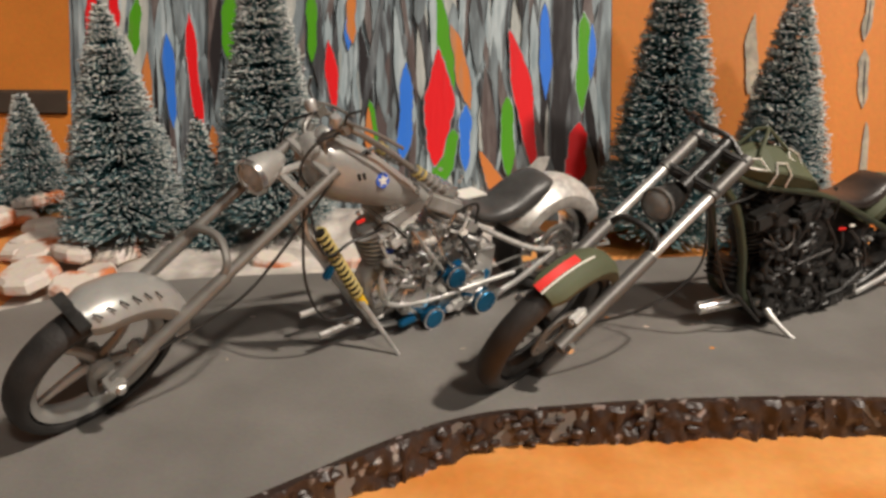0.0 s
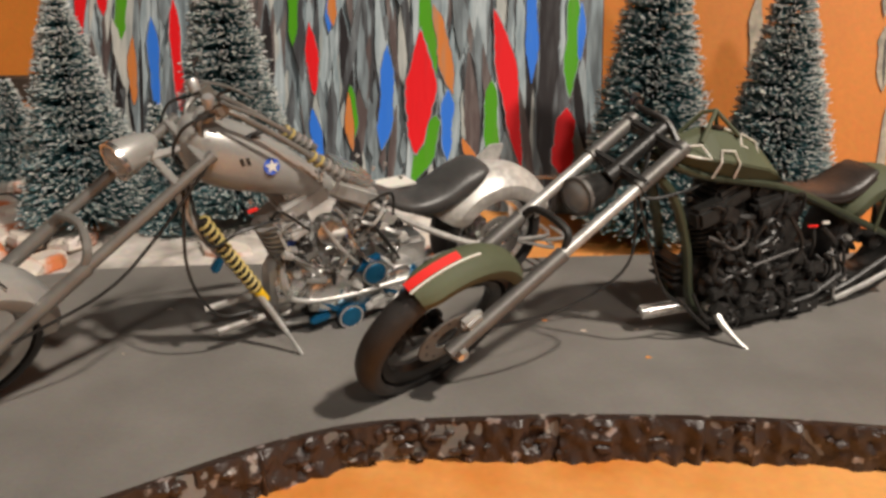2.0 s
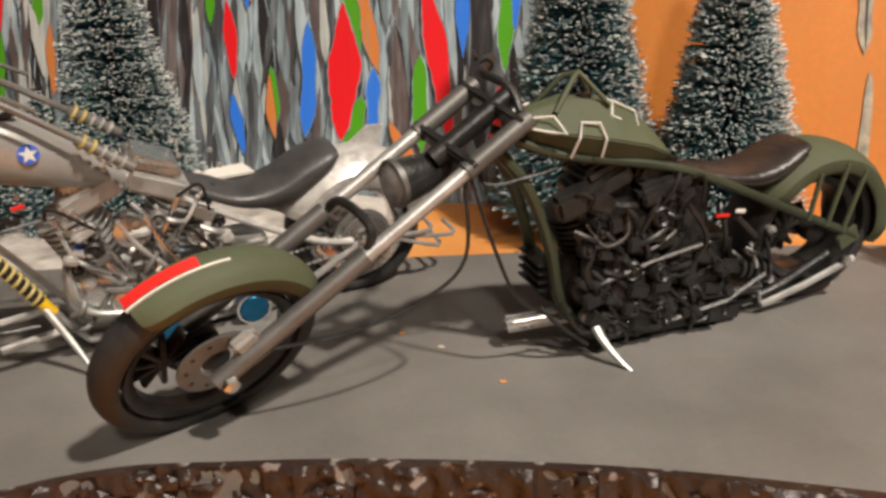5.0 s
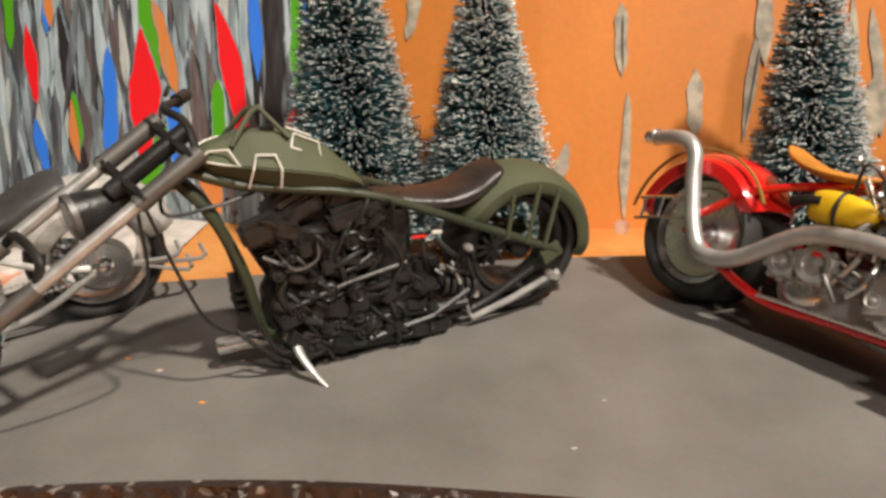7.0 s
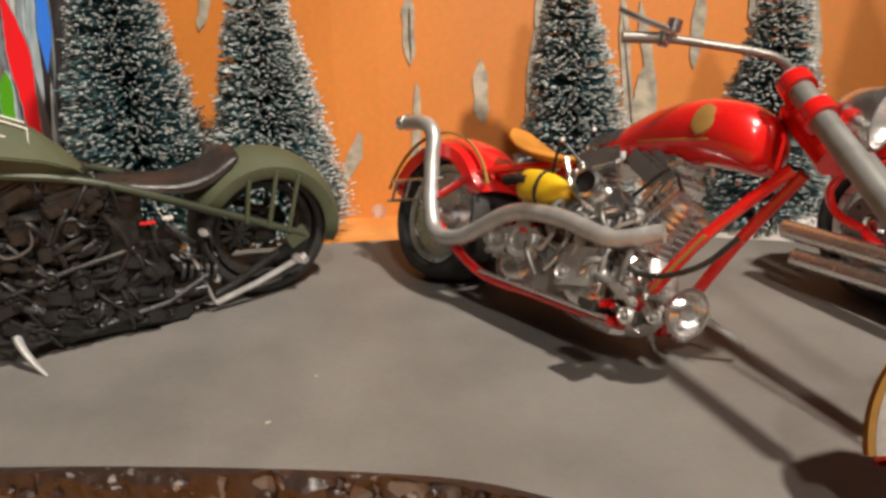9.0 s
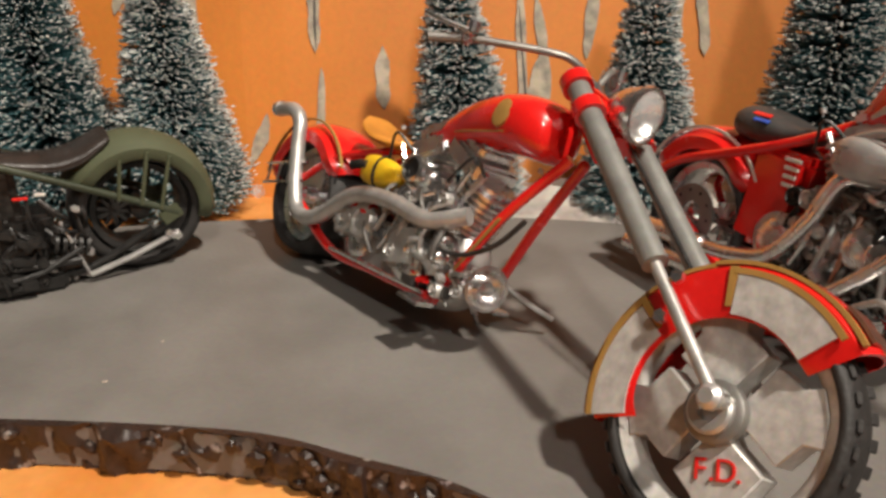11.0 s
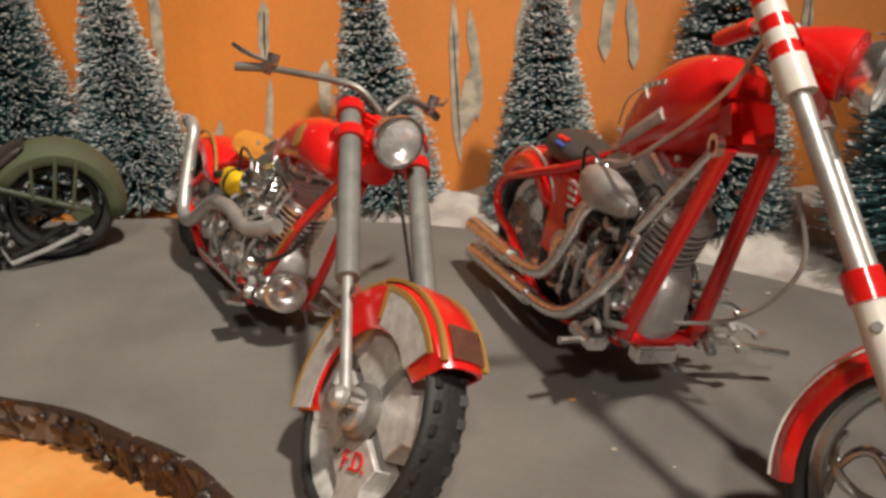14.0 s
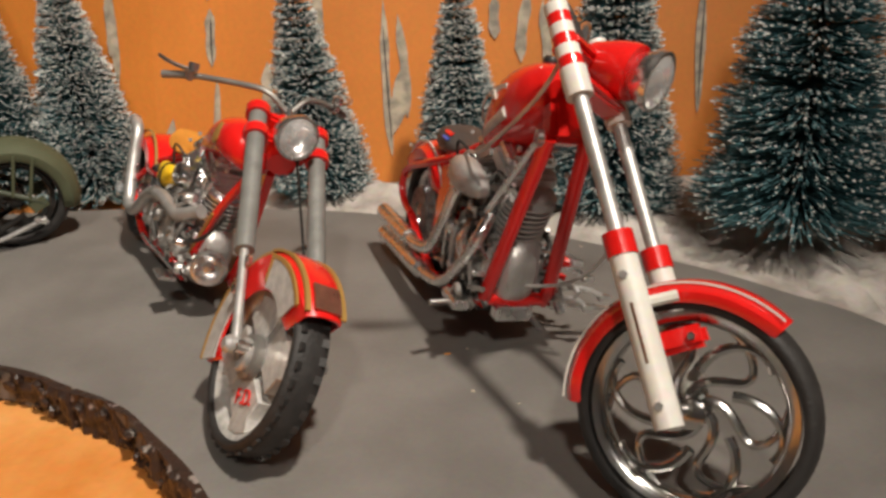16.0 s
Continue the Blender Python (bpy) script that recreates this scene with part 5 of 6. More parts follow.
        part("fender_stay", tube([(-0.0090, s * 0.0140, 0.0275), (-0.0150, s * 0.0142, 0.0500)], 0.0009, 7), OLIVE, root)
        part("fender_stay", tube([(-0.0015, s * 0.0140, 0.0310), (-0.0065, s * 0.0142, 0.0530)], 0.0009, 7), OLIVE, root)
        part("fender_stay", tube([(0.0070, s * 0.0140, 0.0345), (0.0045, s * 0.0142, 0.0510)], 0.0009, 7), OLIVE, root)
        part("axle_plate", chunk((-0.0125, s * 0.0135, 0.0245), (0.0090, 0.0016, 0.0065), Matrix.Rotation(0.45, 4, "Y"), 0.0006), OLIVE, root)
    part("side_strut", tube([(-0.0145, 0.0158, 0.0170), (0.0060, 0.0150, 0.0095), (0.0225, 0.0140, 0.0048)], 0.0013, 8), STEEL, root, "grey side strut")
    part("strut_end", chunk((-0.0120, 0.0160, 0.0162), (0.0070, 0.0030, 0.0035), Matrix.Rotation(-0.4, 4, "Y"), 0.0008), CHROME, root)
    part("exhaust", tube([(0.0870, 0.0110, 0.0400), (0.0930, 0.0135, 0.0300), (0.0820, 0.0140, 0.0180), (0.0500, 0.0145, 0.0140), (0.0250, 0.0150, 0.0130)], 0.0018, 9, smooth=6), BLACK, root)
    part("rear_fender", fender(rear, 0.0314, 0.0140, 30, 198, crown=0.30, side=0.004, flare=0.0012), OLIVE, root, "olive rear mudguard with stays")
    seat = part("seat", loft(fine([(0.0545, 0.0570, 0.0010, 0.0040), (0.0460, 0.0540, 0.0026, 0.0085), (0.0300, 0.0510, 0.0032, 0.0110), (0.0190, 0.0520, 0.0040, 0.0115), (0.0110, 0.0556, 0.0040, 0.0110), (0.0060, 0.0590, 0.0020, 0.0095)], 5)), LEATHER, root, "dark brown leather solo seat")
    part("seat_piping", tube([(0.0440, 0.0090, 0.0535), (0.0290, 0.0114, 0.0500), (0.0180, 0.0117, 0.0518), (0.0085, 0.0108, 0.0575)], 0.0006, 6, smooth=4), LEATHER, seat)
    engine(root, 0.0740, 0.0215, 1.08, 1, ENGINE_BLACK, ENGINE_BLACK, ENGINE_BLACK, BLACK, 0.0105)
    part("air_cleaner", chunk((0.0960, 0.0100, 0.0540), (0.0150, 0.0080, 0.0085), Matrix.Rotation(0.25, 4, "Y"), 0.0016), BLACK, root)
    part("rear_air_box", chunk((0.0640, 0.0095, 0.0545), (0.0200, 0.0070, 0.0070), Matrix.Rotation(0.22, 4, "Y"), 0.0018), BLACK, root)
    part("linkage", tube([(0.0900, 0.0150, 0.0260), (0.0700, 0.0155, 0.0310), (0.0480, 0.0150, 0.0340)], 0.0010, 7), ENGINE_BLACK, root)
    part("linkage", tube([(0.0640, 0.0165, 0.0080), (0.0400, 0.0165, 0.0110), (0.0240, 0.0155, 0.0180)], 0.0012, 7), BLACK, root)
    part("oil_line", tube([(0.0930, 0.0130, 0.0470), (0.0880, 0.0160, 0.0400), (0.0800, 0.0155, 0.0420), (0.0790, 0.0140, 0.0490)], 0.0005, 6, smooth=5), GUNMETAL, root)
    part("engine_hose", tube([(0.0560, 0.0130, 0.0480), (0.0500, 0.0160, 0.0360), (0.0560, 0.0155, 0.0240)], 0.0009, 6, smooth=5), ENGINE_BLACK, root)
    part("silver_lines", tube([(0.0300, 0.0135, 0.0300), (0.0270, 0.0150, 0.0200), (0.0230, 0.0140, 0.0060)], 0.0007, 6, smooth=5), STEEL, root)
    for q in range(7):
        x = 0.048 + 0.0075 * q
        part("engine_bracket", chunk((x, 0.0150 - 0.0006 * (q % 2), 0.0100 + 0.0035 * ((q * 2) % 3)), (0.0085, 0.0030, 0.0030), Matrix.Rotation(0.5 * ((q % 3) - 1), 4, "Y"), 0.0007), (BLACK, ENGINE_BLACK)[q % 2], root)
        part("engine_rod", tube([(x, 0.0160, 0.0060 + 0.003 * (q % 3)), (x + 0.010, 0.0165, 0.0150 - 0.004 * (q % 2)), (x + 0.016, 0.0140, 0.0220)], 0.0008, 6, smooth=3), (ENGINE_BLACK, BLACK)[q % 2], root)
    part("belly_block", chunk((0.0640, 0.0, 0.0085), (0.0560, 0.0190, 0.0070), None, 0.0020), BLACK, root)
    part("sump", chunk((0.0560, 0.0040, 0.0064), (0.0500, 0.0220, 0.0080), Matrix.Rotation(-0.06, 4, "Y"), 0.0016), BLACK, root)
    part("engine_backing", chunk((0.0660, 0.0, 0.0330), (0.0480, 0.0150, 0.0420), None, 0.0030), ENGINE_BLACK, root)
    clutter(root, 7, 110, (0.038, 0.094, 0.007, 0.030, 0.0160), 1, (BLACK, ENGINE_BLACK, BLACK))
    clutter(root, 8, 45, (0.056, 0.094, 0.030, 0.054, 0.0135), 1, (ENGINE_BLACK, BLACK), 1.1)
    clutter(root, 9, 16, (0.020, 0.042, 0.012, 0.036, 0.0140), 1, (BLACK, ENGINE_BLACK, STEEL))
    for k in range(5):
        part("shock_coil", lathe([(0.0030, -0.0007), (0.0046, -0.0007), (0.0046, 0.0007), (0.0030, 0.0007)], axis_frame((0.0330 - k * 0.0028, 0.0115, 0.0205 - k * 0.0008), (1, 0, 0.3)), 16, closed=True), BLACK, root)
    part("red_tag", chunk((0.0420, 0.0125, 0.0415), (0.0055, 0.0008, 0.0011), Matrix.Rotation(-0.1, 4, "Y"), 0.0002), RED_FLAT, root)
    part("white_tag", chunk((0.0350, 0.0125, 0.0420), (0.0040, 0.0008, 0.0014), Matrix.Rotation(-0.15, 4, "Y"), 0.0002), WHITE, root)
    p0, p1 = Vector((0.0945, 0.0050, 0.0122)), Vector((0.1140, -0.0008, 0.0092))
    peg = part("foot_peg", tube([p0, p1], 0.0025, 12), CHROME, root, "ribbed chrome forward footrest")
    for q in range(6):
        a = 6.28319 * q / 6
        d = Vector((0, math.cos(a), math.sin(a))) * 0.0025
        part("peg_rib", tube([p0 + d, p1 + d], 0.0005, 5), STEEL, peg)
    part("peg_arm", tube([p0, (0.0890, 0.0105, 0.0125)], 0.0015, 8), STEEL, root)
    part("kickstand", tube([(0.0905, 0.0145, 0.0135), (0.0895, 0.0200, 0.0090), (0.0865, 0.0260, 0.0040), (0.0842, 0.0298, 0.0015)], 0.0019, 8, smooth=4, r_end=0.0006), STEEL, root, "curved steel stand propping the bike")
    part("stand_pivot", lathe([(0.0030, 0), (0.0030, 0.0030), (0.0018, 0.0040), (0.0004, 0.0040)], axis_frame((0.0908, 0.0110, 0.0140), (0, 1, 0)), 14), STEEL, root)
    part("front_cable", tube([mid(0.80) + w * 0.008, (0.1230, 0.0130, 0.0420), (0.1160, 0.0150, 0.0260), (0.1000, 0.0120, 0.0150)], 0.0006, 6, smooth=6), BLACK, root)
    part("brake_cable", tube([mid(0.78) + w * 0.010, (0.1340, 0.0150, 0.0440), (0.1500, 0.0180, 0.0340), (0.1720, 0.0200, 0.0300), C + A * 0.012 + ax * 0.012], 0.0006, 6, smooth=6), BLACK, root)
    part("throttle_cable", tube([mid(0.97), (0.1250, 0.0060, 0.0640), (0.1100, 0.0090, 0.0640), (0.0960, 0.0070, 0.0660)], 0.0006, 6, smooth=6), BLACK, root)
    for k in range(4):
        part("regulator_fin", chunk((0.1035, 0.0, 0.0240 + k * 0.0030), (0.0065, 0.0160, 0.0008), None, 0.0002), BLACK, root)
    chain(root, 0.040, -0.0045, -0.0115, 0.020, 0.0272)
    return root


army_bike()


# ---- red fire-service chopper ----
def fire_bike():
    root = bike_root((0.2962, 0.381), 304, 23, "motorcycle", "red fire-service model chopper with chrome engine, leaning on its stand")
    axle = axle_dir(302, 33)
    wm = wheel_matrix((0.4080, 0.2112, 0.0290), axle, root)
    R = 0.0300
    fw = wheel(root, "front_wheel", wm, R, 0.0063, 0.0250, SILVER_LIGHT, "cross", 0, lug=True)
    rear = Matrix.Translation((-0.0105, 0, 0.0262))
    rw = wheel(root, "rear_wheel", rear, 0.0262, 0.0130, 0.0190, CHROME, "solid", 0)
    C, A = wm.translation, (wm.to_3x3() @ Vector((0, 1, 0)))
    F = part("front_fender", fender(wm, 0.0362, 0.0080, 46, 209, crown=0.30, side=0.0110, flare=-0.0014), RED, root, "red front mudguard with gold edging and silver panels")
    for y0 in (-0.0070, 0.0054):
        part("gold_line", band(wm, 0.0346, y0, y0 + 0.0016, 48, 116, 0.0010, 22), GOLD, F)
        part("gold_line", band(wm, 0.0340, y0, y0 + 0.0016, 116, 207, 0.0010, 26), GOLD, F)
    part("silver_panel", band(wm, 0.0222, -0.0086, -0.0081, 54, 104, 0.0096, 16), SILVER_LIGHT, F, "silver side panel")
    part("gold_edge", band(wm, 0.0240, -0.0087, -0.0081, 104.5, 108, 0.0095, 3), GOLD, F)
    part("silver_panel", band(wm, 0.0222, -0.0086, -0.0081, 152, 208, 0.0094, 14), SILVER_LIGHT, F, "silver side panel")
    part("gold_edge", band(wm, 0.0240, -0.0087, -0.0081, 148, 151.5, 0.0090, 3), GOLD, F)
    for a0, a1 in ((52, 106), (150, 208)):
        part("gold_edge", band(wm, 0.0318, -0.0088, -0.0081, a0, a1, 0.0014, 16), GOLD, F)
    part("fender_badge", band(wm, 0.0360, -0.0045, 0.0045, 49, 64, 0.0008, 8), COPPER, F)
    # red letters on the lowest spoke of the wheel
    for k, ch in enumerate(("F", ".", "D", ".")):
        cu = bpy.data.curves.new("letter", "FONT")
        cu.body, cu.size, cu.extrude, cu.align_x = ch, 0.0072, 0.0002, "CENTER"
        tmp = bpy.data.objects.new("tmp", cu)
        scene.collection.objects.link(tmp)
        me = bpy.data.meshes.new_from_object(tmp.evaluated_get(bpy.context.evaluated_depsgraph_get()))
        bpy.data.objects.remove(tmp)
        dx = (-0.0036, -0.0007, 0.0026, 0.0057)[k]
        me.transform(wm @ Matrix.Rotation(-0.41, 4, "Y") @ Matrix.Translation((dx, -0.0044, -0.0150)) @ Matrix.Rotation(radians(90), 4, "X"))
        me.materials.append(RED_FLAT)
        ob = new("letter", me)
        ob.parent = fw
    # right leg stands nearer the camera
    rt = loc(root, (0.3881, 0.3025, 0.0904))
    ra = loc(root, (0.4015, 0.2045, 0.0385))
    lt = rt + A * 0.0270
    la = ra + A * 0.0290
    ax = (rt - ra).normalized()
    n = ax.cross(A).normalized()
    m3 = Matrix((n, A, ax)).transposed().to_4x4()
    for lo, up, s in ((ra, rt, -1), (la, lt, 1)):
        d = up - lo
        part("fork_leg", tube([lo, lo + d * 0.36], 0.0016, 10), STEEL, root, "slim steel fork leg")
        part("fork_tube", tube([lo + d * 0.34, up], 0.0035, 14), FORK_GREY, root, "thick grey fork tube")
        part("fork_cap", lathe([(0.0036, 0), (0.0036, 0.0008), (0.0028, 0.0014), (0.0004, 0.0014)], axis_frame(up, d), 16), STEEL, root)
        part("axle_nut", lathe([(0.0030, 0), (0.0030, 0.0016), (0.0018, 0.0030), (0.0004, 0.0030)], axis_frame(lo + A * s * 0.001, A * s), 16), STEEL, root)
        part("fork_clamp", lathe([(0.0034, -0.0022), (0.0049, -0.0022), (0.0049, 0.0022), (0.0034, 0.0022)], axis_frame(up - d.normalized() * 0.003, d), 18, closed=True), RED, root)
        part("fork_clamp", lathe([(0.0034, -0.0022), (0.0049, -0.0022), (0.0049, 0.0022), (0.0034, 0.0022)], axis_frame(up - d.normalized() * 0.0155, d), 18, closed=True), RED, root)
        bolts(root, [lo + d * 0.22 + n * 0.004, lo + d * 0.28 - n * 0.004], A * s, 0.0018)
    part("axle_bar", tube([ra, la], 0.0021, 12), CHROME, root, "chrome front axle")
    for q, (r0, h0) in enumerate(((0.0074, 0.0058), (0.0056, 0.0078))):
        part("hub_flange", lathe([(r0, -0.002), (r0, 0.0008), (r0 * 0.86, 0.0016), (r0 * 0.45, 0.0016), (r0 * 0.40, 0.0008), (0.0004, 0.0008)], axis_frame(C - A * h0, -A), 26), (SILVER_DULL, STEEL)[q], fw)
    top = (rt + lt) / 2
    for dd in (0.003, 0.0155):
        part("triple_clamp", chunk(top - ax * dd - n * -0.002, (0.0085, 0.0200, 0.0042), m3, 0.0014), RED, root, "red fork clamp")
    part("steering_head", tube([top - ax * 0.022 + n * 0.004, top + ax * 0.001 + n * 0.004], 0.0058, 14), RED, root)
    hl = loc(root, (0.4048, 0.2891, 0.0817))
    fwd = (Matrix.Rotation(0.12, 4, "Z") @ (A.cross(Vector((0, 0, 1))))).normalized()
    headlight(root, axis_frame(hl + fwd * 0.002, fwd + Vector((0, 0, -0.10))), 0.0084, 0.012, CHROME, CHROME)
    part("lamp_bracket", tube([hl - fwd * 0.008, top - ax * 0.009], 0.0022, 8), RED, root)
    gl, gr = loc(root, (0.3475, 0.3190, 0.1050)), loc(root, (0.4128, 0.3462, 0.0793))
    for g, s in ((gl, -1), (gr, 1)):
        hub_p = top + ax * 0.004
        e = g.lerp(hub_p, 0.18)
        mid_p = hub_p.lerp(e, 0.5) + Vector((0.002, 0, 0.0045))
        part("handlebar", tube([hub_p, hub_p.lerp(mid_p, 0.5) + Vector((0.001, 0, 0.003)), mid_p, e], 0.0013, 9, smooth=6), SILVER_DULL, root, "swept steel handlebar")
        d = (g - e).normalized()
        part("grip", tube([e, g + d * 0.002 + Vector((0, 0, -0.004))], 0.0017, 10), SILVER_DULL, root)
        part("lever", tube([e + Vector((0.003, 0, 0.002)), g + Vector((0.003, 0, 0.002)), g + d * 0.005 + Vector((0, 0, 0.003))], 0.0009, 7, smooth=4), CHROME, root)
        part("switch_block", chunk(e, (0.0045, 0.0045, 0.0050), None, 0.0012), CHROME, root)
        part("reservoir", lathe([(0.0022, 0), (0.0022, 0.0034), (0.0004, 0.0036)], axis_frame(e + Vector((0.002, 0, 0.002)), (0, 0, 1)), 12), CHROME, root)
    part("riser", tube([top - ax * 0.002, top + ax * 0.005], 0.0022, 10), CHROME, root)
    part("brake_line", tube([top + ax * 0.004 + A * 0.005, top + fwd * 0.014 + Vector((0, 0, -0.010)), la + ax * 0.045 - A * 0.006, la + ax * 0.012 - A * 0.004], 0.0006, 6, smooth=6), BLACK, root)
    # stretched tank
    tank = part("tank", loft(fine([(0.0480, 0.0608, 0.0016, 0.0050), (0.0600, 0.0655, 0.0048, 0.0080), (0.0760, 0.0735, 0.0085, 0.0110), (0.0920, 0.0780, 0.0098, 0.0135), (0.1050, 0.0785, 0.0100, 0.0135), (0.1130, 0.0770, 0.0085, 0.0105), (0.1165, 0.0755, 0.0045, 0.0060)], 6), 28), RED, root, "long red tank with gold badges")
    for s in (-1, 1):
        part("badge", lathe([(0.0046, -0.001), (0.0046, 0.0006), (0.0036, 0.0010), (0.0004, 0.0010)], axis_frame((0.0985, s * 0.0130, 0.0800), (0.0, s, 0.25)) @ Matrix.Diagonal((0.8, 1.05, 1, 1)), 22), GOLD, tank, "round gold badge")
        part("pin_line", tube([(0.1020, s * 0.0138, 0.0745), (0.0880, s * 0.0135, 0.0720), (0.0760, s * 0.0112, 0.0700)], 0.0003, 5, smooth=4), GOLD, tank)
        part("spine_rail", tube([(0.0480, s * 0.0040, 0.0590), (0.0300, s * 0.0070, 0.0540), (0.0100, s * 0.0125, 0.0460), (-0.0105, s * 0.0160, 0.0300)], 0.0016, 8, smooth=4), RED, root)
        part("down_tube", tube([(0.1240, s * 0.0035, 0.0720), (0.1080, s * 0.0085, 0.0480), (0.0960, s * 0.0110, 0.0240), (0.0900, s * 0.0112, 0.0160)], 0.0019, 9, smooth=5), RED, root, "red frame down tube")
        part("lower_rail", tube([(0.0920, s * 0.0112, 0.0140), (0.0550, s * 0.0125, 0.0125), (0.0250, s * 0.0140, 0.0120), (-0.0105, s * 0.0160, 0.0262)], 0.0019, 9, smooth=5), RED, root)
        # ladder rails beside the rear wheel
        for z in (0.0300, 0.0385):
            part("ladder_rail", tube([(-0.0360, s * 0.0175, z - 0.006), (-0.0040, s * 0.0175, z + 0.002)], 0.0007, 6), CHROME, root)
        for k in range(4):
            x = -0.0330 + 0.0085 * k
            part("ladder_rung", tube([(x, s * 0.0175, 0.0248 + 0.0021 * k), (x, s * 0.0175, 0.0333 + 0.0021 * k)], 0.0006, 6), CHROME, root)
    part("gold_down_line", tube([(0.1090, -0.0104, 0.0480), (0.0965, -0.0129, 0.0240)], 0.0006, 6), GOLD, root)
    part("chrome_rail", tube([(0.0880, -0.0140, 0.0150), (0.0280, -0.0155, 0.0125)], 0.0008, 6), CHROME, root)
    part("rear_fender", fender(rear, 0.0322, 0.0158, 30, 178, crown=0.34, side=0.0045), RED, root, "wide red rear mudguard")
    part("gold_line", band(rear, 0.0316, -0.0140, -0.0128, 32, 176, 0.0008, 26), GOLD, root)
    part("tail_lamp", lathe([(0.0030, 0), (0.0030, 0.003), (0.0016, 0.0045), (0.0004, 0.0048)], axis_frame((-0.0420, -0.0150, 0.0180), (-1, 0, 0)), 14), LENS, root)
    seat = part("seat", loft(fine([(0.0130, 0.0655, 0.0010, 0.0060), (0.0180, 0.0622, 0.0020, 0.0105), (0.0290, 0.0590, 0.0022, 0.0125), (0.0420, 0.0590, 0.0020, 0.0095), (0.0520, 0.0610, 0.0012, 0.0045)], 5)), OCHRE, root, "ochre tractor-style seat")
    engine(root, 0.0720, 0.0250, 1.15, -1, STEEL, CHROME, CHROME, STEEL, 0.0110)
    part("air_horn", lathe([(0.0030, -0.004), (0.0034, 0), (0.0046, 0.001), (0.0050, 0.005), (0.0038, 0.0056), (0.0034, 0.001), (0.0004, 0.0008)], axis_frame((0.0640, -0.0110, 0.0530), (0.15, -1, 0.1)), 22), CHROME, root)
    part("horn_mouth", lathe([(0.0033, 0), (0.0033, 0.0042), (0.0004, 0.0042)], axis_frame((0.0640, -0.0110, 0.0530), (0.15, -1, 0.1)), 18), BLACK, root)
    part("carburettor_body", chunk((0.0650, -0.0090, 0.0460), (0.0085, 0.0080, 0.0110), None, 0.0016), CHROME, root)
    bottle = part("yellow_bottle", loft(fine([(0.0350, 0.0470, 0.0012, 0.0012, 2.2, -0.0135), (0.0365, 0.0474, 0.0050, 0.0040, 3.0, -0.0135), (0.0440, 0.0476, 0.0060, 0.0046, 2.6, -0.0135), (0.0520, 0.0478, 0.0048, 0.0042, 2.4, -0.0135), (0.0570, 0.0482, 0.0022, 0.0026, 2.2, -0.0135), (0.0585, 0.0484, 0.0008, 0.0008, 2.2, -0.0135)], 4)), YELLOW, root, "yellow moulded breathing-gear bottle")
    part("bottle_valve", tube([(0.0400, -0.0170, 0.0490), (0.0330, -0.0165, 0.0480), (0.0290, -0.0170, 0.0465)], 0.0018, 8), BLACK, bottle)
    part("bottle_strap", tube([(0.0460, -0.0135 + 0.0050 * math.cos(k * 0.35), 0.0476 + 0.0063 * math.sin(k * 0.35)) for k in range(19)], 0.0007, 6), BLACK, bottle)
    part("exhaust", tube([(0.0960, -0.0110, 0.0450), (0.0820, -0.0165, 0.0390), (0.0600, -0.0180, 0.0400), (0.0390, -0.0185, 0.0365), (0.0180, -0.0185, 0.0225), (0.0040, -0.0185, 0.0195), (-0.0040, -0.0185, 0.0255), (-0.0120, -0.0185, 0.0430), (-0.0165, -0.0185, 0.0550), (-0.0240, -0.0185, 0.0590), (-0.0400, -0.0160, 0.0575)], 0.0031, 14, smooth=6), STEEL, root, "curved steel exhaust ending in an upswept stack")
    part("exhaust_tip", tube([(-0.0390, -0.0162, 0.0577), (-0.0435, -0.0155, 0.0570)], 0.0035, 14), CHROME, root)
    # Dark block added between the rails so no light passes below the engine.
    part("belly_block", chunk((0.0560, 0.0, 0.0150), (0.0640, 0.0220, 0.0090), None, 0.0025), ENGINE_BLACK, root)
    part("oil_tank", lathe([(0.0004, -0.010), (0.0085, -0.009), (0.0090, 0.009), (0.0004, 0.010)], axis_frame((0.0360, 0, 0.0330), (0, 1, 0)), 20), CHROME, root)
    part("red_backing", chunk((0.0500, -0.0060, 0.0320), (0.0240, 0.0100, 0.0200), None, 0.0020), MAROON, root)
    for x, z, r in ((0.0450, 0.0285, 0.0072), (0.0335, 0.0262, 0.0058)):
        gear = part("gear_cover", lathe([(r, -0.004), (r, 0.0010), (r * 0.86, 0.0022), (r * 0.60, 0.0022), (r * 0.55, 0.0012), (r * 0.25, 0.0014), (0.0004, 0.0024)], axis_frame((x, -0.0155, z), (0, -1, 0.1)), 22), STEEL, root, "round toothed gear cover")
        for q in range(9):
            a = 6.28319 * q / 9
            part("tooth", chunk((x + r * math.cos(a), -0.0162, z + r * math.sin(a)), (0.0024, 0.0026, 0.0024), Matrix.Rotation(-a, 4, "Y"), 0.0005), STEEL, gear)
    part("crank_cover", chunk((0.0720, -0.0140, 0.0270), (0.0200, 0.0060, 0.0160), Matrix.Rotation(-0.25, 4, "Y"), 0.0022), STEEL, root)
    clutter(root, 41, 60, (0.050, 0.094, 0.022, 0.048, 0.0155), -1, (STEEL, SILVER_DULL, GUNMETAL, CHROME), 1.05)
    clutter(root, 42, 20, (0.074, 0.104, 0.017, 0.027, 0.0135), -1, (STEEL, GUNMETAL, RED, SILVER_DULL), 0.9)
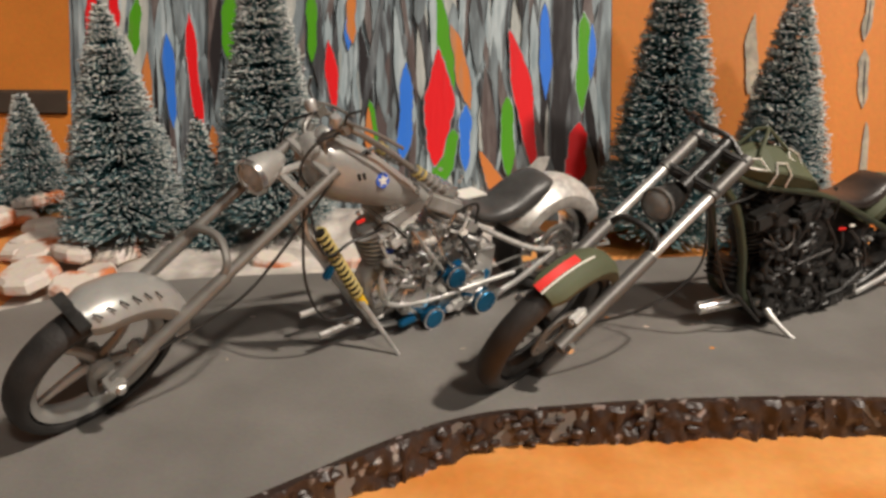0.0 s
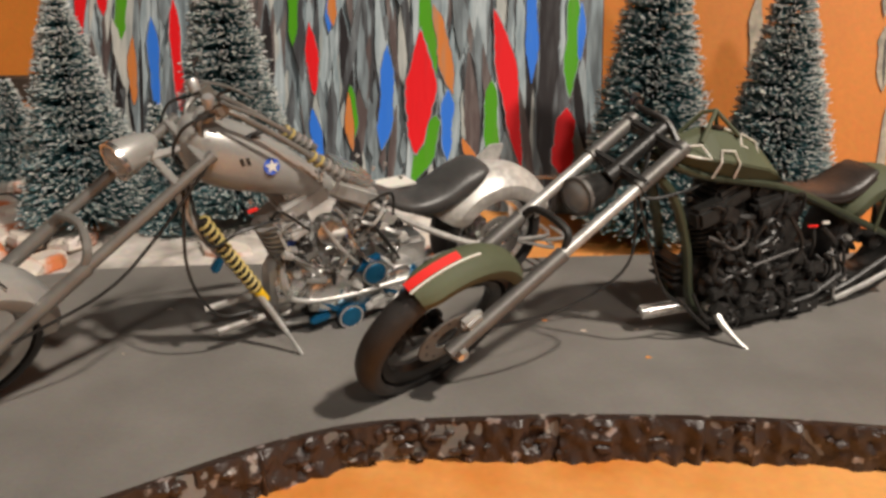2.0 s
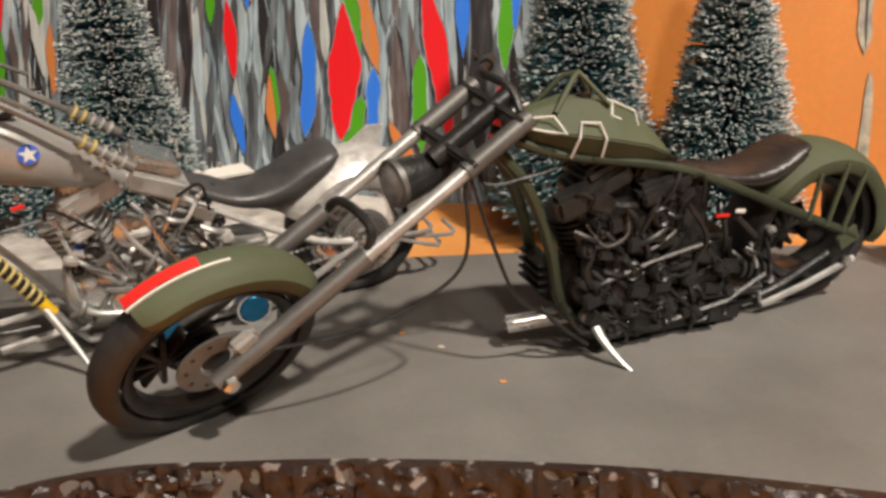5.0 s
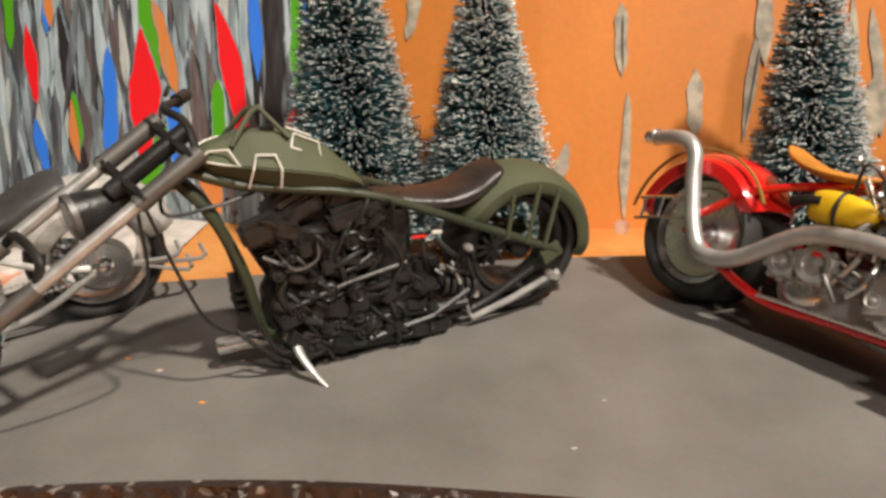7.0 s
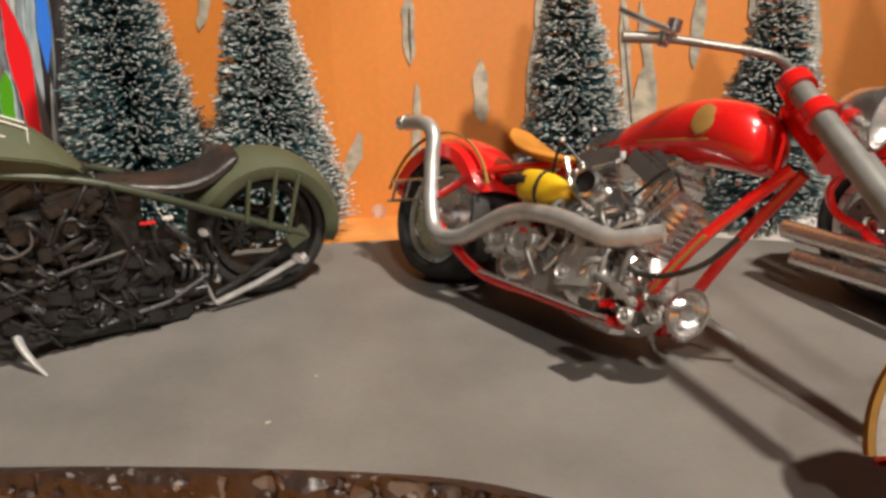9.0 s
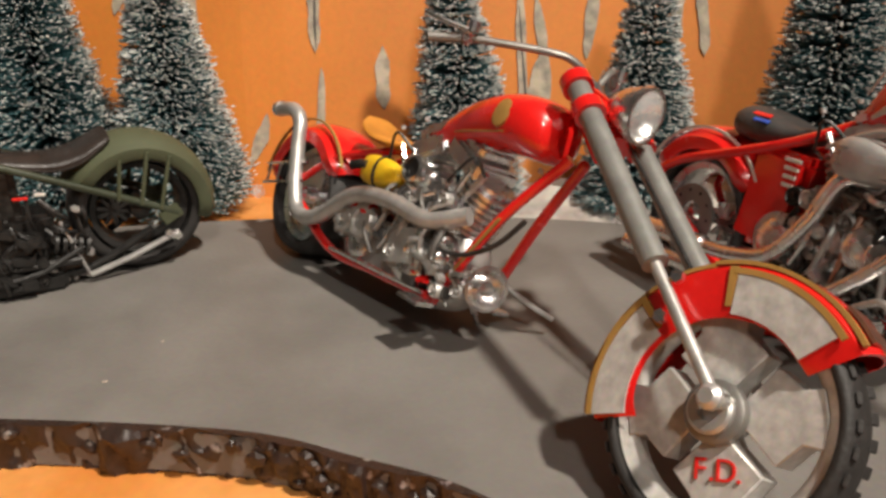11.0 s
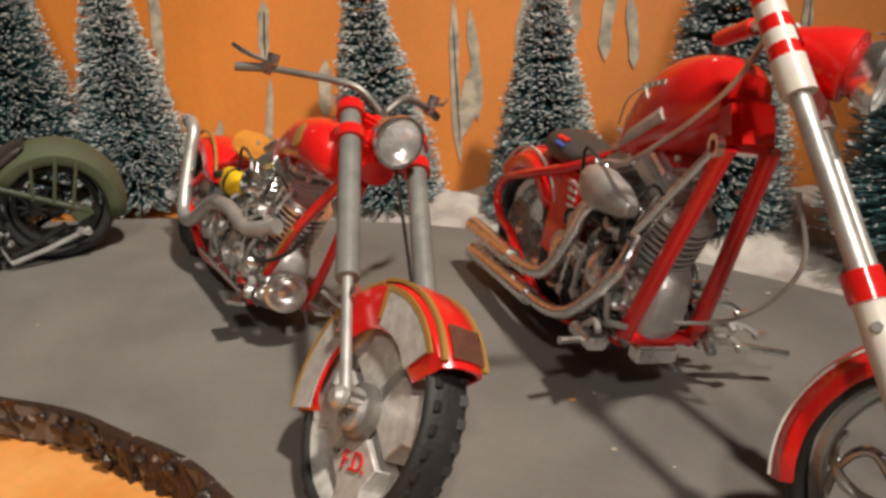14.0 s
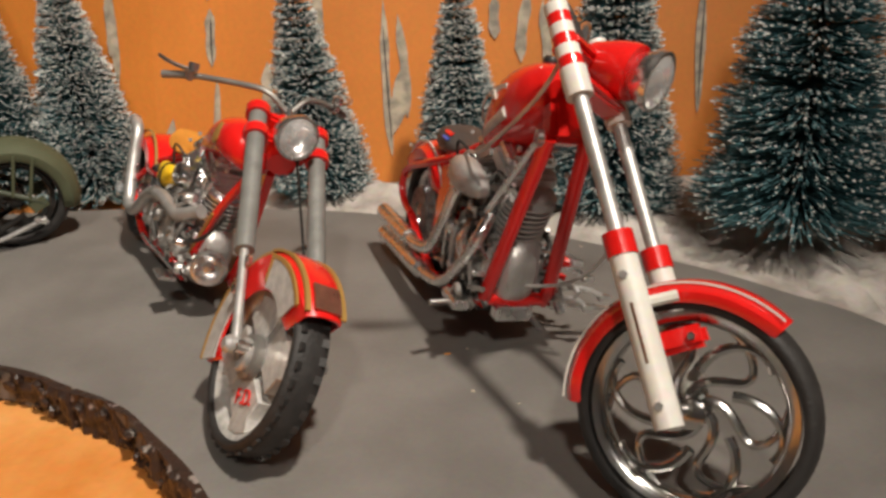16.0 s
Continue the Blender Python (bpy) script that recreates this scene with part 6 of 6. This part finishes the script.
    siren = part("siren", lathe([(0.0030, -0.012), (0.0048, -0.010), (0.0050, -0.003), (0.0072, 0.0), (0.0078, 0.0012), (0.0066, 0.0014), (0.0052, -0.001), (0.0030, 0.0002), (0.0026, 0.0012), (0.0006, 0.0014)], axis_frame((0.1080, -0.0060, 0.0245), (0.93, -0.30, 0.05)), 26), CHROME, root, "round chrome siren on the frame front")
    for k in range(6):
        part("engine_pipe", tube([(0.055 + k * 0.007, -0.012, 0.044 - (k % 3) * 0.004), (0.058 + k * 0.006, -0.0165, 0.034 - (k % 2) * 0.005), (0.050 + k * 0.008, -0.015, 0.022)], 0.0010, 7, smooth=4), CHROME if k % 2 else STEEL, root)
    for s in (-1, 1):
        part("foot_board", chunk((0.0900, s * 0.0180, 0.0130), (0.0120, 0.0080, 0.0016), None, 0.0005), CHROME, root)
    part("kickstand", tube([(0.0850, 0.0130, 0.0120), (0.0900, 0.0180, 0.0010), (0.0920, 0.0230, -0.0085)], 0.0012, 8, r_end=0.0008), CHROME, root, "chrome stand propping the bike")
    part("side_lever", tube([(0.1000, 0.0120, 0.0240), (0.1080, 0.0200, 0.0200), (0.1120, 0.0260, 0.0180)], 0.0010, 7), STEEL, root)
    for x in (0.036, 0.046):
        part("red_coil", lathe([(0.0022, -0.003), (0.0022, 0.003)], axis_frame((x, -0.0150, 0.0330), (1, 0, 0.3)), 12), RED, root)
    part("black_hose", tube([(0.1180, -0.0080, 0.0500), (0.1120, -0.0110, 0.0400), (0.1020, -0.0140, 0.0330), (0.0900, -0.0160, 0.0310)], 0.0009, 6, smooth=4), BLACK, root)
    return root


fire_bike()


# ---- red and white tool-styled chopper ----
def tool_bike():
    root = bike_root((0.4426, 0.3668), 291, 11, "motorcycle", "red and white tool-styled model chopper, leaning on its stand")
    axle = axle_dir(333.7, 19)
    wm = wheel_matrix((0.5357, 0.1816, 0.0306), axle, root)
    fw = wheel(root, "front_wheel", wm, 0.0323, 0.0062, 0.0262, RIM_CHROME, "swirl", 0)
    rear = Matrix.Translation((0.0210, 0, 0.0275))
    wheel(root, "rear_wheel", rear, 0.0272, 0.0115, 0.0190, CHROME, "five", -1)
    C, A = wm.translation, (wm.to_3x3() @ Vector((0, 1, 0)))
    F = part("front_fender", fender(wm, 0.0358, 0.0078, 62, 196, crown=0.36, side=0.002), RED, root, "narrow red front mudguard with a white line")
    part("white_line", band(wm, 0.0351, -0.0058, -0.0055, 64, 194, 0.0006, 26), WHITE, F)

    rt = loc(root, (0.5030, 0.2330, 0.1240))
    ra = loc(root, (0.5250, 0.1645, 0.0395))
    ax = (rt - ra).normalized()
    w = A.copy()
    w = (w - ax * w.dot(ax)).normalized()
    sep = 0.0310
    n = ax.cross(w).normalized()
    m3 = Matrix((n, w, ax)).transposed().to_4x4()
    Lf = (rt - ra).length
    for s in (0, 1):
        o = w * (sep * s)
        at = lambda f: ra + o + ax * (Lf * f)
        part("fork_slider", tube([at(-0.02), at(0.40)], 0.0038, 14), WHITE, root, "white fork slider with red collar")
        part("red_collar", tube([at(0.39), at(0.45)], 0.0043, 14), RED, root)
        part("fork_tube", tube([at(0.44), at(0.83)], 0.0023, 12), STEEL, root)
        part("fork_clamp", tube([at(0.82), at(0.90)], 0.0040, 14), WHITE, root)
        for k in range(6):
            part("fork_stripe", tube([at(0.90 + k * 0.032), at(0.932 + k * 0.032)], 0.0036, 14), RED if k % 2 == 0 else WHITE, root)
        bolts(root, [at(0.34) - w * 0.0036 * (1 - 2 * s), at(0.03) - w * 0.0036 * (1 - 2 * s)], w, 0.0012, STEEL)
        part("fender_bracket", tube([at(0.27), at(0.27) - n * 0.010 + w * (0.004 - 0.008 * s)], 0.0016, 8), WHITE, root)
        part("slider_mark", chunk(at(0.20) - w * 0.0037 * (1 - 2 * s), (0.0008, 0.0003, 0.016), m3, 0.0001), COPPER, root)
    part("axle_bar", tube([ra + ax * 0.002, ra + w * sep + ax * 0.002], 0.0018, 10), CHROME, root)
    for f in (0.86, 0.985):
        part("triple_clamp", chunk(ra + w * sep / 2 + ax * (Lf * f), (0.0075, sep, 0.0046), m3, 0.0014), RED, root, "red fork clamp")
    cal = part("brake_caliper", chunk(C - w * 0.0085 - n * 0.004 + ax * 0.018, (0.0150, 0.0050, 0.0065), m3, 0.0015), RED, root, "red brake caliper")
    bolts(cal, [C - w * 0.0118 - n * 0.008 + ax * 0.018, C - w * 0.0118 + n * 0.001 + ax * 0.018], w, 0.0011)
    hl = loc(root, (0.5275, 0.2386, 0.1102))
    fwd = w.cross(Vector((0, 0, 1))).normalized()
    out = (fwd * 0.96 + Vector((0, 0, -0.12))).normalized()
    nac = part("lamp_nacelle", lathe([(0.0030, -0.022), (0.0056, -0.018), (0.0082, -0.010), (0.0090, -0.005), (0.0088, -0.003), (0.0004, -0.003)], axis_frame(hl, out), 28), RED, root, "red tapering lamp nacelle")
    headlight(root, axis_frame(hl + out * 0.004, out), 0.0088, 0.010, CHROME, CHROME)
    top = ra + w * sep / 2 + ax * (Lf * 1.02)
    for s in (-1, 1):
        part("handlebar", tube([top, top + w * s * 0.010 + ax * 0.012, top + w * s * 0.026 + ax * 0.012 - fwd * 0.010], 0.0017, 9, smooth=5), CHROME, root)
        part("grip", tube([top + w * s * 0.026 + ax * 0.012 - fwd * 0.010, top + w * s * 0.036 + ax * 0.009 - fwd * 0.024], 0.0026, 10), RED, root, "red grip")
        part("lever", tube([top + w * s * 0.022 + ax * 0.013 - fwd * 0.004, top + w * s * 0.036 + ax * 0.013 - fwd * 0.014], 0.0009, 6), CHROME, root)
    part("clutch_cable", tube([top - w * 0.008, loc(root, (0.4960, 0.2440, 0.104)), (0.1100, -0.0200, 0.0800), (0.0900, -0.0180, 0.0740), (0.0740, -0.0140, 0.0660)], 0.0007, 6, smooth=6), STEEL, root)
    part("lower_cable", tube([(0.1360, 0.0160, 0.0800), (0.1420, 0.0190, 0.0600), (0.1280, 0.0140, 0.0380), (0.1080, -0.0060, 0.0280), (0.0960, -0.0150, 0.0240)], 0.0007, 6, smooth=6), STEEL, root)
    tank = part("tank", loft(fine([(0.0735, 0.0738, 0.0018, 0.0040), (0.0790, 0.0780, 0.0062, 0.0085), (0.0870, 0.0848, 0.0128, 0.0120), (0.0970, 0.0922, 0.0148, 0.0140), (0.1080, 0.0968, 0.0143, 0.0142), (0.1180, 0.1000, 0.0115, 0.0122), (0.1250, 0.1020, 0.0065, 0.0080)], 6), 28), RED, root, "tall red tank with a silver flash and a white badge")
    for s in (-1, 1):
        part("silver_flash", tube([(0.0830, s * 0.0096, 0.0775), (0.0930, s * 0.0124, 0.0838), (0.1090, s * 0.0124, 0.0935)], 0.0008, 8, r_end=0.0026, smooth=4), SILVER_LIGHT, tank, "silver flash marking")
        part("pin_line", tube([(0.0790, s * 0.0098, 0.0840), (0.0860, s * 0.0128, 0.0925), (0.0960, s * 0.0140, 0.0985), (0.1000, s * 0.0143, 0.0960)], 0.00035, 5, smooth=4), WHITE, tank)
        for k in range(4):
            part("name_bar", chunk((0.0950 + k * 0.0034, s * (0.0129 + k * 0.0002), 0.0985 + k * 0.0010), (0.0026, 0.0010, 0.0020), Matrix.Rotation(-0.3, 4, "Y"), 0.0002), STEEL, tank)
    part("white_badge", chunk((0.1130, -0.0080, 0.1080), (0.0085, 0.0060, 0.0010), Matrix.Rotation(0.75, 4, "X") @ Matrix.Rotation(-0.15, 4, "Y"), 0.0002), WHITE, tank, "white painted badge")
    part("filler_cap", lathe([(0.0030, 0), (0.0030, 0.0020), (0.0022, 0.0030), (0.0004, 0.0032)], axis_frame((0.1085, 0.0005, 0.1105), (0, 0, 1)), 18), BLACK, tank)
    for s in (-1, 1):
        part("down_tube", tube([(0.1320, s * 0.0070, 0.0900), (0.1150, s * 0.0120 + 0.001, 0.0330), (0.1105, s * 0.0125 + 0.0015, 0.0235)], 0.0027, 12, smooth=5), RED, root, "thick red frame down tube")
        part("lower_rail", tube([(0.1110, s * 0.0125 + 0.0015, 0.0220), (0.0700, s * 0.0130, 0.0120), (0.0450, s * 0.0135, 0.0140), (0.0210, s * 0.0150, 0.0255)], 0.0019, 9, smooth=5), RED, root)
        part("seat_rail", tube([(0.0760, s * 0.0060, 0.0740), (0.0600, s * 0.0105, 0.0650), (0.0400, s * 0.0145, 0.0565), (0.0160, s * 0.0158, 0.0480), (0.0050, s * 0.0160, 0.0420)], 0.0018, 9, smooth=5), RED, root)
        part("rear_strut", tube([(0.0050, s * 0.0160, 0.0420), (0.0030, s * 0.0160, 0.0350), (0.0090, s * 0.0158, 0.0285), (0.0210, s * 0.0155, 0.0265)], 0.0017, 9, smooth=4), RED, root)
    part("neck_gusset", chunk((0.1285, 0, 0.0950), (0.0090, 0.0140, 0.0150), Matrix.Rotation(-0.4, 4, "Y"), 0.0020), RED, root)
    part("cross_rail", tube([(0.1110, -0.0115, 0.0235), (0.1110, 0.0140, 0.0235)], 0.0025, 10), RED, root)
    part("battery_box", chunk((0.1125, 0.0005, 0.0190), (0.0060, 0.0150, 0.0060), None, 0.0010), CHROME, root)
    wr = part("wrench", tube([(0.1295, -0.0095, 0.0880), (0.1090, -0.0150, 0.0560)], 0.0013, 8), CHROME, root, "chrome wrench as a frame brace")
    part("wrench_jaw", lathe([(0.0018, -0.0010), (0.0034, -0.0010), (0.0034, 0.0010), (0.0018, 0.0010)], axis_frame((0.1303, -0.0094, 0.0896), (0.2, 1, 0.1)), 14, closed=True), CHROME, wr)
    part("wrench_ring", lathe([(0.0014, -0.0010), (0.0027, -0.0010), (0.0027, 0.0010), (0.0014, 0.0010)], axis_frame((0.1082, -0.0152, 0.0546), (0.2, 1, 0.1)), 14, closed=True), CHROME, wr)
    part("rear_fender", fender(rear, 0.0345, 0.0138, 35, 152, crown=0.36, side=0.004), RED, root, "red rear mudguard with a white line")
    part("white_line", band(rear, 0.0328, -0.0116, -0.0109, 37, 150, 0.0010, 24), WHITE, root)
    seat = part("seat", loft(fine([(0.0270, 0.0655, 0.0035, 0.0085), (0.0310, 0.0660, 0.0062, 0.0112), (0.0420, 0.0652, 0.0060, 0.0116), (0.0540, 0.0655, 0.0036, 0.0100), (0.0660, 0.0692, 0.0020, 0.0060), (0.0745, 0.0735, 0.0010, 0.0030)], 5)), LEATHER_GREY, root, "dark grey seat with red and blue markings")
    part("seat_mark", chunk((0.0400, -0.0088, 0.0700), (0.0080, 0.0022, 0.0006), Matrix.Rotation(0.5, 4, "X"), 0.0002), RED_FLAT, seat)
    part("seat_mark", chunk((0.0420, -0.0108, 0.0682), (0.0070, 0.0016, 0.0006), Matrix.Rotation(0.7, 4, "X"), 0.0002), BLUE_INK, seat)
    tool = part("tool_box", chunk((0.0540, 0.0, 0.0430), (0.0250, 0.0230, 0.0360), Matrix.Rotation(0.08, 4, "Y"), 0.0030), RED, root, "red side box with white bars")
    for k in range(4):
        part("white_bar", chunk((0.0610, -0.0118, 0.0585 - k * 0.0028), (0.0070 - k * 0.0008, 0.0006, 0.0013), None, 0.0002), WHITE, tool)
    engine(root, 0.0930, 0.0360, 1.12, -1, STEEL, STEEL, CHROME, CHROME, 0.0110)
    clutter(root, 51, 80, (0.066, 0.112, 0.020, 0.056, 0.0150), -1, (STEEL, SILVER_DULL, CHROME, GUNMETAL, ENGINE_BLACK))
    clutter(root, 52, 26, (0.090, 0.116, 0.022, 0.044, 0.0180), 1, (CHROME, STEEL, ENGINE_BLACK))
    part("horn_cover", lathe([(0.0070, -0.003), (0.0070, 0.0008), (0.0056, 0.0026), (0.0026, 0.0038), (0.0004, 0.0040)], axis_frame((0.0965, -0.0150, 0.0400), (0, -1, 0.1)), 24), CHROME, root)
    air = part("air_cleaner", loft(fine([(0.0815, 0.0655, 0.0010, 0.0010, 2.6, -0.0175), (0.0835, 0.0655, 0.0056, 0.0046, 2.6, -0.0175), (0.0930, 0.0655, 0.0064, 0.0056, 2.6, -0.0175), (0.1040, 0.0650, 0.0046, 0.0044, 2.6, -0.0175), (0.1100, 0.0645, 0.0024, 0.0026, 2.4, -0.0175), (0.1110, 0.0645, 0.0008, 0.0008, 2.2, -0.0175)], 5)), STEEL, root, "ribbed silver air cleaner")
    for k in range(5):
        part("air_rib", tube([(0.0845, -0.0224, 0.0630 + k * 0.0014), (0.1035, -0.0216, 0.0625 + k * 0.0011)], 0.0004, 5), CHROME, air)
    part("exhaust", tube([(0.0940, -0.0120, 0.0600), (0.0860, -0.0180, 0.0585), (0.0795, -0.0195, 0.0430), (0.0690, -0.0200, 0.0285), (0.0530, -0.0205, 0.0228), (0.0330, -0.0205, 0.0206)], 0.0027, 12, smooth=6), CHROME, root, "chrome curved exhaust pipe")
    part("muffler", tube([(0.0400, -0.0205, 0.0212), (-0.0080, -0.0205, 0.0180)], 0.0037, 14), CHROME, root, "chrome open-ended muffler")
    part("lower_exhaust", tube([(0.1100, -0.0130, 0.0560), (0.1130, -0.0180, 0.0480), (0.1040, -0.0190, 0.0350), (0.0890, -0.0195, 0.0215), (0.0700, -0.0200, 0.0155), (0.0400, -0.0205, 0.0130)], 0.0024, 12, smooth=6), CHROME, root)
    part("lower_muffler", tube([(0.0600, -0.0203, 0.0142), (0.0000, -0.0210, 0.0092)], 0.0036, 14), CHROME, root)
    for y, z, xx in ((-0.0205, 0.0180, -0.0080), (-0.0210, 0.0092, 0.0000)):
        part("pipe_mouth", lathe([(0.0030, 0), (0.0030, 0.0006), (0.0004, 0.0006)], axis_frame((xx, y, z), (-1, 0, -0.08)), 14), BLACK, root)
    # Added block, made wide to deepen the shadow under the engine.
    part("belly_block", chunk((0.0740, 0.0015, 0.0200), (0.0640, 0.0270, 0.0090), None, 0.0025), ENGINE_BLACK, root)
    for k in range(5):
        part("engine_pipe", tube([(0.0760 + k * 0.0085, -0.0130, 0.0520 - (k % 2) * 0.006), (0.0800 + k * 0.0070, -0.0175, 0.0400), (0.0740 + k * 0.0085, -0.0155, 0.0270)], 0.0011, 7, smooth=4), (CHROME, STEEL, COPPER, CHROME, STEEL)[k], root)
    for s in (-1, 1):
        part("foot_control", chunk((0.1060, s * 0.0200, 0.0215), (0.0140, 0.0070, 0.0040), None, 0.0008), CHROME, root)
        part("foot_peg", tube([(0.1080, s * 0.0190, 0.0215), (0.1085 + 0.005 * (s + 1), s * (0.0310 + 0.008 * (s + 1)), 0.0210)], 0.0013, 9), CHROME, root)
        part("pedal_arm", tube([(0.1020, s * 0.0200, 0.0230), (0.1130, s * 0.0230, 0.0300), (0.1180, s * 0.0240, 0.0290)], 0.0011, 8, smooth=4), STEEL, root)
    part("primary_cover", loft(fine([(0.0480, 0.0260, 0.0060, 0.0010, 2.4, 0.0165), (0.0500, 0.0260, 0.0085, 0.0040, 2.4, 0.0165), (0.0700, 0.0265, 0.0090, 0.0048, 2.4, 0.0165), (0.0900, 0.0280, 0.0100, 0.0048, 2.4, 0.0165), (0.0990, 0.0285, 0.0070, 0.0030, 2.4, 0.0165), (0.1005, 0.0285, 0.0010, 0.0010, 2.4, 0.0165)], 5)), STEEL, root, "silver primary drive cover")
    part("side_knob", lathe([(0.0004, 0), (0.0030, 0.0004), (0.0032, 0.0030), (0.0020, 0.0042), (0.0004, 0.0044)], axis_frame((0.1010, 0.0230, 0.0345), (0.2, 1, 0)), 16), RED, root, "red knob")
    part("front_pulley", lathe([(0.0004, -0.0012), (0.0062, -0.0012), (0.0068, 0.0), (0.0062, 0.0012), (0.0004, 0.0016)], axis_frame((0.0960, 0.0215, 0.0260), (0, 1, 0)), 24), ENGINE_BLACK, root)
    part("kickstand", tube([(0.0900, 0.0130, 0.0130), (0.1000, 0.0240, 0.0020), (0.1060, 0.0400, -0.0070)], 0.0013, 8, r_end=0.0008), CHROME, root, "chrome stand propping the bike")
    for k, (x, z, l) in enumerate(((0.1060, 0.0330, 0.016), (0.1100, 0.0270, 0.022), (0.1020, 0.0380, 0.012), (0.1130, 0.0240, 0.014))):
        arm = part("control_arm", tube([(x, 0.0150, z), (x + 0.003, 0.0150 + l * 0.6, z + 0.002), (x + 0.005, 0.0150 + l, z - 0.001)], 0.0010, 8, smooth=3), (CHROME, STEEL, CHROME, STEEL)[k], root)
        part("arm_end", chunk((x + 0.005, 0.0150 + l, z - 0.001), (0.0030, 0.0050, 0.0026), None, 0.0006), CHROME, arm)
    for k, (x, y, z) in enumerate(((0.0960, 0.0180, 0.0310), (0.0860, 0.0200, 0.0270), (0.0780, 0.0190, 0.0220))):
        part("primary_fitting", tube([(x, 0.012, z), (x + 0.004, y, z + 0.001), (x + 0.010, y + 0.006, z - 0.001)], 0.0012, 7), (RED, CHROME, CHROME)[k], root)
    chain(root, 0.060, 0.021, 0.0120, 0.022, 0.0275)
    return root


tool_bike()
